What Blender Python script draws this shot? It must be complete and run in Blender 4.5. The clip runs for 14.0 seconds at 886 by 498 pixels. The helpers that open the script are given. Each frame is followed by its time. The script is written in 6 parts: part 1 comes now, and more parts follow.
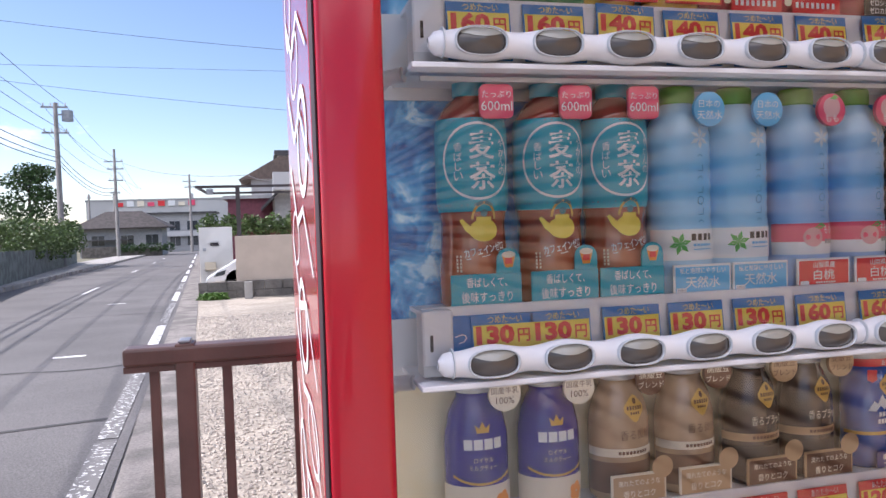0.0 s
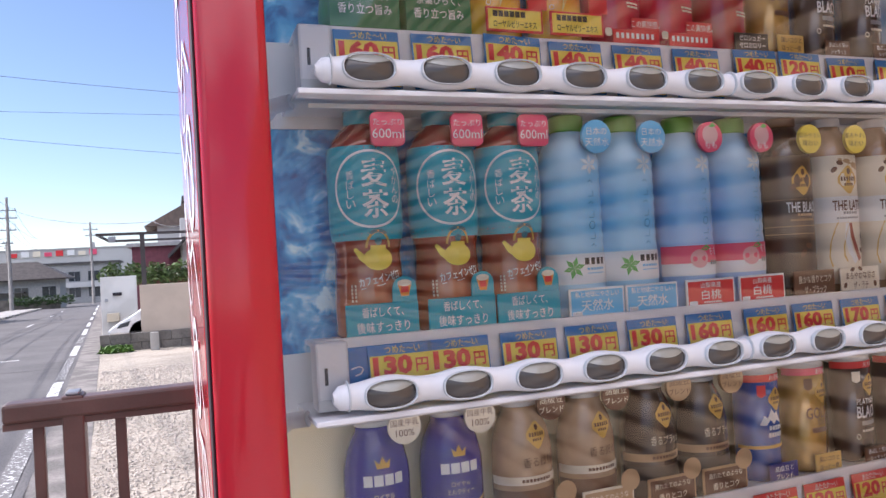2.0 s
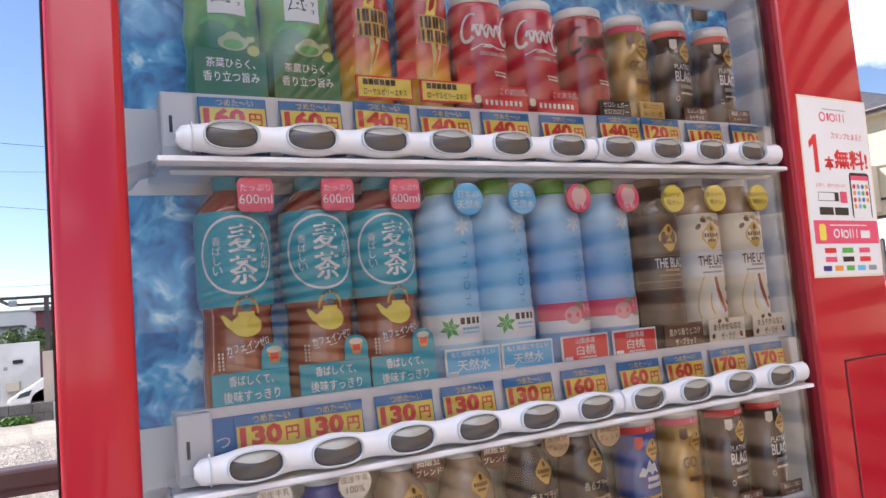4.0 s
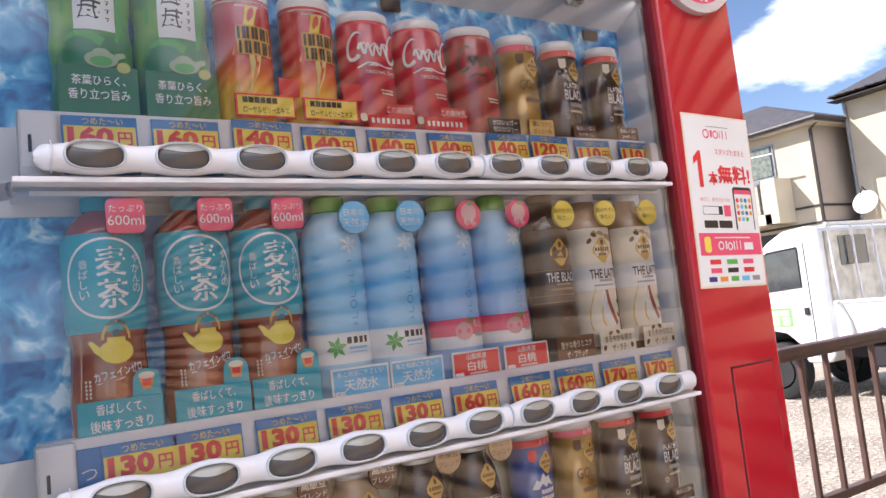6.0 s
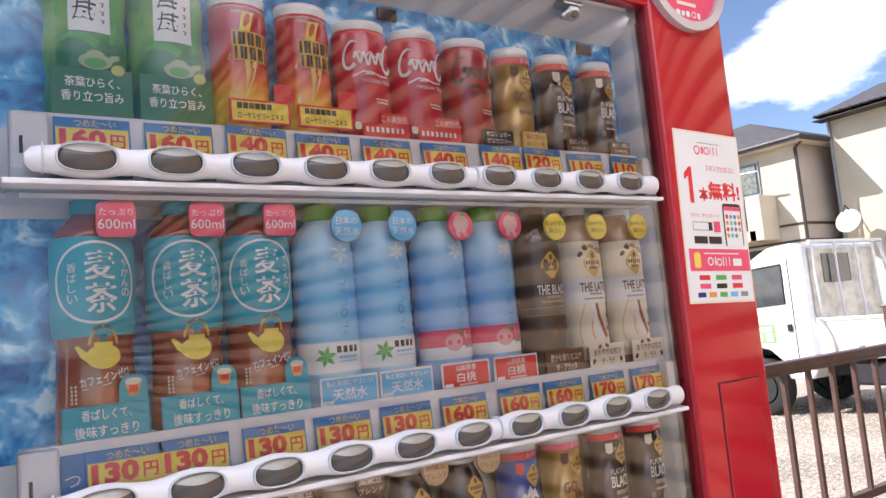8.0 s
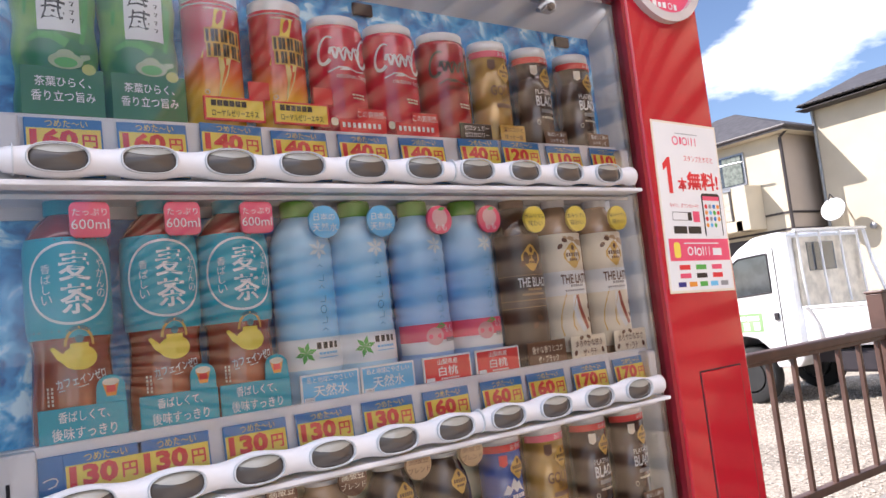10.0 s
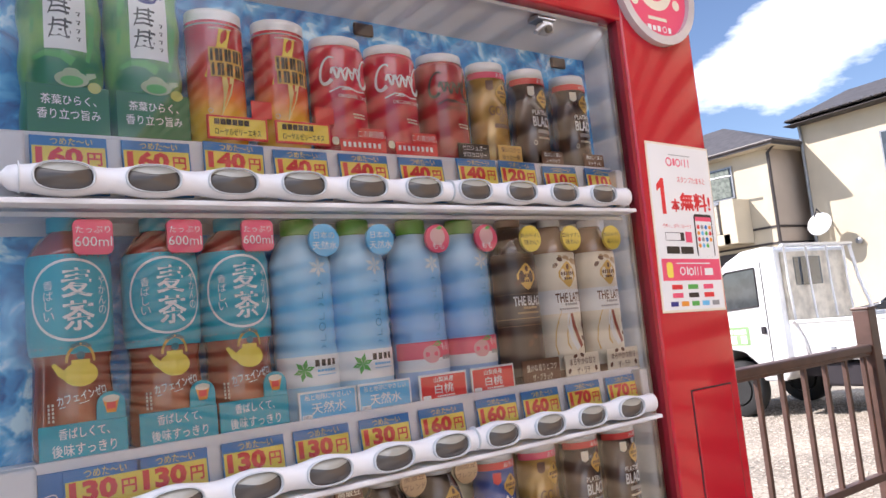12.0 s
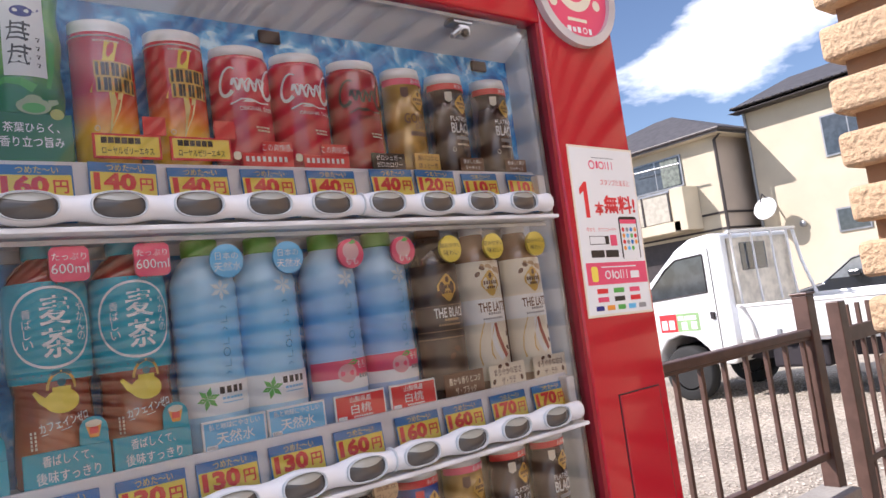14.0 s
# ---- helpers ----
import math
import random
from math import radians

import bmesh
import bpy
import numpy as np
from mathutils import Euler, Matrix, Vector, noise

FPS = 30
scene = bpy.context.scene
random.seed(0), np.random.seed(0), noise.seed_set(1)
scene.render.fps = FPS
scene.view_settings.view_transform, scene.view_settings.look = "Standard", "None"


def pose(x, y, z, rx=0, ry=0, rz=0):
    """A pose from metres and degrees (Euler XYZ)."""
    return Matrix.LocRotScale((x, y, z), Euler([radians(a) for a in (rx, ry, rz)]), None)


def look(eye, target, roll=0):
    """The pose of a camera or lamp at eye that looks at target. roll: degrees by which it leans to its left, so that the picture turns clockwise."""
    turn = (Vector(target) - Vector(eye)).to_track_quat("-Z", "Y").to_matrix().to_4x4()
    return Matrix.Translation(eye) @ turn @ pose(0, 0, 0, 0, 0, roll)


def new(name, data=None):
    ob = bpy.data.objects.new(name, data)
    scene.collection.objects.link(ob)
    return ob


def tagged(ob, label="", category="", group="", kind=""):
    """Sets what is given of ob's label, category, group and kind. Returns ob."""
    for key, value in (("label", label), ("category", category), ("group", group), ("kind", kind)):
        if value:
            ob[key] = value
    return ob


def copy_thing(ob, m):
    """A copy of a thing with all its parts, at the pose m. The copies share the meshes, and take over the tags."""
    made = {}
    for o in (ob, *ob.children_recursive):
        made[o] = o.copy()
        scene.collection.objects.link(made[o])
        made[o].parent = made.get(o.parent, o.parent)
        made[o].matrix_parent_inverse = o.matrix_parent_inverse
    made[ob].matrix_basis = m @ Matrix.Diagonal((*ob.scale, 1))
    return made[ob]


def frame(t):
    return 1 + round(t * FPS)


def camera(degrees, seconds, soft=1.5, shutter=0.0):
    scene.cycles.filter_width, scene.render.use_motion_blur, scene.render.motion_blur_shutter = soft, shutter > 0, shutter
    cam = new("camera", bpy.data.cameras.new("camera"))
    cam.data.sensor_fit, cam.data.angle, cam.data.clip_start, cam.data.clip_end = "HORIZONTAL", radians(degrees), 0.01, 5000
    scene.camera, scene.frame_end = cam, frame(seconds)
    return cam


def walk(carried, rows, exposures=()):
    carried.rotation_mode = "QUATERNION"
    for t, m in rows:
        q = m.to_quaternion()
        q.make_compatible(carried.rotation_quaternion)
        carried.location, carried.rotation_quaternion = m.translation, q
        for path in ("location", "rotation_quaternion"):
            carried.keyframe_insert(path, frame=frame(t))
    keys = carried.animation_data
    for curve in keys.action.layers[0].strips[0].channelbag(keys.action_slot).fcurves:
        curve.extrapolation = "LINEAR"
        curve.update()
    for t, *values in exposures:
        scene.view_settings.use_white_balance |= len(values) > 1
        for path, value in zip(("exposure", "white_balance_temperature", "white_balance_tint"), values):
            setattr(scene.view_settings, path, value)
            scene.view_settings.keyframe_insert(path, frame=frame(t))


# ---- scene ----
cam = camera(62.8, 14.0)
PATH = [
    (0, (-0.892, -0.585, 1.278), (-0.418, 1.356, 1.199), -1.8),
    (0.5, (-0.908, -0.554, 1.283), (-0.418, 1.385, 1.293), -1.7),
    (1, (-0.895, -0.565, 1.275), (-0.328, 1.353, 1.292), -2.0),
    (1.5, (-0.881, -0.575, 1.271), (-0.25, 1.322, 1.285), -2.9),
    (2, (-0.872, -0.581, 1.265), (-0.172, 1.292, 1.291), -3.3),
    (2.5, (-0.872, -0.587, 1.267), (-0.117, 1.265, 1.33), -3.7),
    (3, (-0.849, -0.591, 1.266), (-0.066, 1.246, 1.383), -4.1),
    (3.5, (-0.841, -0.595, 1.266), (-0.001, 1.214, 1.415), -4.4),
    (4, (-0.83, -0.605, 1.269), (0.068, 1.175, 1.43), -4.8),
    (4.2, (-0.816, -0.608, 1.266), (0.097, 1.163, 1.442), -5.1),
    (6.3, (-0.786, -0.629, 1.268), (0.282, 1.052, 1.456), -5.9),
    (6.5, (-0.787, -0.628, 1.268), (0.288, 1.047, 1.461), -5.7),
    (7, (-0.789, -0.628, 1.268), (0.293, 1.043, 1.465), -5.4),
    (7.5, (-0.792, -0.627, 1.269), (0.292, 1.043, 1.468), -5.2),
    (8, (-0.79, -0.624, 1.269), (0.295, 1.043, 1.476), -5.1),
    (10.5, (-0.779, -0.631, 1.264), (0.334, 1.02, 1.455), -6.4),
    (11, (-0.775, -0.632, 1.26), (0.332, 1.022, 1.459), -6.1),
    (11.5, (-0.77, -0.638, 1.271), (0.341, 1.012, 1.478), -5.7),
    (12, (-0.794, -0.634, 1.277), (0.341, 0.998, 1.491), -5.6),
    (12.5, (-0.781, -0.64, 1.279), (0.381, 0.973, 1.493), -5.5),
    (13, (-0.763, -0.631, 1.278), (0.44, 0.953, 1.493), -6.2),
    (13.5, (-0.762, -0.63, 1.281), (0.464, 0.938, 1.474), -6.9),
    (14, (-0.742, -0.646, 1.296), (0.487, 0.921, 1.478), -7.6),
]
walk(cam, [(t, look(eye, target, roll)) for t, eye, target, roll in PATH], [(0.0, 0.86, 6100, 21), (1.0, 0.74, 6100, 21), (2.0, 0.92, 6100, 21), (4.0, 1.06, 6150, 18), (6.5, 1.13, 6300, 18), (8.2, 1.14, 6300, 18), (12.5, 1.08, 6280, 18), (14.0, 0.88, 6280, 19)])

# ---- world, sun, exposure ----
SUN_DIR = Vector((-0.61, 0.43, 0.67)).normalized()
world = bpy.data.worlds.new("sky")
scene.world = world
world.use_nodes = True
wn, wl = world.node_tree.nodes, world.node_tree.links
wn.clear()
w_out = wn.new("ShaderNodeOutputWorld")
w_bg = wn.new("ShaderNodeBackground")
w_sky = wn.new("ShaderNodeTexSky")
w_sky.sky_type = "NISHITA"
w_sky.sun_disc = False
w_sky.sun_elevation = math.asin(SUN_DIR.z)
w_sky.sun_rotation = math.atan2(SUN_DIR.x, SUN_DIR.y)
w_sky.air_density, w_sky.dust_density, w_sky.ozone_density = 0.9, 0.18, 1.8
w_co = wn.new("ShaderNodeTexCoord")
w_map = wn.new("ShaderNodeMapping")
w_map.inputs["Scale"].default_value = (1.0, 1.0, 2.6)
w_map.inputs["Location"].default_value = (0.35, 0.1, 0.2)
w_noise = wn.new("ShaderNodeTexNoise")
w_noise.inputs["Scale"].default_value = 4.2
w_noise.inputs["Detail"].default_value = 7
w_noise.inputs["Roughness"].default_value = 0.58
w_ramp = wn.new("ShaderNodeValToRGB")
w_ramp.color_ramp.elements[0].position = 0.60
w_ramp.color_ramp.elements[1].position = 0.84
w_mix = wn.new("ShaderNodeMixRGB")
w_mix.inputs["Color2"].default_value = (16.0, 16.3, 16.8, 1)
wl.new(w_co.outputs["Generated"], w_map.inputs["Vector"])
wl.new(w_map.outputs["Vector"], w_noise.inputs["Vector"])


def w_math(op, *args):
    """A math node of the sky; numbers or sockets as inputs."""
    node = wn.new("ShaderNodeMath")
    node.operation = op
    for i, v in enumerate(args):
        if isinstance(v, (int, float)):
            node.inputs[i].default_value = v
        else:
            wl.new(v, node.inputs[i])
    return node.outputs[0]


# a long cumulus bank in the east, thin wisps elsewhere, added cloud high south
w_sep = wn.new("ShaderNodeSeparateXYZ")
wl.new(w_co.outputs["Generated"], w_sep.inputs[0])
w_across = w_math("SUBTRACT", w_math("MULTIPLY", w_sep.outputs["X"], 0.48), w_math("MULTIPLY", w_sep.outputs["Y"], 0.877))
w_ahead = w_math("ADD", w_math("MULTIPLY", w_sep.outputs["X"], 0.877), w_math("MULTIPLY", w_sep.outputs["Y"], 0.48))
w_du = w_math("POWER", w_math("DIVIDE", w_math("ABSOLUTE", w_math("SUBTRACT", w_across, 0.035)), 0.19), 2.0)
w_dv = w_math("POWER", w_math("DIVIDE", w_math("ABSOLUTE", w_math("SUBTRACT", w_math("SUBTRACT", w_sep.outputs["Z"], w_math("MULTIPLY", w_across, 0.16)), 0.288)), 0.058), 2.0)
w_bank = w_math("MULTIPLY", w_math("MAXIMUM", w_math("SUBTRACT", 1.0, w_math("SQRT", w_math("ADD", w_du, w_dv))), -0.35), w_math("GREATER_THAN", w_ahead, 0.0))
# the Y and Z term adds unseen southern cloud to brighten the machine front
w_fac = w_math("ADD", w_math("MULTIPLY_ADD", w_bank, 0.42, w_math("MULTIPLY_ADD", w_math("MULTIPLY", w_math("MAXIMUM", w_math("SUBTRACT", -0.10, w_sep.outputs["Y"]), 0.0), w_math("MAXIMUM", w_math("SUBTRACT", w_sep.outputs["Z"], 0.22), 0.0)), 1.45, 0.05)), w_noise.outputs["Fac"])
wl.new(w_fac, w_ramp.inputs["Fac"])
wl.new(w_ramp.outputs["Color"], w_mix.inputs["Fac"])
wl.new(w_sky.outputs["Color"], w_mix.inputs["Color1"])
wl.new(w_mix.outputs["Color"], w_bg.inputs["Color"])
w_bg.inputs["Strength"].default_value = 0.085
wl.new(w_bg.outputs["Background"], w_out.inputs["Surface"])

sun = bpy.data.lights.new("sun", "SUN")
sun.energy, sun.angle, sun.color = 4.0, radians(0.5), (1.0, 0.95, 0.87)
sun_ob = new("sun", sun)
sun_ob.matrix_world = look(SUN_DIR * 50, (0, 0, 0))


# strength of the fill lamps added inside the display
SIDE_FILL_POWER = 0.035
SHELF_FILL_POWER = 0.010


# ---- materials ----
def surf(name, col, rough=0.5, metal=0.0, var=0.10, scale=6.0, bump=0.0, bscale=80.0, fine=0.0, coat=0.0, spec=0.5, col2=None, lo=0.4, hi=0.6):
    m = bpy.data.materials.new(name)
    m.use_nodes = True
    n, l = m.node_tree.nodes, m.node_tree.links
    b = n["Principled BSDF"]
    b.inputs["Roughness"].default_value = rough
    b.inputs["Metallic"].default_value = metal
    b.inputs["Coat Weight"].default_value = coat
    b.inputs["Coat Roughness"].default_value = 0.05
    b.inputs["Specular IOR Level"].default_value = spec
    co = n.new("ShaderNodeTexCoord")
    big = n.new("ShaderNodeTexNoise")
    big.inputs["Scale"].default_value, big.inputs["Detail"].default_value = scale, 5
    l.new(co.outputs["Object"], big.inputs["Vector"])
    ramp = n.new("ShaderNodeValToRGB")
    ramp.color_ramp.elements[0].position, ramp.color_ramp.elements[1].position = lo, hi
    c2 = col2 or tuple(max(0.0, c * (1 - 2 * var)) for c in col)
    ramp.color_ramp.elements[0].color, ramp.color_ramp.elements[1].color = (*c2, 1), (*col, 1)
    l.new(big.outputs["Fac"], ramp.inputs["Fac"])
    last = ramp.outputs["Color"]
    small = n.new("ShaderNodeTexNoise")
    small.inputs["Scale"].default_value, small.inputs["Detail"].default_value = bscale, 6
    l.new(co.outputs["Object"], small.inputs["Vector"])
    if fine:
        mr = n.new("ShaderNodeMapRange")
        mr.inputs["From Min"].default_value, mr.inputs["From Max"].default_value = 0.3, 0.7
        mr.inputs["To Min"].default_value, mr.inputs["To Max"].default_value = 1 - fine, 1 + fine * 0.4
        l.new(small.outputs["Fac"], mr.inputs["Value"])
        mul = n.new("ShaderNodeVectorMath")
        mul.operation = "SCALE"
        l.new(last, mul.inputs[0])
        l.new(mr.outputs["Result"], mul.inputs["Scale"])
        last = mul.outputs["Vector"]
    l.new(last, b.inputs["Base Color"])
    if bump:
        bp = n.new("ShaderNodeBump")
        bp.inputs["Strength"].default_value, bp.inputs["Distance"].default_value = min(1.0, bump), 0.01
        l.new(small.outputs["Fac"], bp.inputs["Height"])
        l.new(bp.outputs["Normal"], b.inputs["Normal"])
    return m


def glass_pane(name, tint=(1, 1, 1), gloss=1.0):
    m = bpy.data.materials.new(name)
    m.use_nodes = True
    n, l = m.node_tree.nodes, m.node_tree.links
    n.clear()
    out = n.new("ShaderNodeOutputMaterial")
    mix = n.new("ShaderNodeMixShader")
    tr = n.new("ShaderNodeBsdfTransparent")
    tr.inputs["Color"].default_value = (*tint, 1)
    gl = n.new("ShaderNodeBsdfGlossy")
    gl.inputs["Roughness"].default_value = 0.002
    fr = n.new("ShaderNodeFresnel")
    fr.inputs["IOR"].default_value = 1.5
    mu = n.new("ShaderNodeMath")
    mu.operation = "MULTIPLY"
    mu.inputs[1].default_value = gloss
    l.new(fr.outputs["Fac"], mu.inputs[0])
    l.new(mu.outputs[0], mix.inputs["Fac"])
    l.new(tr.outputs[0], mix.inputs[1])
    l.new(gl.outputs[0], mix.inputs[2])
    l.new(mix.outputs[0], out.inputs["Surface"])
    return m


def banded(name, stops, rough=0.35, coat=0.0, metal=0.0, noise_amount=0.0, axis="Z"):
    """Printed colour that runs along one axis: stops of (metres, colour)."""
    m = surf(name, (0.5, 0.5, 0.5), rough, metal, coat=coat)
    n, l = m.node_tree.nodes, m.node_tree.links
    lo, hi = stops[0][0], stops[-1][0]
    co = n.new("ShaderNodeTexCoord")
    sep = n.new("ShaderNodeSeparateXYZ")
    l.new(co.outputs["Object"], sep.inputs[0])
    mr = n.new("ShaderNodeMapRange")
    mr.inputs["From Min"].default_value, mr.inputs["From Max"].default_value = lo, hi
    value = sep.outputs[axis]
    if noise_amount:
        nz = n.new("ShaderNodeTexNoise")
        nz.inputs["Scale"].default_value = 60
        l.new(co.outputs["Object"], nz.inputs["Vector"])
        ma = n.new("ShaderNodeMath")
        ma.operation = "MULTIPLY_ADD"
        ma.inputs[1].default_value = noise_amount
        l.new(nz.outputs["Fac"], ma.inputs[0])
        l.new(value, ma.inputs[2])
        value = ma.outputs[0]
    l.new(value, mr.inputs["Value"])
    ramp = n.new("ShaderNodeValToRGB")
    el = ramp.color_ramp.elements
    while len(el) < len(stops):
        el.new(0.5)
    for e, (p, c) in zip(el, stops):
        e.position, e.color = (p - lo) / (hi - lo), (*c, 1)
    l.new(mr.outputs["Result"], ramp.inputs["Fac"])
    l.new(ramp.outputs["Color"], n["Principled BSDF"].inputs["Base Color"])
    return m


def ice_print():
    m = surf("ice_print", (0.3, 0.6, 0.9), 0.4)
    n, l = m.node_tree.nodes, m.node_tree.links
    co = n.new("ShaderNodeTexCoord")
    nz = n.new("ShaderNodeTexNoise")
    nz.inputs["Scale"].default_value, nz.inputs["Detail"].default_value = 26, 7
    nz.inputs["Distortion"].default_value = 0.5
    vo = n.new("ShaderNodeTexVoronoi")
    vo.inputs["Scale"].default_value = 52
    vo.feature = "SMOOTH_F1"
    l.new(co.outputs["Object"], nz.inputs["Vector"])
    mx = n.new("ShaderNodeMixRGB")
    mx.inputs["Fac"].default_value = 0.12
    l.new(co.outputs["Object"], mx.inputs["Color1"])
    l.new(nz.outputs["Color"], mx.inputs["Color2"])
    l.new(mx.outputs["Color"], vo.inputs["Vector"])
    ad = n.new("ShaderNodeMath")
    ad.operation = "MULTIPLY_ADD"
    ad.inputs[1].default_value = 0.55
    l.new(vo.outputs["Distance"], ad.inputs[0])
    l.new(nz.outputs["Fac"], ad.inputs[2])
    ramp = n.new("ShaderNodeValToRGB")
    el = ramp.color_ramp.elements
    for p, c in ((0.42, (0.006, 0.07, 0.25)), (0.60, (0.014, 0.16, 0.44)), (0.74, (0.04, 0.29, 0.62)), (0.86, (0.11, 0.44, 0.75)), (0.99, (0.58, 0.82, 0.94))):
        e = el.new(p)
        e.color = (*c, 1)
    el.remove(el[0])
    el.remove(el[len(el) - 1])
    l.new(ad.outputs[0], ramp.inputs["Fac"])
    l.new(ramp.outputs["Color"], n["Principled BSDF"].inputs["Base Color"])
    return m


M_RED = surf("red_enamel", (0.48, 0.005, 0.020), 0.16, coat=0.35, var=0.04, scale=2, bump=0.012, bscale=9)
M_CRIMSON = surf("dark_red_trim", (0.30, 0.012, 0.025), 0.35)
M_CHANNEL = surf("maroon_channel", (0.028, 0.004, 0.010), 0.75)
M_GAP = surf("black_rubber", (0.02, 0.015, 0.02), 0.7)
M_WHITE = surf("white_plastic", (0.78, 0.77, 0.80), 0.32, var=0.03, scale=20)
M_PAPER = surf("white_print", (0.82, 0.82, 0.82), 0.45, var=0.02)
M_GREYPL = surf("pale_grey_panel", (0.62, 0.64, 0.67), 0.45, var=0.04)
# pale tone that stands for the sky mirrored in the button caps
M_SKY_SHEEN = surf("painted_sky_sheen", (0.36, 0.35, 0.31), 0.2, var=0.06, scale=40, coat=0.6)
M_DARKBTN = surf("dark_button", (0.085, 0.072, 0.065), 0.22, var=0.1, coat=0.5)
M_ICE = ice_print()
M_GLASS = glass_pane("window_glass", gloss=1.75)
M_BROWNFENCE = surf("brown_aluminium", (0.115, 0.064, 0.050), 0.42, var=0.12, scale=12, bump=0.05, bscale=200)
M_ASPHALT = surf("asphalt", (0.150, 0.142, 0.138), 0.85, var=0.12, scale=0.5, bump=0.7, bscale=75, fine=0.42)
M_GRAVEL = surf("gravel_ground", (0.48, 0.42, 0.34), 0.95, var=0.14, scale=0.9, bump=1.0, bscale=34, fine=0.5)
M_CONC = surf("concrete", (0.42, 0.40, 0.37), 0.9, var=0.14, scale=1.5, bump=0.3, bscale=90, fine=0.15)
M_LINE = surf("road_paint", (0.72, 0.72, 0.70), 0.8, scale=16, col2=(0.17, 0.165, 0.16), lo=0.40, hi=0.47)
M_LINEWORN = surf("worn_road_paint", (0.66, 0.66, 0.64), 0.85, scale=30, col2=(0.15, 0.145, 0.14), lo=0.56, hi=0.63)
M_GUTTER = surf("stained_concrete", (0.27, 0.245, 0.22), 0.9, var=0.22, scale=3, bump=0.5, bscale=60, fine=0.3)
M_TAR = surf("tar_seam", (0.045, 0.043, 0.043), 0.8)
M_SOIL = surf("earth", (0.16, 0.15, 0.09), 0.95, var=0.25, scale=0.2, bump=0.5, bscale=3)
M_TAN = surf("tan_stucco", (0.60, 0.42, 0.26), 0.9, var=0.06, scale=3, bump=1.0, bscale=95, fine=0.12)
M_TANJ_SHADE = surf("shaded_tan_joint", (0.36, 0.22, 0.13), 0.9, var=0.08, bump=0.3)
M_WWALL = surf("white_render", (0.66, 0.65, 0.62), 0.9, var=0.08, scale=1.5, bump=0.2, bscale=40)
M_BEIGE = surf("beige_render", (0.52, 0.43, 0.35), 0.9, var=0.05, scale=2, bump=0.2, bscale=40)
M_BLOCK = surf("grey_block", (0.20, 0.18, 0.16), 0.95, var=0.2, scale=3, bump=0.5, bscale=30, fine=0.25)
M_LEAF = surf("leaf_green", (0.055, 0.115, 0.028), 0.6, var=0.3, scale=4)
M_LEAF2 = surf("leaf_pale_green", (0.12, 0.19, 0.05), 0.6, var=0.3, scale=4)
M_BARK = surf("bark", (0.09, 0.065, 0.045), 0.9, var=0.2, scale=10, bump=0.6)
M_POLE = surf("pole_concrete", (0.22, 0.21, 0.20), 0.9, var=0.1, scale=2)
M_WIRE = surf("black_cable", (0.06, 0.065, 0.075), 0.6)
M_STEEL = surf("galvanised_steel", (0.35, 0.36, 0.38), 0.45, metal=0.7, var=0.1)
M_CREAM = surf("cream_siding", (0.58, 0.51, 0.39), 0.85, var=0.05, scale=0.8, bump=0.1, bscale=20)
M_TAUPE_SHADE = surf("shade_taupe_siding", (0.46, 0.39, 0.33), 0.85, var=0.05, scale=0.8)
M_ROOF = surf("grey_slate_roof", (0.085, 0.08, 0.085), 0.7, var=0.15, scale=4, bump=0.3, bscale=12)
M_DKTRIM = surf("dark_brown_trim", (0.05, 0.04, 0.04), 0.5)
M_WINDK = surf("dark_window_glass", (0.05, 0.06, 0.07), 0.08, var=0.2, coat=1.0)
M_CARWHITE = surf("white_car_paint", (0.80, 0.80, 0.80), 0.25, coat=0.8, var=0.04)
M_CARBLACK = surf("black_car_paint", (0.02, 0.022, 0.028), 0.18, coat=1.0)
M_TYRE = surf("tyre_rubber", (0.025, 0.025, 0.025), 0.85)
M_RIM = surf("steel_rim", (0.42, 0.42, 0.43), 0.45, metal=0.4, var=0.2, scale=30)
M_MAROON = surf("maroon_wall", (0.16, 0.05, 0.07), 0.85)
M_GREYWALL = surf("grey_wall", (0.36, 0.36, 0.36), 0.85, var=0.08)
M_PALEWALL = surf("pale_factory_wall", (0.55, 0.55, 0.55), 0.85, var=0.08, scale=0.1)


def ink(name, col, rough=0.45):
    return surf("print_" + name, col, rough, var=0.03)


I_RED = ink("red", (0.74, 0.035, 0.04))
I_PINK = ink("pink", (0.82, 0.09, 0.18))
I_YELLOW = ink("yellow", (0.90, 0.70, 0.10))
I_BLUE = ink("blue", (0.02, 0.19, 0.52))
I_SKY = ink("sky_blue", (0.14, 0.50, 0.80))
I_TEAL = ink("teal", (0.012, 0.38, 0.50))
I_DKTEAL = ink("dark_teal", (0.015, 0.16, 0.22))
I_WHITE = ink("white", (0.84, 0.84, 0.84))
I_CREAM = ink("cream", (0.82, 0.74, 0.60))
I_BLACK = ink("black", (0.025, 0.022, 0.02))
I_BROWN = ink("brown", (0.13, 0.055, 0.028))
I_TAN = ink("tan", (0.50, 0.33, 0.18))
I_GOLD = ink("gold", (0.68, 0.42, 0.09))
I_GREEN = ink("green", (0.10, 0.42, 0.08))
I_DKGREEN = ink("dark_green", (0.015, 0.17, 0.055))
I_GREY = ink("grey", (0.30, 0.30, 0.31))
I_NAVY = ink("navy", (0.025, 0.03, 0.22))
I_ORANGE = ink("orange", (0.85, 0.32, 0.04))


# ---- mesh helpers ----
def thing(name, label, category, group="", m=None, kind=""):
    ob = new(name)
    ob.empty_display_size = 0.05
    if m is not None:
        ob.matrix_basis = m
    return tagged(ob, label, category, group, kind)


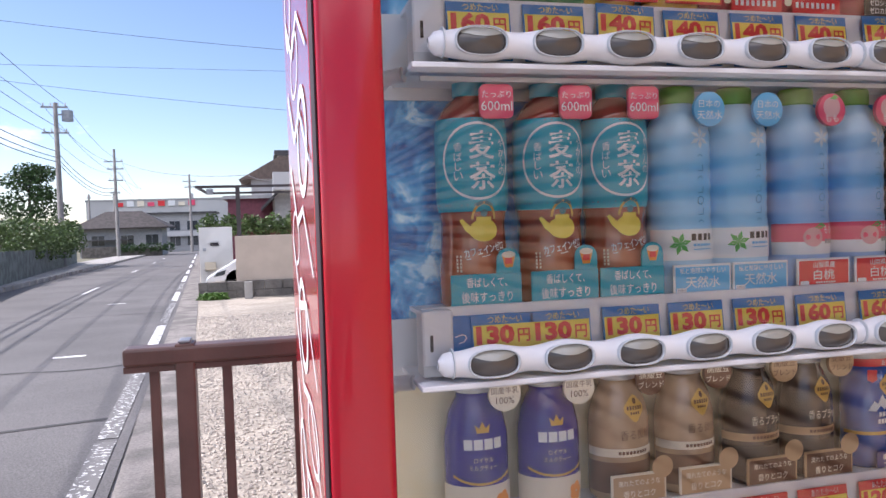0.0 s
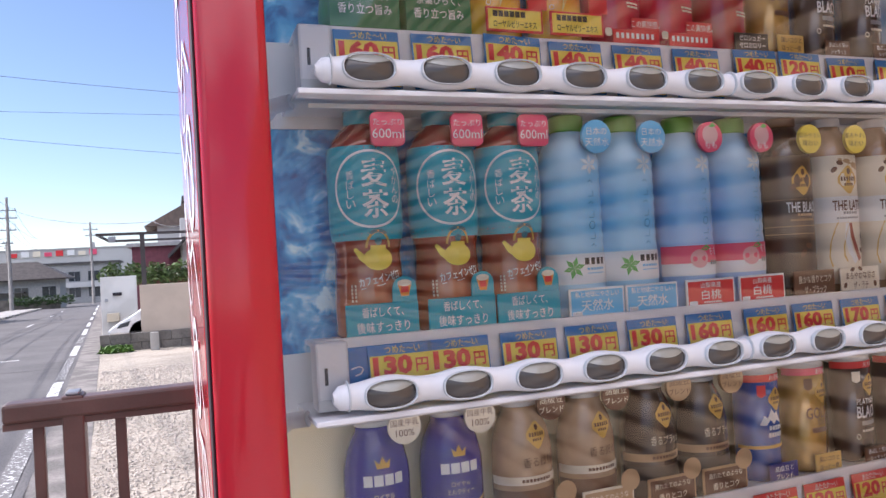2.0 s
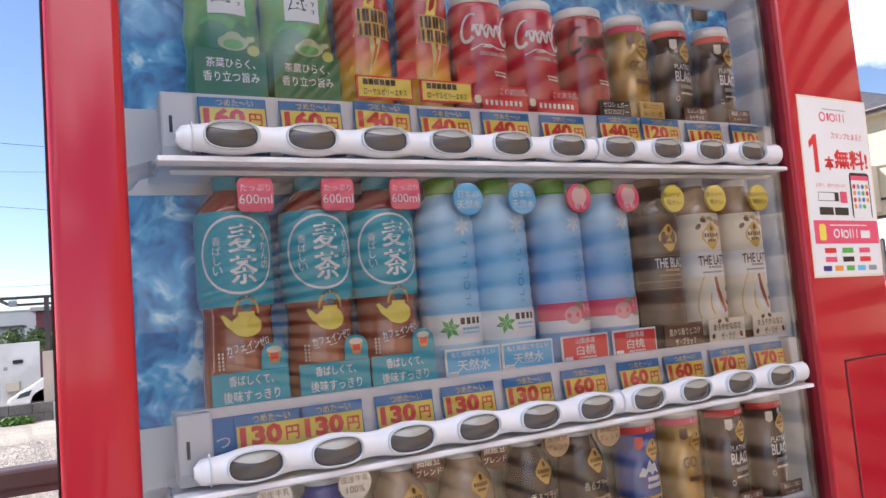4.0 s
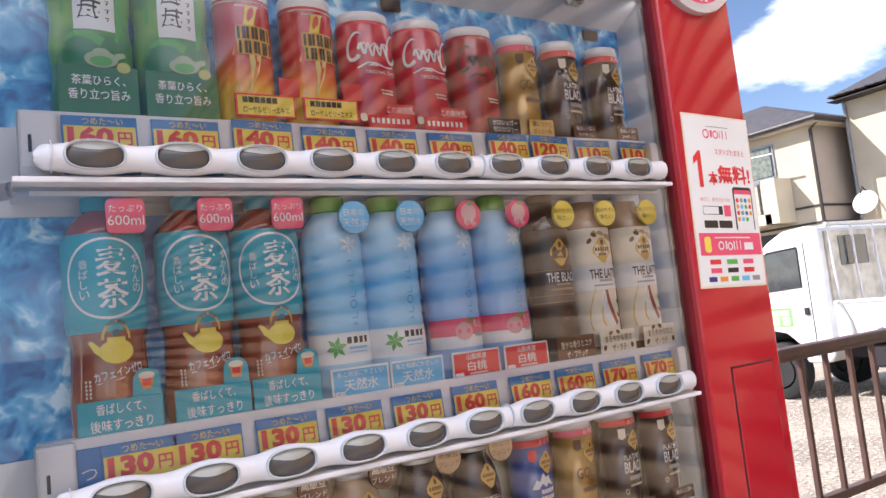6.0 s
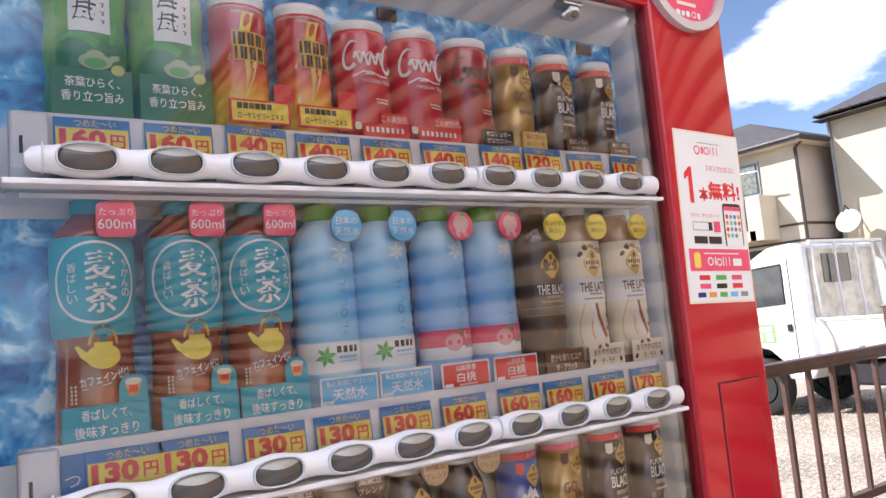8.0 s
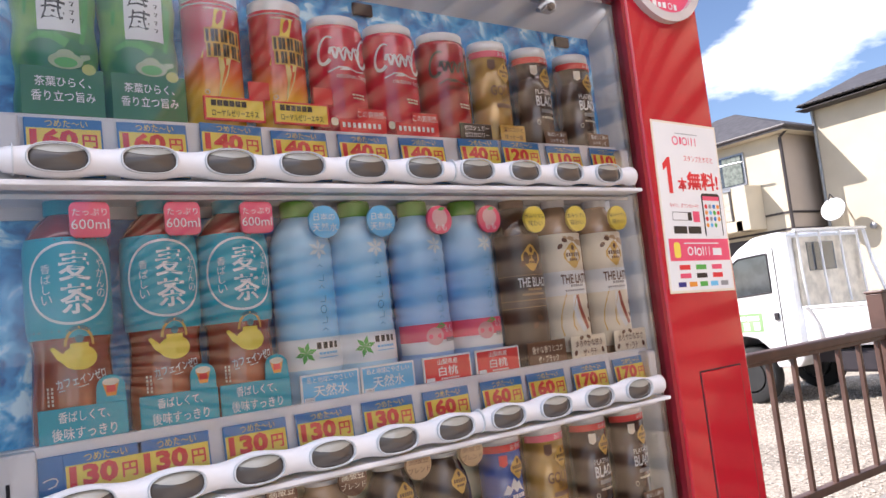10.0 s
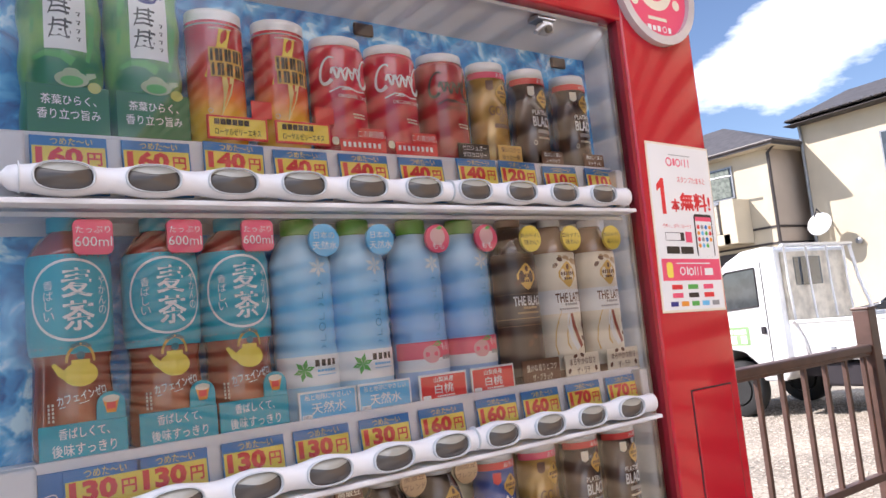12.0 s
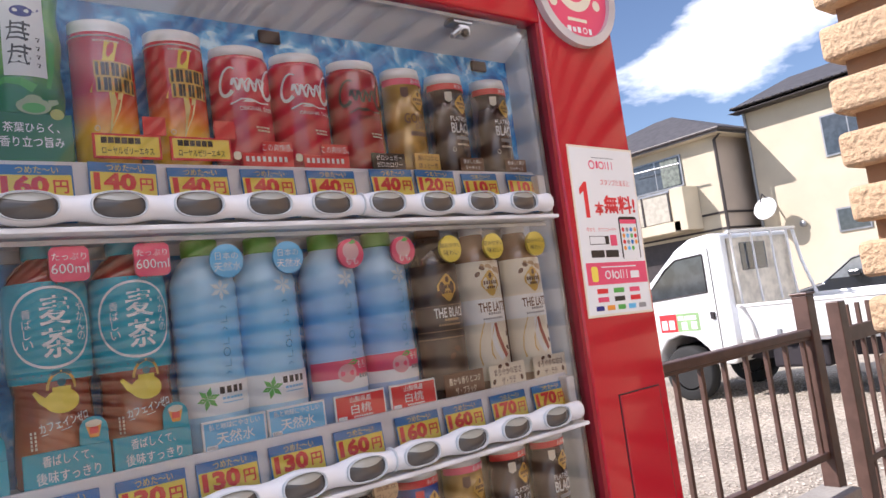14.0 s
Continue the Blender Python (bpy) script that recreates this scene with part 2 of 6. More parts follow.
def raw(name, verts, faces, material, parent=None, label="", smooth=False):
    me = bpy.data.meshes.new(name)
    me.from_pydata([tuple(v) for v in verts], [], [tuple(f) for f in faces])
    if smooth:
        me.polygons.foreach_set("use_smooth", [True] * len(me.polygons))
    me.materials.append(material)
    me.update()
    ob = new(name, me)
    ob.parent = parent
    return tagged(ob, label)


def part(name, bm, material, parent=None, label="", smooth=False):
    me = bpy.data.meshes.new(name)
    bmesh.ops.recalc_face_normals(bm, faces=bm.faces)
    bm.to_mesh(me)
    bm.free()
    if smooth:
        me.polygons.foreach_set("use_smooth", [True] * len(me.polygons))
    me.materials.append(material)
    ob = new(name, me)
    ob.parent = parent
    return tagged(ob, label)


def add_box(bm, x0, y0, z0, x1, y1, z1, bevel=0.0, seg=2):
    made = bmesh.ops.create_cube(bm, size=1.0, matrix=Matrix.Translation(((x0 + x1) / 2, (y0 + y1) / 2, (z0 + z1) / 2)) @ Matrix.Diagonal((abs(x1 - x0), abs(y1 - y0), abs(z1 - z0), 1)))
    if bevel:
        edges = list({e for v in made["verts"] for e in v.link_edges})
        bmesh.ops.bevel(bm, geom=edges, offset=bevel, segments=seg, profile=0.5, affect="EDGES")
    return bm


def box(x0, y0, z0, x1, y1, z1, bevel=0.0, seg=2):
    return add_box(bmesh.new(), x0, y0, z0, x1, y1, z1, bevel, seg)


def tube(points, r, n=8):
    """A round bar along straight points, as verts and faces."""
    verts, faces = [], []
    pts = [Vector(p) for p in points]
    for i, p in enumerate(pts):
        d = (pts[min(i + 1, len(pts) - 1)] - pts[max(i - 1, 0)]).normalized()
        up = Vector((0, 0, 1)) if abs(d.z) < 0.9 else Vector((1, 0, 0))
        a = d.cross(up).normalized()
        b = d.cross(a)
        rr = r[i] if isinstance(r, (list, tuple)) else r
        verts += [p + rr * (math.cos(k * math.tau / n) * a + math.sin(k * math.tau / n) * b) for k in range(n)]
    for i in range(len(pts) - 1):
        faces += [(i * n + k, i * n + (k + 1) % n, (i + 1) * n + (k + 1) % n, (i + 1) * n + k) for k in range(n)]
    faces += [tuple(range(n)), tuple(range((len(pts) - 1) * n, len(pts) * n))]
    return verts, faces


def lathe(profile, n=32, squash=1.0):
    """Turned body about z from (radius, height) pairs."""
    verts, faces = [], []
    for r, z in profile:
        verts += [(r * math.sin(k * math.tau / n), -r * math.cos(k * math.tau / n) * squash, z) for k in range(n)]
    for i in range(len(profile) - 1):
        faces += [(i * n + k, i * n + (k + 1) % n, (i + 1) * n + (k + 1) % n, (i + 1) * n + k) for k in range(n)]
    faces += [tuple(reversed(range(n))), tuple(range((len(profile) - 1) * n, len(profile) * n))]
    return verts, faces


def radius_at(profile, z):
    for (r0, z0), (r1, z1) in zip(profile, profile[1:]):
        if z0 <= z <= z1 and z1 > z0:
            return r0 + (r1 - r0) * (z - z0) / (z1 - z0)
    return profile[-1][0] if z > profile[-1][1] else profile[0][0]


# flat outlines: (points, faces)
def s_grid(u0, v0, u1, v1, nu=10, nv=1):
    pts = [(u0 + (u1 - u0) * i / nu, v0 + (v1 - v0) * j / nv) for j in range(nv + 1) for i in range(nu + 1)]
    w = nu + 1
    return pts, [(j * w + i, j * w + i + 1, (j + 1) * w + i + 1, (j + 1) * w + i) for j in range(nv) for i in range(nu)]


def s_disc(cu, cv, r, n=28, e=1.0):
    return [(cu, cv)] + [(cu + r * math.cos(k * math.tau / n), cv + e * r * math.sin(k * math.tau / n)) for k in range(n)], [(0, 1 + k, 1 + (k + 1) % n) for k in range(n)]


def s_ring(cu, cv, r0, r1, n=40, e=1.0):
    pts = [(cu + r * math.cos(k * math.tau / n), cv + e * r * math.sin(k * math.tau / n)) for r in (r0, r1) for k in range(n)]
    return pts, [(k, n + k, n + (k + 1) % n, (k + 1) % n) for k in range(n)]


def s_poly(pts):
    return list(pts), [tuple(range(len(pts)))]


def s_rrect(u0, v0, u1, v1, r):
    pts = []
    for cu, cv, a in ((u1 - r, v1 - r, 0), (u0 + r, v1 - r, 90), (u0 + r, v0 + r, 180), (u1 - r, v0 + r, 270)):
        pts += [(cu + r * math.cos(radians(a + 18 * k)), cv + r * math.sin(radians(a + 18 * k))) for k in range(6)]
    return s_poly(pts)


def s_ribbon(pts, w0, w1=None):
    """A brush stroke along points, of a width that runs from w0 to w1."""
    w1 = w0 if w1 is None else w1
    out, faces, n = [], [], len(pts)
    for i, (u, v) in enumerate(pts):
        du, dv = pts[min(i + 1, n - 1)][0] - pts[max(i - 1, 0)][0], pts[min(i + 1, n - 1)][1] - pts[max(i - 1, 0)][1]
        k = math.hypot(du, dv) or 1.0
        w = (w0 + (w1 - w0) * i / (n - 1)) / 2
        out += [(u - dv / k * w, v + du / k * w), (u + dv / k * w, v - du / k * w)]
    for i in range(n - 1):
        faces.append((2 * i, 2 * i + 1, 2 * i + 3, 2 * i + 2))
    return out, faces


def s_join(*shapes):
    pts, faces = [], []
    for p, f in shapes:
        k = len(pts)
        pts += p
        faces += [tuple(i + k for i in g) for g in f]
    return pts, faces


def s_turn(shape, degrees, cu=0.0, cv=0.0, skew=0.0):
    c, s = math.cos(radians(degrees)), math.sin(radians(degrees))
    return [(cu + (u - cu + skew * (v - cv)) * c - (v - cv) * s, cv + (u - cu) * s + (v - cv) * c) for u, v in shape[0]], shape[1]


TEXTS = {}


def s_text(body, size, cu, cv, width=None, bold=0.0):
    """Words of a given letter height, centred on (cu, cv); width: squeeze or stretch to it."""
    key = (body, bold)
    if key not in TEXTS:
        cu_data = bpy.data.curves.new("words", "FONT")
        cu_data.body, cu_data.size, cu_data.resolution_u = body, 1.0, 2
        cu_data.align_x = "CENTER"
        cu_data.offset = bold
        tmp = bpy.data.objects.new("words", cu_data)
        scene.collection.objects.link(tmp)
        me = tmp.evaluated_get(bpy.context.evaluated_depsgraph_get()).to_mesh()
        pts = [(v.co.x, v.co.y) for v in me.vertices]
        TEXTS[key] = (pts, [tuple(p.vertices) for p in me.polygons])
        bpy.data.objects.remove(tmp)
        bpy.data.curves.remove(cu_data)
    pts, faces = TEXTS[key]
    us, vs = [p[0] for p in pts], [p[1] for p in pts]
    mu, mv = (min(us) + max(us)) / 2, (min(vs) + max(vs)) / 2
    k = size / max(1e-6, max(vs) - min(vs))
    ku = width / (max(us) - min(us)) if width else k
    return [(cu + (u - mu) * ku, cv + (v - mv) * k) for u, v in pts], faces


def s_column(body, size, cu, top, step=1.12):
    """Words set from top to bottom."""
    return s_join(*[s_text(ch, size, cu, top - size * (0.5 + step * i)) for i, ch in enumerate(body)])


def on_body(shape, profile, off=0.0004, squash=1.0):
    """Lay a flat outline round a turned body."""
    out = []
    for u, v in shape[0]:
        r = radius_at(profile, v)
        a = u / max(r, 0.004)
        out.append(((r + off) * math.sin(a), -(r + off) * math.cos(a) * squash, v))
    return out, shape[1]


def on_flat(shape, y=0.0, x=0.0, z=0.0):
    return [(x + u, y, z + v) for u, v in shape[0]], shape[1]


def slab(shape, y0, y1):
    """A flat outline with a thickness, from its front at y0 to its back at y1."""
    pts, faces = shape
    n = len(pts)
    verts = [(u, y0, v) for u, v in pts] + [(u, y1, v) for u, v in pts]
    out = [tuple(f) for f in faces] + [tuple(i + n for i in reversed(f)) for f in faces]
    seen = {}
    for f in faces:
        for a, b in zip(f, f[1:] + f[:1]):
            seen[(a, b)] = True
    for a, b in list(seen):
        if (b, a) not in seen:
            out.append((b, a, a + n, b + n))
    return verts, out


def pr(name, shape, profile, material, parent, off=0.0004, label="", squash=1.0):
    return raw(name, *on_body(shape, profile, off, squash), material, parent, label)


def fl(name, shape, y, material, parent, label="", x=0.0, z=0.0):
    return raw(name, *on_flat(shape, y, x, z), material, parent, label)


# ---- ground, road, pavement ----
SLOPE, LEAN_ROAD = -0.018, -0.08


def gz(y):
    """The street falls gently away behind the machine."""
    return SLOPE * min(max(y, 0.0), 120.0)


def strip(name, o0, o1, y0, y1, lift, material, label, n=12):
    """A band of ground along the street, between two offsets from its axis."""
    ys = [y0 + (y1 - y0) * i / n for i in range(n + 1)]
    verts = [(o + LEAN_ROAD * y, y, gz(y) + lift) for y in ys for o in (o0, o1)]
    faces = [(2 * i, 2 * i + 1, 2 * i + 3, 2 * i + 2) for i in range(n)]
    return tagged(raw(name, verts, faces, material), label, "ground", kind="structure")


ys = [-2500, -60, 0, 20, 40, 60, 80, 100, 120, 300, 2500]
xs = [-2500, -60, -20, 0, 20, 60, 2500]
gv = [(x, y, gz(y) - 0.03) for y in ys for x in xs]
gf = [(j * 7 + i, j * 7 + i + 1, (j + 1) * 7 + i + 1, (j + 1) * 7 + i) for j in range(len(ys) - 1) for i in range(6)]
tagged(raw("ground", gv, gf, M_SOIL), "bare earth ground reaching to the horizon", "ground", kind="structure")
strip("road", -6.5, -1.45, -30, 118, 0.0, M_ASPHALT, "worn grey asphalt street with patches", 30)
strip("pavement", -1.45, -1.08, -30, 118, 0.012, M_GUTTER, "narrow concrete gutter beside the street")
strip("pavement_far", -9.3, -6.72, -30, 118, 0.12, M_CONC, "raised concrete pavement along the street")
# kerb stones on the far side of the street
kerb = thing("kerb", "grey concrete kerb stones, slightly mossy", "kerb", kind="structure")
for i in range(60):
    y0 = 8 + i * 0.62 * (1 + i * 0.02)
    y1 = y0 + 0.60 * (1 + i * 0.02)
    c = bmesh.new()
    for y in (y0, y1):
        for o, h in ((-6.72, 0.0), (-6.52, 0.0), (-6.52, 0.13), (-6.56, 0.15), (-6.72, 0.15)):
            c.verts.new((o + LEAN_ROAD * y, y, gz(y) + h - 0.01))
    c.verts.ensure_lookup_table()
    v = c.verts
    for k in range(5):
        c.faces.new((v[k], v[(k + 1) % 5], v[5 + (k + 1) % 5], v[5 + k]))
    c.faces.new(v[:5])
    c.faces.new(v[5:])
    part("kerb_stone", c, M_CONC, kerb)
lys = [0.6, 4, 8, 12, 16, 20, 30, 60]
lv = [(x if i else -1.08 + LEAN_ROAD * y, y, gz(y) + 0.006) for y in lys for i, x in enumerate((0, 4, 10, 60))]
lf = [(j * 4 + i, j * 4 + i + 1, (j + 1) * 4 + i + 1, (j + 1) * 4 + i) for j in range(len(lys) - 1) for i in range(3)]
tagged(raw("gravel_lot", lv, lf, M_GRAVEL), "pale crushed gravel parking lot", "ground", kind="structure")
av = [(-1.1, y, 0.012) for y in (-14, 0.8)] + [(3.2, 0.8, 0.012), (3.2, -14, 0.012)]
tagged(raw("forecourt", av, [(0, 1, 2, 3)], M_CONC), "light concrete forecourt in front of the machine", "ground", kind="structure")


# white edge line, in worn stretches, and centre marks
def paint(name, o0, o1, y0, y1, label, material=None):
    v = [(o + LEAN_ROAD * y, y, gz(y) + 0.005) for y in (y0, y1) for o in (o0, o1)]
    return tagged(raw(name, v, [(0, 1, 3, 2)], material or M_LINE), label, "road marking", kind="structure")


for y0, y1, worn in ((-6, 2, True), (2, 4.4, True), (4.5, 7.2, True), (8.4, 11.2, False), (11.5, 15.5, True), (16, 19, False), (20, 23, True), (24, 28, False), (30, 34, False), (37, 42, False), (46, 52, False), (57, 66, False), (70, 80, False)):
    paint("edge_line", -1.65, -1.52, y0, y1, "worn white edge line painted on asphalt", M_LINEWORN if worn else M_LINE)
for k, (ya, yb) in enumerate(((12.6, 13.6), (7.0, 7.6), (5.3, 5.0), (22.0, 23.5))):
    pts = [(-6.4 + 4.75 * i / 14, ya + (yb - ya) * i / 14 + 0.10 * math.sin(i * 1.3 + k)) for i in range(15)]
    ribbon = s_ribbon(pts, 0.035, 0.06)
    tagged(raw("tar_seam", [(u + LEAN_ROAD * v, v, gz(v) + 0.004) for u, v in ribbon[0]], ribbon[1], M_TAR), "dark tar seam across the asphalt", "road seam", kind="structure")
for y in (20, 34, 48, 60):
    paint("centre_mark", -4.02, -3.93, y, y + 3, "worn white centre dash painted on asphalt")
for o, y0 in ((-2.62, 8.4), (-2.9, 16.0), (-4.4, 9.0)):
    paint("road_mark", o, o + 0.35, y0, y0 + 0.12, "short worn white mark on asphalt")

# ---- the tan building with grooved courses ----
wx, pitch, block_h = 0.745, 0.107, 0.069
# joint core, its colour darkened to carry the shadow in the grooves
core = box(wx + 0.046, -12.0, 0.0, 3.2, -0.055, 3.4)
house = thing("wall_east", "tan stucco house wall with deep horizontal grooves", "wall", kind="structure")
part("wall_core", core, M_TANJ_SHADE, house)
z = 1.262 - 11 * pitch
while z < 3.3:
    part("stucco_course", box(wx, -12.0, z, wx + 0.09, -0.03, z + block_h, 0.012, 3), M_TAN, house)
    z += pitch


# ---- the vending machine ----
XL, XR, WL, WR, WTOP, WBOT, TOP, BACK = -0.848, 0.134, -0.793, -0.019, 1.672, 0.62, 1.83, 0.62
vm = thing("vending_machine", "red enamel drink vending machine with a fill-lit display behind glass", "vending machine")
part("cabinet_side", box(XL - 0.002, 0.050, 0.06, XL + 0.03, BACK, TOP, 0.003), M_RED, vm, "glossy red side panel")
part("cabinet_side", box(XR - 0.03, 0.045, 0.06, XR, BACK, TOP, 0.006), M_RED, vm, "glossy red side panel")
part("cabinet_back", box(XL + 0.03, BACK - 0.02, 0.06, XR - 0.03, BACK, TOP), M_RED, vm)
part("cabinet_top", box(XL + 0.03, 0.045, TOP - 0.02, XR - 0.03, BACK - 0.02, TOP), M_RED, vm)
part("plinth", box(XL + 0.02, 0.03, 0.0, XR - 0.02, BACK - 0.02, 0.06), M_GAP, vm, "black plinth")
part("door_gasket", box(XR - 0.03, 0.0165, 0.07, XR - 0.003, 0.0495, TOP - 0.004), M_GAP, vm, "black rubber gasket")
channel = box(XL - 0.0015, 0.0165, 0.07, XL + 0.03, 0.0495, TOP - 0.004)
add_box(channel, XL - 0.0015, 0.0065, 0.07, XL - 0.0002, 0.0164, TOP - 0.004)
part("door_channel", channel, M_CHANNEL, vm, "dark maroon plastic channel")
part("door_stile", box(XL, 0.0, 0.07, WL, 0.016, TOP, 0.0078, 5), M_RED, vm, "glossy red rounded door edge", smooth=True)
part("door_stile", box(WR, 0.0, 0.07, XR, 0.016, TOP, 0.005, 3), M_RED, vm, "glossy red door edge", smooth=True)
part("door_header", box(WL - 0.004, 0.001, WTOP, WR + 0.004, 0.030, TOP, 0.004), M_RED, vm)
part("door_lower_panel", box(WL - 0.004, 0.001, 0.07, WR + 0.004, 0.030, WBOT, 0.004), M_RED, vm)
part("window_trim", box(WR - 0.006, 0.003, WBOT, WR + 0.003, 0.02, WTOP), M_CRIMSON, vm, "dark red window trim")
part("window_trim", box(WL - 0.003, 0.0165, WBOT, WL + 0.0005, 0.026, WTOP), M_CRIMSON, vm, "dark red window trim")
pane = fl("window_pane", s_grid(WL + 0.002, WBOT - 0.004, WR - 0.004, WTOP + 0.004, 1), 0.0115, M_GLASS, vm, "clear reflecting display glass")
# display interior
BY = 0.088
part("display_back", box(WL - 0.02, BY, 1.160, WR + 0.012, BY + 0.006, 1.660), M_ICE, vm, "backboard printed with blue ice")
M_WARM = banded("warm_print", ((0.6, (0.72, 0.50, 0.16)), (0.95, (0.78, 0.62, 0.28)), (1.15, (0.82, 0.74, 0.50))), 0.45, noise_amount=0.2)
part("display_back", box(WL - 0.02, BY, WBOT, WR + 0.012, BY + 0.006, 1.157), M_WARM, vm, "backboard printed pale yellow")
part("display_wall", box(WL - 0.024, 0.030, WBOT, WL - 0.020, BY + 0.006, WTOP + 0.05), M_GREYPL, vm, "white inner side wall")
part("display_wall", box(WR + 0.012, 0.030, WBOT, WR + 0.016, BY + 0.006, WTOP + 0.05), M_GREYPL, vm, "white inner side wall")
ceil_v = [(x, y, z) for x in (WL - 0.02, WR + 0.012) for y, z in ((0.0305, 1.677), (BY, 1.648), (BY, 1.656), (0.0305, 1.685))]
raw("display_ceiling", ceil_v, [(0, 1, 2, 3), (7, 6, 5, 4), (0, 4, 5, 1), (2, 6, 7, 3), (1, 5, 6, 2), (0, 3, 7, 4)], M_GREYPL, vm, "sloping white inner ceiling")
part("back_strip", box(WL - 0.018, BY - 0.003, 1.391, WR + 0.010, BY - 0.0005, 1.470), M_GREYPL, vm, "white strip under the shelf")
part("back_strip", box(WL - 0.018, BY - 0.003, 1.130, WR + 0.010, BY - 0.0005, 1.186), M_GREYPL, vm, "white strip under the shelf")
for cx in (-0.378, -0.063):
    part("clip", box(cx - 0.013, BY - 0.006, 1.628, cx + 0.013, BY - 0.0005, 1.643, 0.002), M_GAP, vm, "small black clip")
# lock hook below the header
lock = part("lock", box(-0.150, 0.024, 1.664, -0.118, 0.046, 1.672, 0.002), M_STEEL, vm, "steel window lock")
part("lock_case", box(-0.140, 0.026, 1.648, -0.122, 0.042, 1.664, 0.003), M_STEEL, lock)
raw("lock_pin", *tube([(-0.152, 0.030, 1.646), (-0.138, 0.030, 1.657), (-0.122, 0.030, 1.655)], 0.0035), M_STEEL, lock)
raw("lock_bolt", *tube([(-0.136, 0.025, 1.650), (-0.136, 0.020, 1.650)], 0.005, 14), M_GAP, lock)

# unseen strips and fill lamps, added at both sides to brighten the drinks
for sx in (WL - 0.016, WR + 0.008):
    part("fill_strip", box(sx - 0.003, 0.032, 0.66, sx + 0.003, 0.036, 1.66), M_PAPER, vm, "white strip beside an added fill lamp")
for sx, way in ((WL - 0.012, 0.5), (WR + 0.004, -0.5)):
    fill_data = bpy.data.lights.new("side_fill", "AREA")
    fill_data.shape, fill_data.size, fill_data.size_y, fill_data.energy, fill_data.color = "RECTANGLE", 0.008, 1.0, SIDE_FILL_POWER, (1.0, 0.98, 0.96)
    fill_ob = new("side_fill", fill_data)
    fill_ob.matrix_world = look((sx, 0.040, 1.17), (sx + way, 0.040 + 0.87, 1.17))

# added fill lamps over each row, behind the header and under the shelf lips
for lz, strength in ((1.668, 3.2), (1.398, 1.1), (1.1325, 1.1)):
    part("fill_strip", box(-0.760, 0.0170, lz - 0.0020, -0.046, 0.0195, lz + 0.0020), M_PAPER, vm, "white strip beside an added fill lamp")
    fill_data = bpy.data.lights.new("shelf_fill", "AREA")
    fill_data.shape, fill_data.size, fill_data.size_y, fill_data.energy, fill_data.color = "RECTANGLE", 0.71, 0.004, SHELF_FILL_POWER * strength, (1.0, 0.98, 0.96)
    fill_ob = new("shelf_fill", fill_data)
    fill_ob.matrix_world = look((-0.403, 0.0205, lz - 0.003), (-0.403, 0.070, lz - 0.12))

PITCH, BX0 = 0.0673, -0.7142


def button_x(i):
    return BX0 + PITCH * i


def shelf_row(bz, shift, deck):
    """One display shelf with its ten selection buttons, bar height bz."""
    shelf = part("shelf", box(-0.772, -0.007, bz - 0.0212, -0.044, BY, bz - 0.0165, 0.001), M_WHITE, vm, "white display shelf")
    part("tag_rail", box(-0.764, 0.030, bz - 0.0162, -0.036, 0.034, bz + 0.044, 0.001), M_WHITE, shelf, "white price tag rail")
    part("shelf_deck", box(-0.762, 0.0345, bz + deck - 0.004, -0.038, BY, bz + deck), M_WHITE, shelf)
    part("end_block", box(-0.766, 0.016, bz - 0.014, -0.738, 0.040, bz + 0.043, 0.0025), M_WHITE, shelf, "white end block")
    part("end_slot", box(-0.7590, 0.0148, bz + 0.008, -0.7565, 0.016, bz + 0.022), M_GAP, shelf)
    part("end_slot", box(-0.7655, 0.0148, bz - 0.0135, -0.7400, 0.016, bz - 0.004), M_GREYPL, shelf)
    part("end_block", box(-0.052, 0.014, bz - 0.010, -0.038, 0.040, bz + 0.040, 0.0025), M_WHITE, shelf, "white end block")
    raw("shelf_bracket", *tube([(-0.772, 0.03, bz - 0.020), (-0.786, 0.04, bz - 0.022), (-0.794, 0.05, bz - 0.030)], 0.007), M_WHITE, shelf, smooth=True)
    # wavy hand rail that carries the buttons
    n, seg, verts, faces = 140, 14, [], []
    x0, x1 = -0.757, -0.050
    for i in range(n + 1):
        x = x0 + (x1 - x0) * i / n
        d = min(1.0, min(x - x0, x1 - x) / 0.012)
        end = max(0.35, (1 - (1 - d) ** 2.6) ** (1 / 2.6))
        wave = 0.5 + 0.5 * math.cos(math.tau * (x - BX0 - shift) / PITCH)
        hh, dd = (0.0106 + 0.0042 * wave) * end, (0.0095 + 0.0024 * wave) * end
        for k in range(seg):
            a = k * math.tau / seg
            verts.append((x, -0.0016 - dd * math.cos(a), bz + hh * math.sin(a) - 0.0006))
    for i in range(n):
        faces += [(i * seg + k, i * seg + (k + 1) % seg, (i + 1) * seg + (k + 1) % seg, (i + 1) * seg + k) for k in range(seg)]
    faces += [tuple(range(seg)), tuple(range(n * seg, (n + 1) * seg))]
    bar = raw("button_bar", verts, faces, M_WHITE, shelf, "wavy white plastic button bar", smooth=True)
    for x in (-0.7455, -0.3390):
        raw("bar_seam", *tube([(x, -0.0016, bz), (x + 0.0011, -0.0016, bz)], 0.0126, 20), M_GREYPL, bar)
    return shelf


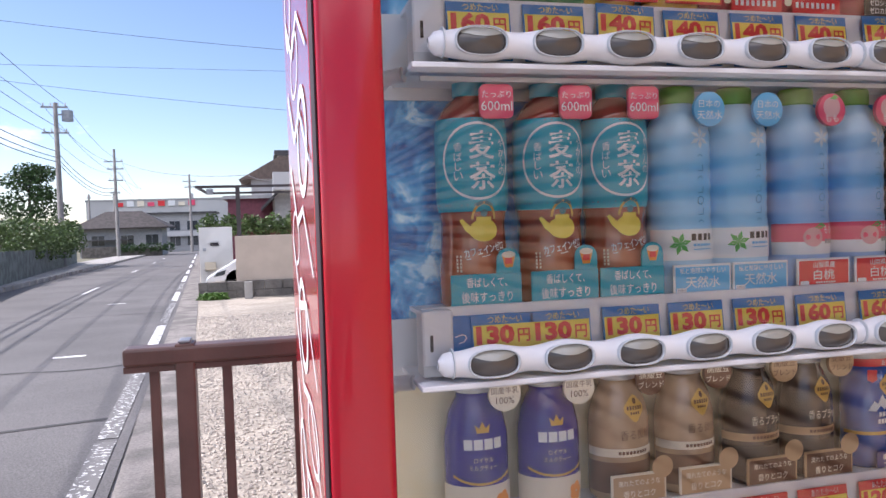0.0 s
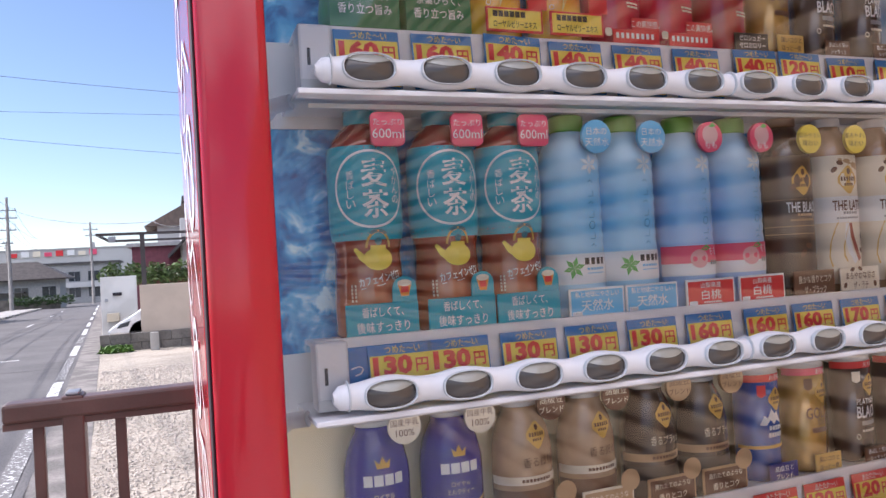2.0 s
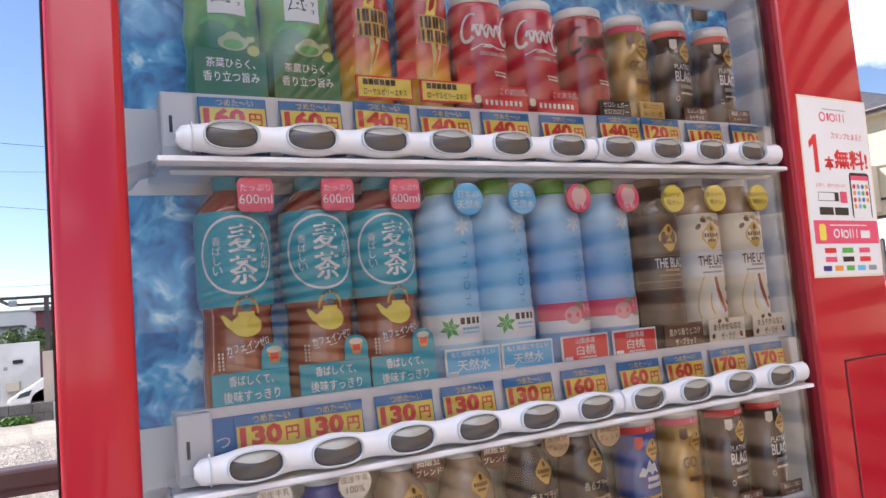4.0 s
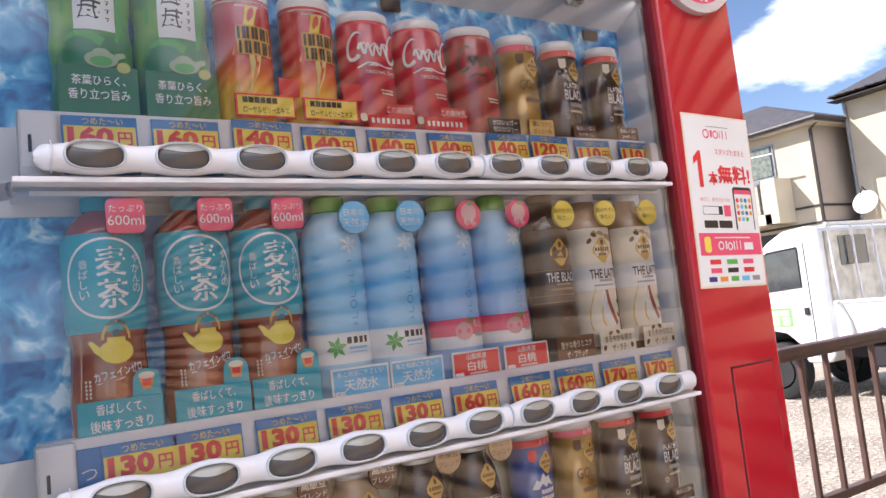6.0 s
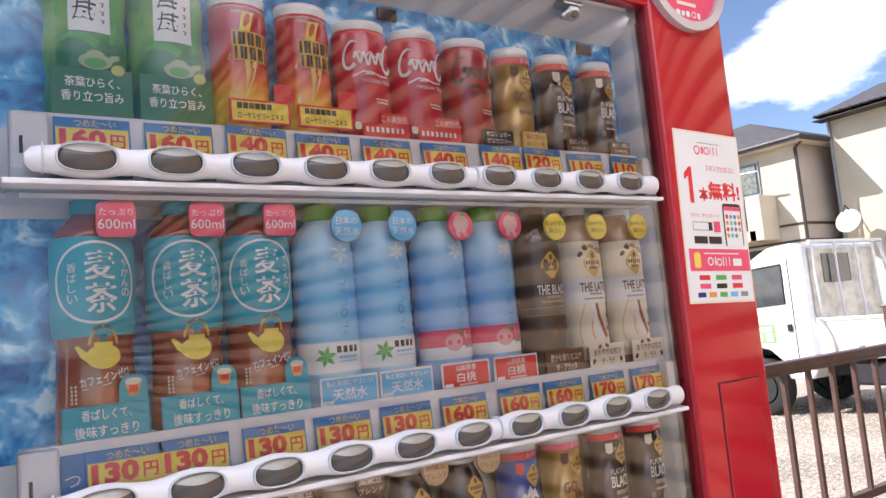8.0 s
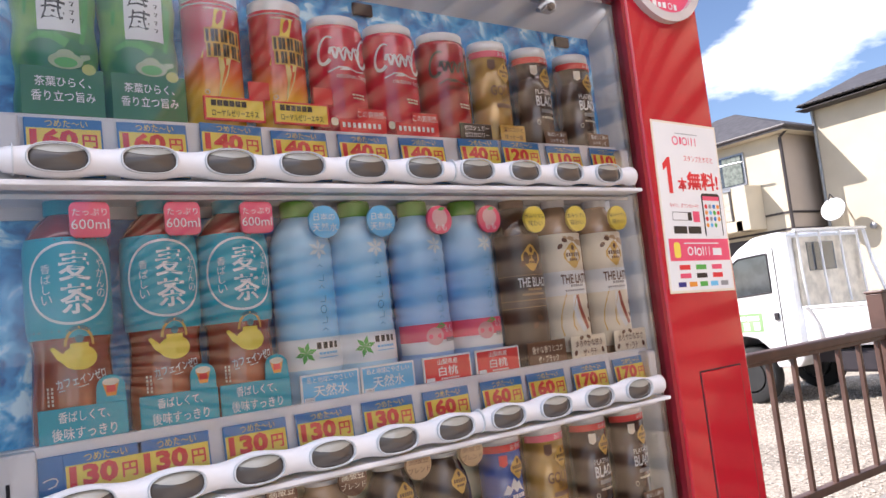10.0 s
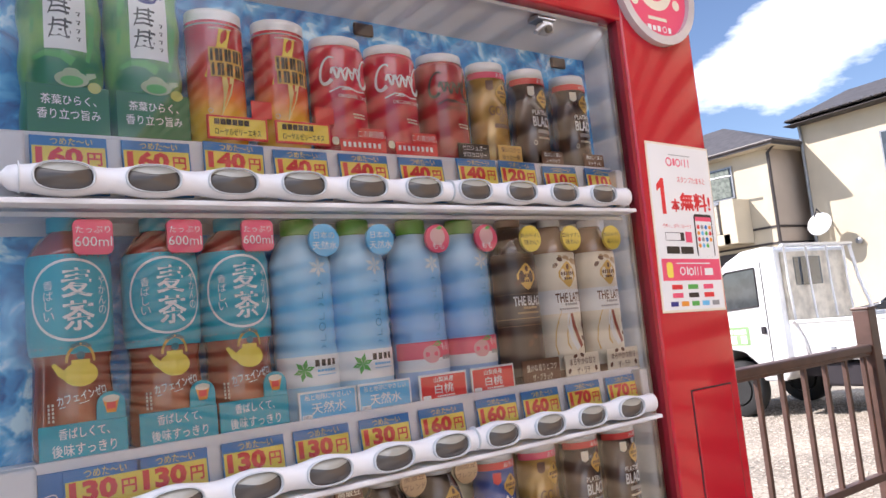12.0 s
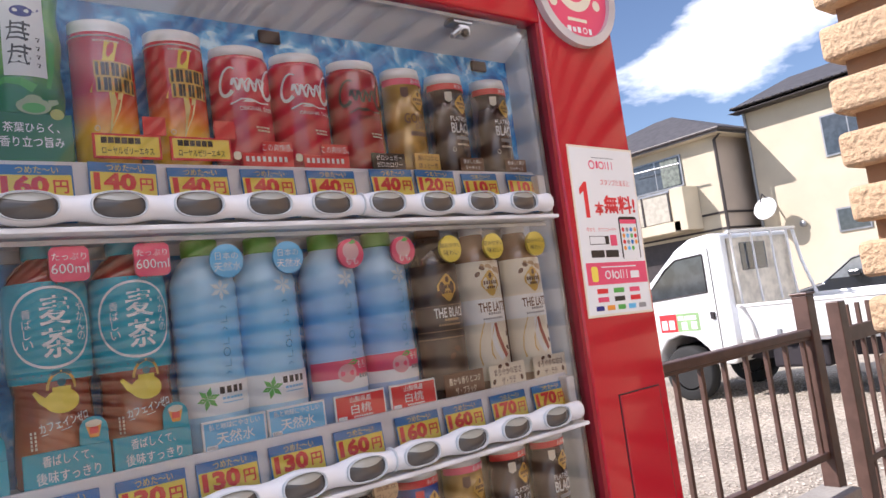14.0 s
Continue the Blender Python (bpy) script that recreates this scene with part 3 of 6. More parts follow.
def button(bz, x):
    """A dark oval push button with a thin rim."""
    b = thing("push_button", "dark glossy oval push button set in white plastic", "button", "selection buttons", pose(x, -0.0140, bz))
    n, rings = 28, 5
    rimv, rimf = [], []
    for k in range(n):
        a = k * math.tau / n
        for r, y in ((1.0, 0.0026), (1.0, -0.0009), (0.95, -0.0014), (0.92, 0.0010)):
            cu, cv = math.cos(a), math.sin(a)
            e = (abs(cu) ** 2.6 + abs(cv) ** 2.6) ** (-1 / 2.6)
            rimv.append((0.0226 * r * cu * e, y, 0.0121 * r * cv * e))
    for k in range(n):
        for j in range(3):
            rimf.append((4 * k + j, 4 * k + j + 1, 4 * ((k + 1) % n) + j + 1, 4 * ((k + 1) % n) + j))
    raw("rim", rimv, rimf, M_GREYPL, b, "thin grey rim", smooth=True)
    verts, faces = [(0, -0.0034, 0)], []
    for j in range(1, rings + 1):
        t = j / rings
        for k in range(n):
            a = k * math.tau / n
            cu, cv = math.cos(a), math.sin(a)
            e = (abs(cu) ** 2.6 + abs(cv) ** 2.6) ** (-1 / 2.6)
            verts.append((0.0208 * t * cu * e, -0.0034 + 0.0056 * t * t, 0.0110 * t * cv * e))
    faces += [(0, 1 + (k + 1) % n, 1 + k) for k in range(n)]
    for j in range(rings - 1):
        faces += [(1 + j * n + k, 1 + j * n + (k + 1) % n, 1 + (j + 1) * n + (k + 1) % n, 1 + (j + 1) * n + k) for k in range(n)]
    cap = raw("cap", verts, faces, M_DARKBTN, b, smooth=True)
    # sky reflection painted as a pale crescent along the upper edge of the cap
    sky_sheen, lf, m = [], [], 18
    for i in range(m + 1):
        u = 0.0184 * (2 * i / m - 1)
        hi = 0.0106 * (1 - abs(u / 0.0206) ** 2.6) ** (1 / 2.6)
        lo = min(hi - 0.0002, 0.0062 - 0.0036 * math.cos(u / 0.0184 * math.pi / 2))
        for k in range(4):
            v = lo + (hi - lo) * k / 3
            t = (abs(u / 0.0208) ** 2.6 + abs(v / 0.0110) ** 2.6) ** (1 / 2.6)
            sky_sheen.append((u, -0.0040 + 0.0056 * t * t, v))
    lf = [(4 * i + k, 4 * i + 4 + k, 4 * i + 5 + k, 4 * i + 1 + k) for i in range(m) for k in range(3)]
    raw("sky_sheen", sky_sheen, lf, M_SKY_SHEEN, cap, "pale crescent of reflected sky, painted on", smooth=True)
    return b


ROWZ = (1.4235, 1.158, 0.962)
SHIFT = (0.0, 0.0032, 0.0032)
first = None
for bz, sh, deck in zip(ROWZ, SHIFT, (0.048, 0.040, 0.040)):
    shelf_row(bz, sh, deck)
    for i in range(10):
        x = button_x(i) + sh
        if first is None:
            first = button(bz, x)
        else:
            copy_thing(first, pose(x, -0.0140, bz))


# price tags
def price_tag(text, hot=False, wide=False):
    w = 0.0292
    t = thing("price_tag", ("red and yellow" if hot else "blue and yellow") + " price card on the shelf rail", "price tag", "price tags")
    part("card", box(-w, 0.0268, -0.052, w, 0.0282, 0.0, 0.0004, 1), I_RED if hot else I_BLUE, t)
    fl("field", s_grid(-w + 0.0015, -0.0505, w - 0.0015, -0.0092, 1), 0.0265, I_YELLOW, t, "yellow field")
    fl("words", s_text("あたたか～い" if hot else "つめた～い", 0.0066, 0.002, -0.0047, 0.032), 0.0263, I_WHITE if hot else I_YELLOW, t)
    fl("price", s_join(s_text(text, 0.0166, -0.0075, -0.0182, 0.0355, 0.05), s_text("円", 0.0120, 0.0190, -0.0198, None, 0.02)), 0.0262, I_RED, t, "red price figures")
    return t


TAGX = [[-0.705, -0.635, -0.564, -0.497, -0.426, -0.3535, -0.2755, -0.2125, -0.143, -0.0675], [-0.6905, -0.6355, -0.565, -0.4975, -0.428, -0.3575, -0.2825, -0.2165, -0.146, -0.076], [-0.70, -0.635, -0.566, -0.497, -0.427, -0.357, -0.284, -0.2155, -0.146, -0.076]]
PRICES = [("160", "160", "140", "140", "140", "140", "140", "120", "110", "110"), ("130", "130", "130", "130", "130", "160", "160", "160", "170", "170"), ("140", "140", "130", "130", "130", "130", "120", "120", "120", "120")]
TILT = {(0, 2): -2.0, (0, 7): -1.5, (0, 6): 0.5, (0, 8): 1.0, (0, 9): -1.5}
known = {}
for r in range(3):
    for c in range(10):
        hot = r == 2 and c >= 2
        key = (PRICES[r][c], hot)
        m = pose(TAGX[r][c], 0, ROWZ[r] + (0.0462 if r == 0 else 0.0388), -7, -TILT.get((r, c), 0.0), 0)
        if c in (2, 6, 7) and r == 0:
            m = Matrix.Translation((0, 0, 0.003)) @ m
        if key in known:
            copy_thing(known[key], m)
        else:
            known[key] = price_tag(*key)
            known[key].matrix_basis = m

under = thing("price_tag", "blue price card half hidden under another card", "price tag", "price tags", pose(-0.708, 0.0018, ROWZ[1] + 0.0355))
part("card", box(-0.0290, 0.0268, -0.040, 0.0290, 0.0282, 0.0, 0.0004, 1), I_BLUE, under)
fl("words", s_text("つ", 0.0085, -0.0205, -0.0205), 0.0263, I_WHITE, under)

# hatch in the wide door edge
hatch = part("hatch", box(0.028, -0.0022, 0.80, 0.113, 0.002, 1.160, 0.0015), M_RED, vm, "red hatch with a thin dark joint")
part("hatch_joint", box(0.0262, -0.0006, 0.798, 0.1148, 0.001, 1.1618), M_GAP, hatch)

# poster on the wide door edge
poster = thing("app_poster", "white and red vinyl advert stuck on red enamel", "sticker", m=pose(0.0, -0.0012, 1.5, 0, 1.75, 0))
PW, PH = 0.131, 0.230
part("sheet", box(0, 0.0, -PH, PW, 0.001, 0.0), I_WHITE, poster)
part("margin", box(-0.003, 0.0004, -PH - 0.003, PW + 0.003, 0.0012, 0.003), I_CREAM, poster)
fl("band", s_grid(0.004, -0.190, PW, -0.160, 1), -0.0003, I_PINK, poster, "red band")
fl("mark", s_join(s_ring(0.042, -0.0235, 0.0045, 0.0065, 20), s_grid(0.051, -0.028, 0.055, -0.018, 1), s_ring(0.062, -0.0235, 0.0040, 0.0058, 20), s_grid(0.070, -0.028, 0.0715, -0.018, 1), s_grid(0.076, -0.029, 0.078, -0.0175, 1), s_grid(0.084, -0.029, 0.0855, -0.0175, 1)), -0.0003, I_PINK, poster, "plain red emblem")
fl("slogan", s_join(s_text("スタンプたまると", 0.0085, 0.087, -0.0475, 0.062), s_poly([(0.018, -0.098), (0.026, -0.098), (0.026, -0.048), (0.021, -0.048), (0.010, -0.058), (0.010, -0.067), (0.018, -0.061)]), s_text("本", 0.019, 0.047, -0.085, None, 0.03), s_text("無料!", 0.026, 0.091, -0.079, 0.068, 0.03)), -0.0003, I_RED, poster)
fl("small_slogan", s_text("今すぐ、ダウンロード!!", 0.006, 0.045, -0.1145, 0.060), -0.0003, I_RED, poster)
fl("smallprint", s_grid(0.043, -0.0135, 0.090, -0.0125, 1), -0.0003, I_GREY, poster)
phone = fl("phone", s_rrect(0.083, -0.157, 0.124, -0.096, 0.005), -0.0003, I_BLACK, poster, "dark smartphone picture")
fl("screen", s_grid(0.0855, -0.157, 0.1215, -0.103, 1), -0.0006, I_WHITE, phone)
fl("screen_bar", s_grid(0.0855, -0.106, 0.1215, -0.100, 1), -0.0008, I_PINK, phone)
dots = [I_RED, I_GREEN, I_SKY, I_ORANGE, I_BLUE, I_GREY]
for j in range(4):
    for i in range(4):
        if j == 3 and i > 2:
            continue
        fl("stamp", s_disc(0.0905 + i * 0.0087, -0.1145 - j * 0.0088, 0.0032, 12), -0.0009, dots[(i * 5 + j * 3) % 6], phone)
fl("search_box", s_join(s_grid(0.018, -0.135, 0.050, -0.1342, 1), s_grid(0.018, -0.1242, 0.050, -0.1234, 1), s_grid(0.018, -0.135, 0.0188, -0.1234, 1), s_grid(0.050, -0.135, 0.058, -0.1234, 1)), -0.0003, I_BLACK, poster)
fl("badge", s_grid(0.018, -0.153, 0.045, -0.143, 1), -0.0003, I_BLACK, poster)
fl("badge", s_grid(0.048, -0.153, 0.075, -0.143, 1), -0.0003, I_BLACK, poster)
fl("code", s_grid(0.061, -0.137, 0.075, -0.122, 1), -0.0003, I_PINK, poster)
fl("band_mark", s_join(s_ring(0.046, -0.177, 0.004, 0.006, 20), s_grid(0.055, -0.182, 0.058, -0.171, 1), s_ring(0.0645, -0.178, 0.0035, 0.0055, 20), s_grid(0.072, -0.183, 0.074, -0.171, 1), s_grid(0.078, -0.183, 0.0795, -0.171, 1), s_grid(0.0855, -0.183, 0.087, -0.171, 1), s_grid(0.094, -0.183, 0.113, -0.173, 3), s_grid(0.034, -0.167, 0.108, -0.1655, 1)), -0.0006, I_WHITE, poster)
fl("band_icon", s_rrect(0.013, -0.186, 0.026, -0.165, 0.004), -0.0006, I_YELLOW, poster)
LOGOS = [I_RED, I_GREEN, I_PINK, I_PINK, I_BLACK, I_RED, I_NAVY, I_ORANGE, I_GREEN, I_SKY, I_GREY]
for k in range(11):
    j, i = (k // 3, k % 3) if k < 6 else (2, k - 6)
    u = 0.020 + i * 0.034 if k < 6 else 0.014 + i * 0.0225
    fl("pay_mark", s_grid(u, -0.2020 - j * 0.0115, u + (0.022 if k < 6 else 0.016), -0.1955 - j * 0.0115, 1), -0.0003, LOGOS[k], poster)

# round emblem at the top
emb = thing("round_emblem", "round red emblem under a clear raised plastic rim", "emblem", m=pose(0.057, 0.0, 1.728))
raw("rim", *slab(s_ring(0, 0, 0.070, 0.083, 48), -0.010, 0.0), surf("clear_plastic", (0.62, 0.58, 0.58), 0.12, coat=0.5), emb, "clear grey rim")
fl("disc", s_disc(0, 0, 0.0705, 40), -0.003, I_PINK, emb, "red printed disc")
fl("shape", s_join(s_ring(0, 0.010, 0.026, 0.040, 40), s_grid(-0.020, -0.045, 0.020, -0.040, 4), s_disc(-0.045, -0.02, 0.008), s_disc(0.046, -0.015, 0.008)), -0.0034, I_CREAM, emb)
fl("words", s_join(s_grid(-0.024, -0.0615, -0.016, -0.053, 1), s_grid(-0.013, -0.061, -0.006, -0.054, 1), s_grid(-0.003, -0.0615, 0.004, -0.053, 1), s_ring(0.013, -0.057, 0.0035, 0.005, 16), s_grid(0.021, -0.0615, 0.027, -0.053, 1)), -0.0036, I_WHITE, emb)

# swirling white strokes on the sunny side panel
script = thing("side_script", "white swirling strokes printed on the red side panel", "decal", m=pose(XL - 0.0026, 0.0, 0.0))
z = 0.42
k = 0
while z < 1.78:
    e, w = (0.62, 0.022) if k % 2 else (0.40, 0.015)
    sh = s_ring(0.20 + 0.12 * (k % 3), z, 0.095 - w, 0.095, 30, e)
    raw("stroke", [(-0.0003 * (k % 2), u, v) for u, v in sh[0]], sh[1], I_WHITE, script)
    sh = s_ribbon([(0.08, z - 0.03), (0.22, z + 0.035), (0.36, z + 0.02), (0.52, z + 0.10)], 0.006, 0.016)
    raw("stroke", [(-0.0006 - 0.0003 * (k % 2), u, v) for u, v in sh[0]], sh[1], I_WHITE, script)
    z += 0.105
    k += 1


# ---- drinks on the shelves ----
SQ = 0.82


def bar_text(u, v, n, w, h, gap, skew=0.0):
    """Small unreadable print: a row of plain bars."""
    return s_join(*[s_grid(u + i * (w + gap) + skew * i, v, u + i * (w + gap) + w, v + h, 1) for i in range(n)])


def badge(parent, shape, col, words, u, z, size=0.0085, word_ink=None, y=-0.0335):
    """A printed disc or square that stands off the neck of a bottle."""
    pts = [(p[0] + u, p[1] + z) for p in shape[0]]
    b = raw("badge", *slab((pts, shape[1]), y, y + 0.004), col, parent, "printed card badge")
    fl("words", s_join(*[s_text(w, size * k, u, z + dz) for w, k, dz in words]), y - 0.0003, word_ink or I_WHITE, b)
    return b


def stand_card(parent, w, h, col, words, word_ink, u=0.004, y=-0.0290, edge=None, base=0.0):
    c = part("stand_card", box(u - w / 2, y, base, u + w / 2, y + 0.002, base + h, 0.0006, 1), edge or col, parent, "printed card in front of the bottle")
    if edge:
        fl("field", s_grid(u - w / 2 + 0.0022, base + 0.0022, u + w / 2 - 0.0022, base + h - 0.0022, 1), y - 0.0003, col, c)
    for i, (t, k, dz, ww) in enumerate(words):
        fl("words", s_text(t, k, u, base + dz, ww, 0.01), y - 0.0006, word_ink, c)
    return c


M_TEA = banded("tea_bottle", ((0.0, (0.22, 0.035, 0.018)), (0.045, (0.46, 0.12, 0.045)), (0.09, (0.24, 0.035, 0.02)), (0.19, (0.26, 0.025, 0.02))), 0.12, coat=1.0, noise_amount=0.05)


def barley_tea():
    p = [(0.0, 0.0), (0.029, 0.0), (0.0325, 0.004), (0.0325, 0.030), (0.0310, 0.055), (0.0300, 0.076), (0.0315, 0.086), (0.0330, 0.093), (0.0333, 0.110), (0.0333, 0.160), (0.0322, 0.169), (0.0285, 0.177), (0.0215, 0.186), (0.0162, 0.190), (0.0150, 0.193)]
    t = thing("tea_bottle", "brown barley tea bottle with teal label and teal cap", "bottle", "barley tea bottles")
    raw("body", *lathe(p, 36, SQ), M_TEA, t, smooth=True)
    cap = [(0.0152, 0.1915), (0.0162, 0.1925), (0.0162, 0.2095), (0.0150, 0.2115), (0.0, 0.2115)]
    raw("cap", *lathe(cap, 30, SQ), I_TEAL, t, "ribbed teal screw cap")
    lab = s_grid(-0.066, 0.0870, 0.066, 0.1705, 40, 9)
    l = pr("label", lab, p, I_TEAL, t, 0.0004, "teal printed sleeve", SQ)
    pr("ring", s_ring(-0.001, 0.1320, 0.0325, 0.0347, 52), p, I_WHITE, l, 0.0008, "", SQ)
    pr("words", s_join(s_text("麦", 0.0250, 0.0025, 0.1460, 0.0240, 0.016), s_text("茶", 0.0250, 0.0030, 0.1185, 0.0250, 0.016), s_column("香ばしい", 0.0076, -0.0195, 0.1480), s_column("やかんの", 0.0076, 0.0235, 0.1520)), p, I_WHITE, l, 0.0009, "white brush lettering", SQ)
    k = pr("kettle", s_join(s_disc(0.003, 0.070, 0.0135, 24, 0.74), s_grid(-0.004, 0.076, 0.010, 0.082, 4), s_poly([(-0.008, 0.065), (-0.008, 0.073), (-0.0165, 0.0805), (-0.0190, 0.0790), (-0.014, 0.070)])), p, I_YELLOW, t, 0.0009, "yellow kettle print", SQ)
    pr("kettle_handle", s_ribbon([(0.003 + 0.0105 * math.cos(a * math.pi / 10), 0.0800 + 0.0145 * math.sin(a * math.pi / 10)) for a in range(11)], 0.0022), p, I_GOLD, k, 0.0011, "", SQ)
    pr("kettle_knob", s_join(s_disc(0.003, 0.0855, 0.0032), s_ribbon([(-0.004, 0.0925), (0.000, 0.0948), (0.006, 0.0948), (0.010, 0.0925)], 0.0030)), p, I_DKTEAL, k, 0.0012, "", SQ)
    pr("slogan", s_turn(s_text("カフェインゼロ", 0.0080, 0.004, 0.0530, 0.040, 0.02), 10, 0.004, 0.0530), p, I_WHITE, t, 0.0009, "", SQ)
    pr("fine_print", s_join(*[s_grid(u, 0.0330 + 0.0032 * i, u + 0.0018, 0.0352 + 0.0032 * i, 1) for u in (-0.0235, -0.0200) for i in range(5)]), p, I_CREAM, t, 0.0009, "", SQ)
    pr("underline", s_ribbon([(-0.014, 0.0440), (0.004, 0.0468), (0.022, 0.0512)], 0.0007), p, I_WHITE, t, 0.0009, "", SQ)
    c = stand_card(t, 0.066, 0.031, I_TEAL, [("香ばしくて、", 0.0088, 0.0235, 0.038), ("後味すっきり", 0.0098, 0.0105, 0.048)], I_WHITE, 0.003)
    up = [(0.0125 + 0.0, 0.031), (0.0350, 0.031), (0.0350, 0.043)] + [(0.0240 + 0.0110 * math.cos(a * math.pi / 8), 0.043 + 0.0105 * math.sin(a * math.pi / 8)) for a in range(9)]
    tab = raw("card_tab", *slab(s_poly(up[:1] + up[1:]), -0.0290, -0.0270), I_TEAL, t)
    fl("cup", s_poly([(0.0175, 0.0475), (0.0205, 0.0360), (0.0275, 0.0360), (0.0305, 0.0475)]), -0.0293, I_ORANGE, tab, "iced tea cup print")
    fl("foam", s_disc(0.024, 0.0475, 0.0066, 18, 0.45), -0.0294, I_CREAM, tab)
    fl("ice", s_grid(0.0205, 0.039, 0.0275, 0.0445, 1), -0.0295, I_RED, tab)
    badge(t, s_rrect(-0.0155, -0.0150, 0.0155, 0.0150, 0.0055), I_PINK, [("たっぷり", 0.72, 0.0062), ("600ml", 1.0, -0.0040)], 0.0155, 0.1835)
    return t


def clear_plastic(name, top, low):
    return banded(name, ((0.0, low), (0.06, low), (0.12, top), (0.20, (0.50, 0.70, 0.82))), 0.32, coat=0.25, noise_amount=0.02)


M_WATER = clear_plastic("water_bottle", (0.14, 0.50, 0.82), (0.40, 0.68, 0.88))
M_PEACHW = clear_plastic("peach_bottle", (0.12, 0.42, 0.78), (0.36, 0.54, 0.82))


def water(peach):
    p = [(0.0, 0.0), (0.029, 0.0), (0.0325, 0.004)]
    p += [(0.0325 - (0.0010 if i % 2 and i > 9 else 0), 0.010 + 0.006 * i) for i in range(25)]
    p += [(0.0312, 0.160), (0.0275, 0.171), (0.0225, 0.180), (0.0172, 0.185), (0.0162, 0.188)]
    t = thing("water_bottle", ("clear peach water bottle with pink label" if peach else "clear blue water bottle with white label") + " and green cap", "bottle", "water bottles")
    raw("body", *lathe(p, 36, SQ), M_PEACHW if peach else M_WATER, t, smooth=True)
    raw("cap", *lathe([(0.0170, 0.1865), (0.0180, 0.1875), (0.0180, 0.2010), (0.0168, 0.203), (0.0, 0.203)], 30, SQ), surf("green_cap", (0.16, 0.42, 0.04), 0.35), t, "bright green screw cap")
    star = []
    for i in range(6):
        a = math.radians(60 * i + 30)
        b = a + math.radians(22)
        c2 = a - math.radians(22)
        star.append(s_poly([(0.008, 0.1515), (0.008 + 0.0062 * math.cos(c2), 0.1515 + 0.0062 * math.sin(c2)), (0.008 + 0.0115 * math.cos(a), 0.1515 + 0.0105 * math.sin(a)), (0.008 + 0.0062 * math.cos(b), 0.1515 + 0.0062 * math.sin(b))]))
    pr("star", s_join(*star), p, surf("embossed_plastic", (0.78, 0.88, 0.93), 0.25, coat=0.4), t, 0.0014, "embossed star", SQ)
    strokes = []
    for i in range(7):
        cv = 0.1335 - 0.0105 * i
        if i == 4:
            strokes.append(s_ring(0.008, cv, 0.0030, 0.0039, 16, 1.1))
        elif i % 2:
            strokes.append(s_ribbon([(0.0050, cv - 0.003), (0.0110, cv - 0.003), (0.0110, cv + 0.003)], 0.0009))
        else:
            strokes.append(s_ribbon([(0.0050, cv), (0.0080, cv + 0.0025), (0.0112, cv)], 0.0009))
    pr("embossing", s_join(*strokes), p, surf("embossed_line", (0.10, 0.36, 0.64), 0.25, coat=0.4), t, 0.0012, "embossed marks", SQ)
    if peach:
        l = pr("label", s_grid(-0.048, 0.034, 0.048, 0.064, 30, 3), p, I_WHITE, t, 0.0006, "white and pink label", SQ)
        pr("pink_band", s_grid(-0.048, 0.047, 0.048, 0.0655, 30, 2), p, I_PINK, l, 0.0009, "", SQ)
        pr("peach", s_disc(-0.003, 0.0515, 0.0105, 24, 0.92), p, surf("print_peach", (0.84, 0.42, 0.44), 0.45), l, 0.0012, "", SQ)
        pr("leaf", s_poly([(-0.002, 0.0605), (0.006, 0.066), (0.0115, 0.0628), (0.006, 0.0595)]), p, I_GREEN, l, 0.0014, "", SQ)
        pr("words", s_text("もも", 0.0085, 0.0165, 0.0590, 0.0135), p, I_WHITE, l, 0.0014, "", SQ)
        pr("name_bars", bar_text(0.011, 0.0445, 4, 0.0035, 0.0045, 0.0012), p, I_GREY, l, 0.0014, "", SQ)
    else:
        l = pr("label", s_grid(-0.048, 0.034, 0.048, 0.064, 30, 3), p, I_WHITE, t, 0.0006, "white label", SQ)
        leaf = [s_poly([(-0.014, 0.0500), (-0.014 + 0.0058 * math.cos(a - 0.45), 0.0500 + 0.0058 * math.sin(a - 0.45)), (-0.014 + 0.0112 * math.cos(a), 0.0500 + 0.0112 * math.sin(a)), (-0.014 + 0.0058 * math.cos(a + 0.45), 0.0500 + 0.0058 * math.sin(a + 0.45))]) for a in [math.radians(60 * i + 15) for i in range(6)]]
        pr("leaf", s_join(*leaf), p, I_GREEN, l, 0.0010, "", SQ)
        pr("name_bars", bar_text(-0.003, 0.0530, 4, 0.0046, 0.0065, 0.0022), p, I_BLACK, l, 0.0010, "", SQ)
        pr("fine_print", s_join(bar_text(-0.001, 0.0475, 6, 0.003, 0.0022, 0.0008), s_grid(-0.001, 0.0440, 0.022, 0.0448, 4)), p, I_SKY, l, 0.0010, "", SQ)
    if peach:
        c = stand_card(t, 0.063, 0.030, I_RED, [("山梨県産", 0.0062, 0.0235, 0.026), ("白桃", 0.0105, 0.0135, 0.025)], I_WHITE, 0.007, edge=I_WHITE)
        fl("size_mark", s_rrect(-0.0215, 0.0035, -0.0110, 0.0078, 0.0010), -0.0297, I_WHITE, c)
        fl("fine_print", bar_text(-0.003, 0.0048, 8, 0.0022, 0.0018, 0.0008), -0.0297, I_WHITE, c)
        b = badge(t, s_disc(0, 0, 0.0160, 30), I_PINK, [("もも", 0.85, -0.0085)], 0.0145, 0.1780)
        fl("peach", s_disc(0.0145, 0.1805, 0.0100, 22), -0.0337, surf("badge_peach", (0.86, 0.50, 0.50), 0.45), b)
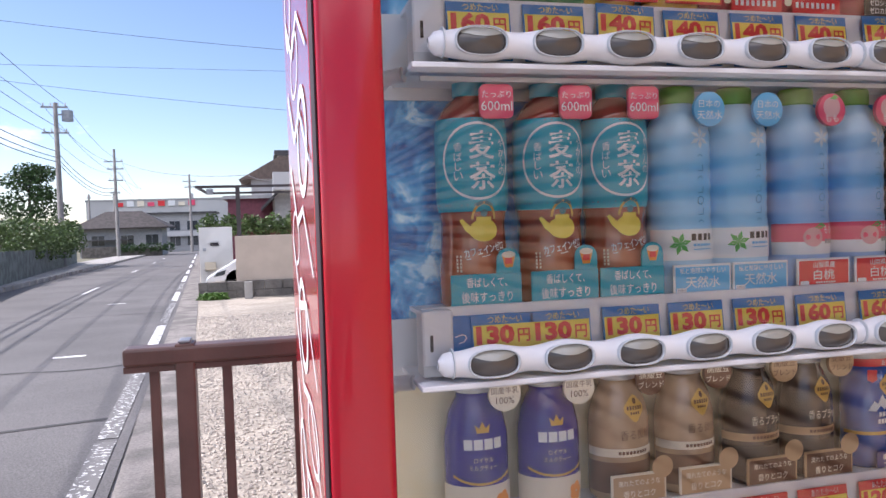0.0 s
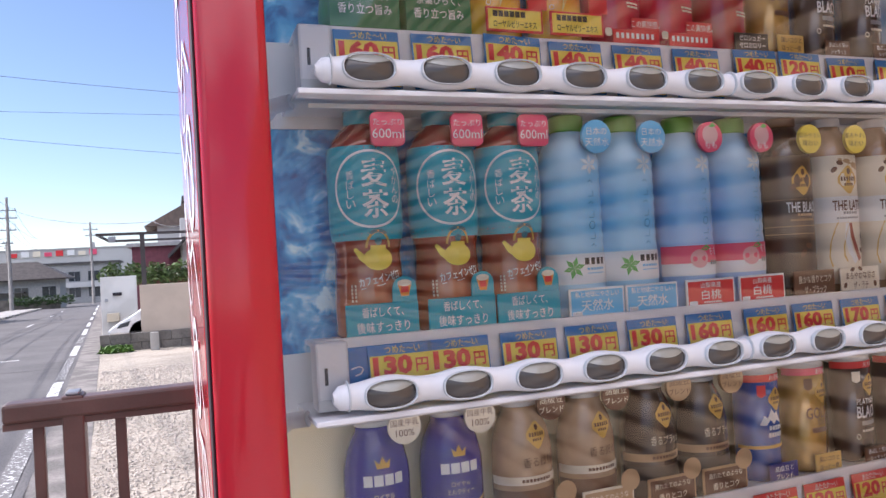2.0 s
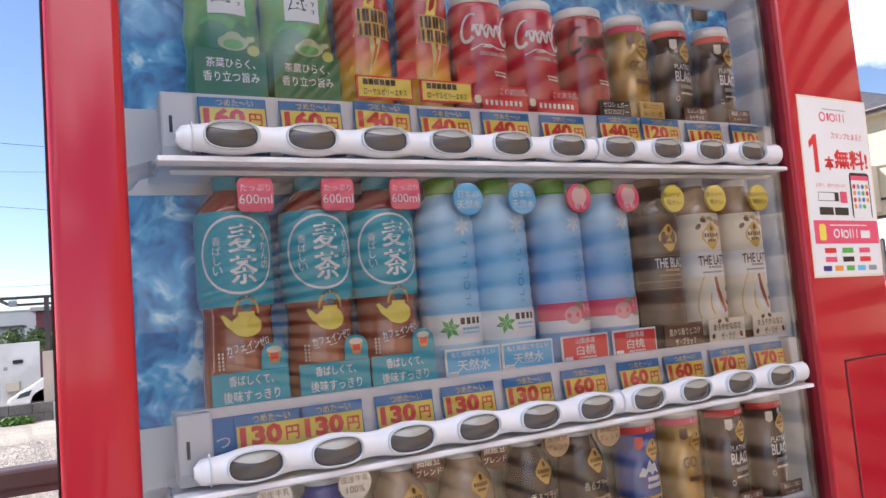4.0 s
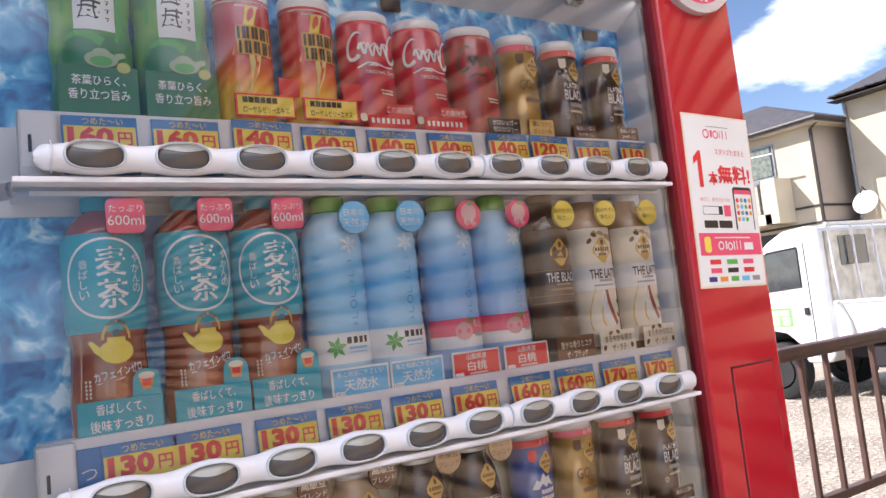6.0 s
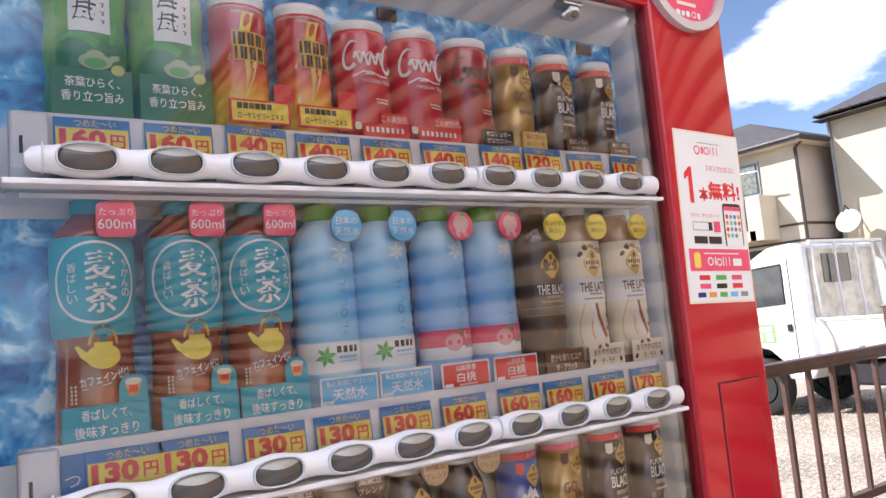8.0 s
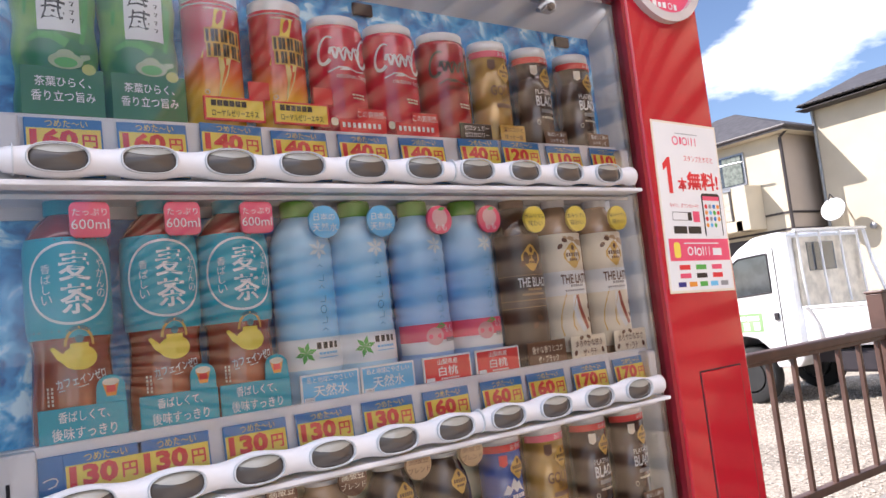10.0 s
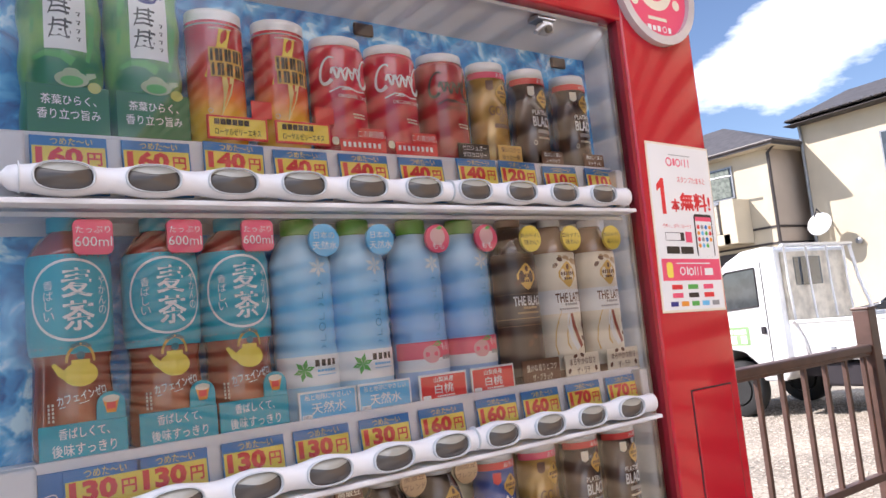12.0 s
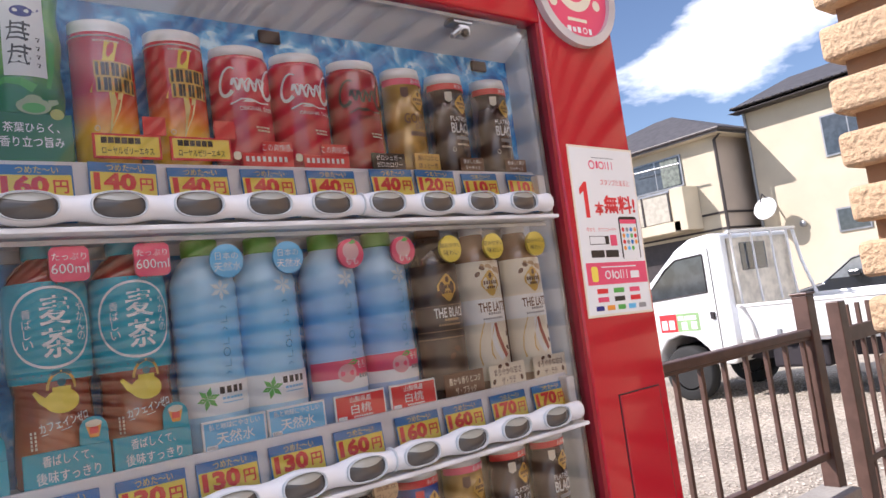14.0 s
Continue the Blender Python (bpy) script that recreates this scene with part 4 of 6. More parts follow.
        fl("leaf", s_poly([(0.0125, 0.1890), (0.018, 0.1930), (0.0225, 0.1900), (0.0175, 0.1880)]), -0.0339, I_GREEN, b)
    else:
        c = stand_card(t, 0.063, 0.030, I_SKY, [("私と地球にやさしい", 0.0058, 0.0240, 0.050), ("天然水", 0.0115, 0.0130, 0.037)], I_WHITE, 0.007, edge=I_WHITE)
        fl("size_mark", s_rrect(-0.0215, 0.0035, -0.0110, 0.0078, 0.0010), -0.0297, I_WHITE, c)
        fl("size_words", s_text("540ml", 0.0026, -0.01625, 0.0057, 0.0082), -0.0300, I_GREY, c)
        badge(t, s_disc(0, 0, 0.0165, 30), I_SKY, [("日本の", 0.90, 0.0050), ("天然水", 1.0, -0.0055)], 0.0145, 0.1780)
    return t


M_COFFEE = surf("dark_coffee_bottle", (0.045, 0.022, 0.014), 0.15, coat=0.8, var=0.25, scale=40)


def emblem(parent, p, u, z, s=1.0, sq=SQ):
    """Gold lozenge with plain bars."""
    pts = [(u, z + 0.0150 * s), (u + 0.0035 * s, z + 0.0130 * s), (u + 0.0125 * s, z + 0.0028 * s), (u + 0.0125 * s, z - 0.0028 * s), (u + 0.0035 * s, z - 0.0130 * s), (u, z - 0.0150 * s), (u - 0.0035 * s, z - 0.0130 * s), (u - 0.0125 * s, z - 0.0028 * s), (u - 0.0125 * s, z + 0.0028 * s), (u - 0.0035 * s, z + 0.0130 * s)]
    fan = ([(u, z)] + pts, [(0, 1 + i, 1 + (i + 1) % 10) for i in range(10)])
    e = pr("emblem", fan, p, I_GOLD, parent, 0.0010, "gold lozenge emblem", sq)
    pr("emblem_bars", s_join(bar_text(u - 0.0095 * s, z - 0.0012 * s, 6, 0.0022 * s, 0.0042 * s, 0.0011 * s), s_disc(u, z + 0.0085 * s, 0.0022 * s, 12, 1.5), bar_text(u - 0.0058 * s, z - 0.0062 * s, 4, 0.0022 * s, 0.0026 * s, 0.0008 * s)), p, I_BROWN, e, 0.0013, "", sq)
    return e


def coffee_bottle(latte):
    p = [(0.0, 0.0), (0.028, 0.0), (0.0315, 0.004), (0.0315, 0.158), (0.0305, 0.166), (0.0245, 0.180), (0.0170, 0.190), (0.0158, 0.196)]
    t = thing("coffee_bottle", "white latte bottle with caramel swirl and white cap" if latte else "dark brown coffee bottle with black cap", "bottle", "large coffee bottles")
    raw("body", *lathe(p, 36, SQ), surf("milk_coffee", (0.40, 0.24, 0.14), 0.15, coat=0.8) if latte else M_COFFEE, t, smooth=True)
    raw("cap", *lathe([(0.0158, 0.1945), (0.0168, 0.1955), (0.0168, 0.2095), (0.0155, 0.2110), (0.0, 0.2110)], 30, SQ), M_WHITE if latte else I_BROWN, t, "screw cap")
    l = pr("label", s_grid(-0.050, 0.012, 0.050, 0.1595, 36, 10), p, I_CREAM if latte else surf("dark_label", (0.06, 0.035, 0.025), 0.3, coat=0.4), t, 0.0005, "printed sleeve", SQ)
    if latte:
        pr("white_band", s_grid(-0.050, 0.082, 0.050, 0.112, 36, 3), p, I_WHITE, l, 0.0008, "", SQ)
        pr("swirl", s_ribbon([(-0.009, 0.082), (-0.014, 0.070), (-0.018, 0.056), (-0.019, 0.044), (-0.016, 0.034)], 0.014, 0.020), p, I_GOLD, l, 0.0009, "", SQ)
        pr("swirl", s_ribbon([(-0.001, 0.081), (0.001, 0.066), (0.006, 0.052), (0.013, 0.038)], 0.0040, 0.0070), p, surf("print_rust", (0.42, 0.10, 0.06), 0.45), l, 0.0010, "", SQ)
        pr("swirl", s_ribbon([(-0.004, 0.081), (-0.006, 0.064), (-0.002, 0.048), (0.006, 0.036)], 0.0060, 0.0080), p, I_WHITE, l, 0.0009, "", SQ)
        pr("beans", s_join(*[s_turn(s_disc(u, z, 0.0042, 14, 0.66), a, u, z) for u, z, a in ((-0.017, 0.143, 40), (-0.010, 0.1505, -20), (0.020, 0.066, 50), (0.017, 0.049, -30))]), p, I_BROWN, l, 0.0012, "", SQ)
        pr("top_swirl", s_ribbon([(-0.012, 0.1545), (0.0, 0.1525), (0.012, 0.1475), (0.022, 0.146)], 0.003, 0.009), p, I_TAN, l, 0.0009, "", SQ)
    else:
        pr("beans", s_join(*[s_turn(s_disc(u, z, 0.0048, 14, 0.66), a, u, z) for u, z, a in ((-0.012, 0.124, 40), (0.004, 0.058, -20), (-0.004, 0.050, 50))]), p, I_BROWN, l, 0.0009, "", SQ)
        pr("rule", s_join(s_grid(-0.05, 0.0800, 0.05, 0.0806, 30), s_grid(-0.05, 0.0715, 0.05, 0.0720, 30), s_grid(-0.05, 0.110, 0.05, 0.1104, 30)), p, I_TAN, l, 0.0009, "", SQ)
    emblem(l, p, 0.0005, 0.131, 1.12)
    pr("words", s_text("THE LATTE" if latte else "THE BLACK", 0.0118, 0.0020, 0.1015, 0.046, 0.02), p, I_BROWN if latte else I_WHITE, l, 0.0011, "", SQ)
    pr("fine_print", s_join(bar_text(-0.009, 0.0915, 6, 0.0028, 0.0028, 0.0008), bar_text(-0.017, 0.0860, 10, 0.0024, 0.0022, 0.0008)), p, I_GREY if latte else I_TAN, l, 0.0011, "", SQ)
    if latte:
        c = stand_card(t, 0.060, 0.030, I_CREAM, [("まろやかな甘さ", 0.0085, 0.0205, 0.045), ("ザ・ラテ", 0.0085, 0.0090, 0.023)], I_BROWN, 0.006)
        fl("beans", s_join(*[s_turn(s_disc(u, z, 0.0036, 12, 0.66), a, u, z) for u, z, a in ((-0.006, 0.0275, 20), (-0.018, 0.010, 60), (0.028, 0.010, 100), (0.006, 0.028, -30))]), -0.0297, I_BROWN, c)
    else:
        stand_card(t, 0.060, 0.030, I_BROWN, [("豊かな香りとコク", 0.0085, 0.0205, 0.048), ("ザ・ブラック", 0.0085, 0.0090, 0.032)], I_CREAM, 0.006)
    badge(t, s_disc(0, 0, 0.0162, 30), I_YELLOW, [("飲みやすい", 0.72, 0.0040), ("味わい", 0.84, -0.0048)], 0.0075, 0.1765, word_ink=I_BROWN)
    return t


def green_tea():
    p = [(0.0, 0.0), (0.028, 0.0)]
    p += [(0.0335 + 0.0012 * math.sin(i * 1.1), 0.004 + 0.0085 * i) for i in range(21)]
    p += [(0.022, 0.190), (0.014, 0.200)]
    t = thing("green_tea_bottle", "green tea bottle with leaf print and white paper strip", "bottle", "green tea bottles")
    m = surf("leaf_print", (0.20, 0.44, 0.07), 0.3, coat=0.5, col2=(0.025, 0.20, 0.05), scale=22, lo=0.42, hi=0.58)
    raw("body", *lathe(p, 36, SQ), m, t, smooth=True)
    raw("cap", *lathe([(0.0142, 0.199), (0.015, 0.200), (0.015, 0.2165), (0.0, 0.217)], 30, SQ), I_DKGREEN, t, "green screw cap")
    l = pr("paper_strip", s_grid(-0.016, 0.075, 0.018, 0.165, 16, 8), p, I_WHITE, t, 0.0008, "white paper strip", SQ)
    pr("brush_marks", s_join(*[s_ribbon([(-0.011 + dx, z + dz), (-0.004 + dx, z + dz + 0.001), (0.004 + dx, z + dz - 0.0005)], 0.0014, 0.0022) for z in (0.087, 0.108) for dx, dz in ((0, 0), (0.001, 0.0045), (-0.001, 0.009), (0.002, 0.013))], *[s_ribbon([(-0.008, z + 0.016), (-0.009, z + 0.006), (-0.012, z - 0.002)], 0.0016, 0.001) for z in (0.087, 0.108)], *[s_ribbon([(0.001, z + 0.016), (0.0005, z + 0.006), (0.002, z - 0.002)], 0.0018, 0.001) for z in (0.087, 0.108)]), p, I_BLACK, l, 0.0011, "black brush strokes", SQ)
    pr("side_marks", s_join(*[s_ribbon([(0.0095, z + 0.003), (0.0125, z + 0.0035), (0.011, z)], 0.001, 0.0014) for z in (0.084, 0.0915, 0.099, 0.1065)]), p, I_BLACK, l, 0.0011, "", SQ)
    pr("teapot_print", s_join(s_disc(0.0, 0.1335, 0.0085, 20, 0.62), s_ribbon([(0.007, 0.135), (0.014, 0.1365)], 0.0035, 0.002)), p, I_NAVY, l, 0.0011, "", SQ)
    pr("leaf_streak", s_join(s_ribbon([(-0.026, 0.066), (-0.016, 0.071), (-0.004, 0.070), (0.006, 0.064)], 0.004, 0.009), s_ribbon([(0.018, 0.066), (0.023, 0.085), (0.024, 0.110)], 0.004, 0.008), s_ribbon([(-0.027, 0.09), (-0.024, 0.12), (-0.021, 0.14)], 0.003, 0.008)), p, I_GREEN, t, 0.0007, "", SQ)
    c = stand_card(t, 0.064, 0.042, I_DKGREEN, [("茶葉ひらく、", 0.0090, 0.0290, 0.043), ("香り立つ旨み", 0.0095, 0.0165, 0.049)], I_WHITE, 0.001)
    g = fl("pot_print", s_join(s_disc(0.004, 0.048, 0.0135, 24, 0.55), s_disc(0.004, 0.054, 0.007, 18, 0.6), s_ribbon([(0.016, 0.051), (0.023, 0.053)], 0.006, 0.004)), -0.0296, surf("pot_glass", (0.45, 0.55, 0.30), 0.2), c, "glass teapot print")
    fl("pot_leaves", s_disc(0.004, 0.0465, 0.009, 18, 0.5), -0.0298, I_GREEN, g)
    fl("cup_print", s_disc(0.0215, 0.0415, 0.0055, 18, 0.9), -0.0298, surf("tea_yellow", (0.55, 0.58, 0.12), 0.3), g)
    return t


CAN = [(0.0, 0.0), (0.0255, 0.0), (0.0275, 0.003), (0.0312, 0.010), (0.0325, 0.014), (0.0325, 0.114), (0.0312, 0.119), (0.0292, 0.1245), (0.0292, 0.1300), (0.0276, 0.1300), (0.0272, 0.1275), (0.0, 0.1275)]
SLIM = [(0.0, 0.0), (0.0225, 0.0), (0.0250, 0.003), (0.0266, 0.008), (0.0266, 0.116), (0.0256, 0.121), (0.0252, 0.1295), (0.0236, 0.1295), (0.0232, 0.1270), (0.0, 0.1270)]
M_CANTOP = surf("can_rim_white", (0.82, 0.81, 0.80), 0.35, metal=0.1, var=0.04)


def can_shell(name, label, prof, material, group):
    t = thing(name, label, "can", group)
    zs = prof[-6][1] if prof is CAN else 0.1185
    low = [(r, z) for r, z in prof if z <= zs + 1e-6]
    hi = [(r, z) for r, z in prof if z >= zs - 1e-6]
    raw("body", *lathe(low, 36, SQ), material, t, smooth=True)
    raw("lid", *lathe([(low[-1][0] + 0.0003, zs - 0.0035)] + hi[1:], 36, SQ), M_CANTOP, t, "white rolled lid rim", smooth=True)
    return t


M_ENERGY = banded("energy_print", ((0.0, (0.85, 0.55, 0.05)), (0.035, (0.88, 0.50, 0.05)), (0.052, (0.80, 0.20, 0.04)), (0.072, (0.56, 0.018, 0.030)), (0.122, (0.50, 0.012, 0.030))), 0.22, coat=0.7, noise_amount=0.006)


def energy_can():
    p = [(0.0285 if r > 0.028 else r, z) for r, z in CAN]
    t = thing("energy_drink_can", "tall red and orange can with yellow lightning print", "can", "energy drink cans")
    raw("body", *lathe([(r, z * 1.06) for r, z in p[:7]], 36, SQ), M_ENERGY, t, smooth=True)
    raw("lid", *lathe([(0.0288, 0.1215)] + [(r * 0.98, z * 1.06) for r, z in p[6:]], 36, SQ), M_CANTOP, t, "white rolled lid rim", smooth=True)
    q = [(0.0285, 0.0), (0.0285, 0.13)]
    pr("lightning", s_poly([(-0.002, 0.118), (0.010, 0.118), (0.005, 0.098), (0.010, 0.093), (0.002, 0.066), (-0.018, 0.068), (-0.009, 0.090), (-0.005, 0.100)]), q, I_YELLOW, t, 0.0006, "yellow lightning bolt", SQ)
    pr("lightning", s_poly([(-0.002, 0.072), (0.012, 0.072), (0.007, 0.052), (-0.004, 0.028), (-0.001, 0.050)]), q, surf("print_pale_yellow", (0.88, 0.74, 0.30), 0.4), t, 0.0007, "pale lightning bolt", SQ)
    pr("lettering_edge", s_join(s_grid(-0.0130, 0.0826, 0.0240, 0.0980, 8), s_grid(-0.0120, 0.0681, 0.0252, 0.0834, 8)), q, I_GOLD, t, 0.0008, "gold outline of the block shapes", SQ)
    pr("lettering_shape", s_join(bar_text(-0.0115, 0.0840, 4, 0.0080, 0.0125, 0.0005), bar_text(-0.0105, 0.0695, 4, 0.0083, 0.0125, 0.0005)), q, I_BLACK, t, 0.0010, "black block shapes", SQ)
    pr("lettering_core", s_join(bar_text(-0.0085, 0.0890, 4, 0.0016, 0.0028, 0.0070), bar_text(-0.0075, 0.0745, 4, 0.0018, 0.0028, 0.0072)), q, I_ORANGE, t, 0.0012, "", SQ)
    pr("fine_print", s_join(bar_text(-0.012, 0.1165, 8, 0.0022, 0.0016, 0.0008), s_ring(-0.014, 0.034, 0.002, 0.0026, 12)), q, I_CREAM, t, 0.0008, "", SQ)
    c = stand_card(t, 0.060, 0.0235, I_YELLOW, [("ローヤルゼリーエキス", 0.0068, 0.0075, 0.045)], I_BLACK, 0.009, edge=I_RED, base=0.004)
    fl("plain_bars", bar_text(-0.014, 0.0180, 6, 0.0050, 0.0058, 0.0008), -0.0296, I_BLACK, c)
    part("small_card", box(0.024, -0.0285, 0.0275, 0.045, -0.0268, 0.0455, 0.0005, 1), I_RED, t, "small red card")
    return t


def cola_can(dark):
    m = surf("cola_red_dark" if dark else "cola_red", (0.42, 0.012, 0.025) if dark else (0.62, 0.008, 0.045), 0.18, coat=0.8, var=0.08, scale=60)
    t = can_shell("cola_can", "red soft drink can with black swirling script shape" if dark else "red soft drink can with white swirling script shape", CAN, m, "red soft drink cans")
    col = I_BLACK if dark else I_WHITE
    q = [(0.0325, 0.0), (0.0325, 0.13)]

    def loop(cu, cv, ru, rv, a0, a1, w0, w1, slant=0.25):
        pts = []
        for i in range(19):
            a = math.radians(a0 + (a1 - a0) * i / 18)
            v = rv * math.sin(a)
            pts.append((cu + ru * math.cos(a) + slant * v, cv + v))
        return s_ribbon(pts, w0, w1)

    sc = [loop(-0.0225, 0.0900, 0.0085, 0.0150, 60, 320, 0.0018, 0.0044), loop(0.0245, 0.0900, 0.0095, 0.0165, 70, 330, 0.0018, 0.0046)]
    sc += [s_ribbon([(-0.0190 + 0.00085 * i, 0.0862 + 0.0062 * math.sin(i * 0.62) + 0.0012 * math.sin(i * 0.23)) for i in range(44)], 0.0030, 0.0022)]
    sc += [s_ribbon([(-0.0150 + 0.0021 * i, 0.0905 + 0.0030 * math.sin(i * 1.05 + 0.8)) for i in range(15)], 0.0012, 0.0024)]
    pr("script_shape", s_join(*sc), q, col, t, 0.0006, "swirling script shape", SQ)
    pr("wave", s_join(s_ribbon([(-0.022, 0.0660), (-0.010, 0.0715), (0.000, 0.0712), (0.010, 0.0675), (0.022, 0.0690)], 0.0018, 0.0014), s_poly([(-0.010, 0.0685), (-0.002, 0.0715), (0.005, 0.0700), (0.000, 0.0680)])), q, col, t, 0.0007, "", SQ)
    pr("words", s_text("ZERO SUGAR" if dark else "ORIGINAL TASTE", 0.0042, 0.007, 0.0615, 0.040), q, I_BLACK if dark else I_WHITE, t, 0.0008, "", SQ)
    pr("fine_print", s_join(bar_text(0.002, 0.0410, 4, 0.0036, 0.0018, 0.0008), bar_text(0.003, 0.0375, 4, 0.0034, 0.0018, 0.0008)), q, I_CREAM, t, 0.0008, "", SQ)
    if dark:
        stand_card(t, 0.046, 0.019, I_BLACK, [("ゼロシュガー", 0.0064, 0.0135, 0.036), ("ゼロカロリー", 0.0064, 0.0055, 0.036)], I_WHITE, 0.020)
    else:
        c = stand_card(t, 0.056, 0.014, I_RED, [], I_WHITE, 0.011)
        part("small_card", box(0.006, -0.0290, 0.014, 0.039, -0.0272, 0.0265, 0.0005, 1), I_RED, t)
        fl("words", s_text("この爽快感。", 0.0078, 0.022, 0.0200, 0.034), -0.0297, I_WHITE, c)
        fl("plain_bars", bar_text(-0.014, 0.0046, 8, 0.0034, 0.0056, 0.0026), -0.0297, I_WHITE, c)
        fl("mark", s_rrect(-0.0265, 0.006, -0.0185, 0.0145, 0.003), -0.0297, I_CREAM, c)
    return t


def coffee_can(kind):
    base = {"gold": (0.55, 0.32, 0.07), "black": (0.055, 0.032, 0.026), "blue": (0.03, 0.10, 0.40)}[kind]
    words = {"gold": "gold-coloured coffee can with red top band", "black": "dark brown black-coffee can with red top band", "blue": "blue coffee can with snowy mountain print"}[kind]
    m = surf(kind + "_can_print", base, 0.25, coat=0.6, var=0.15, scale=50, metal=0.25 if kind == "gold" else 0.0)
    t = can_shell("coffee_can", words, SLIM, m, kind + " coffee cans")
    q = [(0.0266, 0.0), (0.0266, 0.13)]
    b = pr("top_band", s_grid(-0.042, 0.1085, 0.042, 0.1165, 30), q, I_RED if kind != "gold" else I_PINK, t, 0.0005, "red band", SQ)
    pr("words", s_text("お手頃", 0.0060, 0.010, 0.1125, 0.020), q, I_WHITE, b, 0.0008, "", SQ)
    emblem(t, q, 0.0085, 0.089, 0.86)
    pr("corner_flag", s_poly([(-0.0150, 0.0945), (-0.0100, 0.0915), (-0.0050, 0.0945), (-0.0050, 0.1050), (-0.0150, 0.1050)]), q, I_RED if kind == "blue" else (I_BROWN if kind == "gold" else I_CREAM), t, 0.0007, "", SQ)
    if kind == "blue":
        pr("mountain", s_poly([(-0.014, 0.062), (-0.008, 0.072), (-0.004, 0.069), (0.001, 0.079), (0.005, 0.073), (0.009, 0.075), (0.016, 0.062), (0.008, 0.066), (0.004, 0.062), (-0.001, 0.067), (-0.006, 0.061)]), q, I_WHITE, t, 0.0007, "snowy peak", SQ)
        pr("plain_bars", s_join(bar_text(-0.003, 0.0555, 5, 0.0034, 0.0048, 0.0008), bar_text(-0.004, 0.0480, 6, 0.0030, 0.0048, 0.0008)), q, I_WHITE, t, 0.0008, "", SQ)
        pr("gold_line", s_grid(-0.042, 0.036, 0.042, 0.0395, 30), q, I_GOLD, t, 0.0006, "", SQ)
        stand_card(t, 0.040, 0.020, I_NAVY, [("高級豆と", 0.0062, 0.0140, 0.026), ("ブレンド", 0.0062, 0.0058, 0.024)], I_WHITE, 0.010, y=-0.0262)
    elif kind == "gold":
        pr("words", s_join(s_text("GOLD", 0.0128, 0.0020, 0.0660, 0.032, 0.01), s_text("DRIP", 0.0064, 0.008, 0.0555, 0.016)), q, I_BROWN, t, 0.0008, "", SQ)
        pr("bar", s_grid(-0.008, 0.0440, 0.018, 0.0495, 6), q, I_BROWN, t, 0.0008, "", SQ)
        stand_card(t, 0.038, 0.021, I_GOLD, [("深いコクと", 0.0064, 0.0150, 0.030), ("ほっと一息", 0.0064, 0.0062, 0.028)], I_BROWN, 0.008, y=-0.0262)
    else:
        pr("words", s_join(s_text("PLATINUM", 0.0066, 0.005, 0.0700, 0.032), s_text("BLACK", 0.0138, 0.0055, 0.0580, 0.034, 0.02)), q, I_WHITE, t, 0.0008, "", SQ)
        pr("bar", s_grid(-0.006, 0.0425, 0.018, 0.0475, 6), q, I_GREY, t, 0.0008, "", SQ)
        pr("fine_print", s_join(bar_text(-0.006, 0.0350, 6, 0.0030, 0.0026, 0.0008), s_ring(-0.011, 0.030, 0.0018, 0.0026, 12, 1.3)), q, I_CREAM, t, 0.0008, "", SQ)
        stand_card(t, 0.038, 0.018, I_BROWN, [("香ばしく深い", 0.0056, 0.0130, 0.030), ("シャキッと", 0.0056, 0.0052, 0.024)], I_WHITE, 0.010, y=-0.0262)
    return t


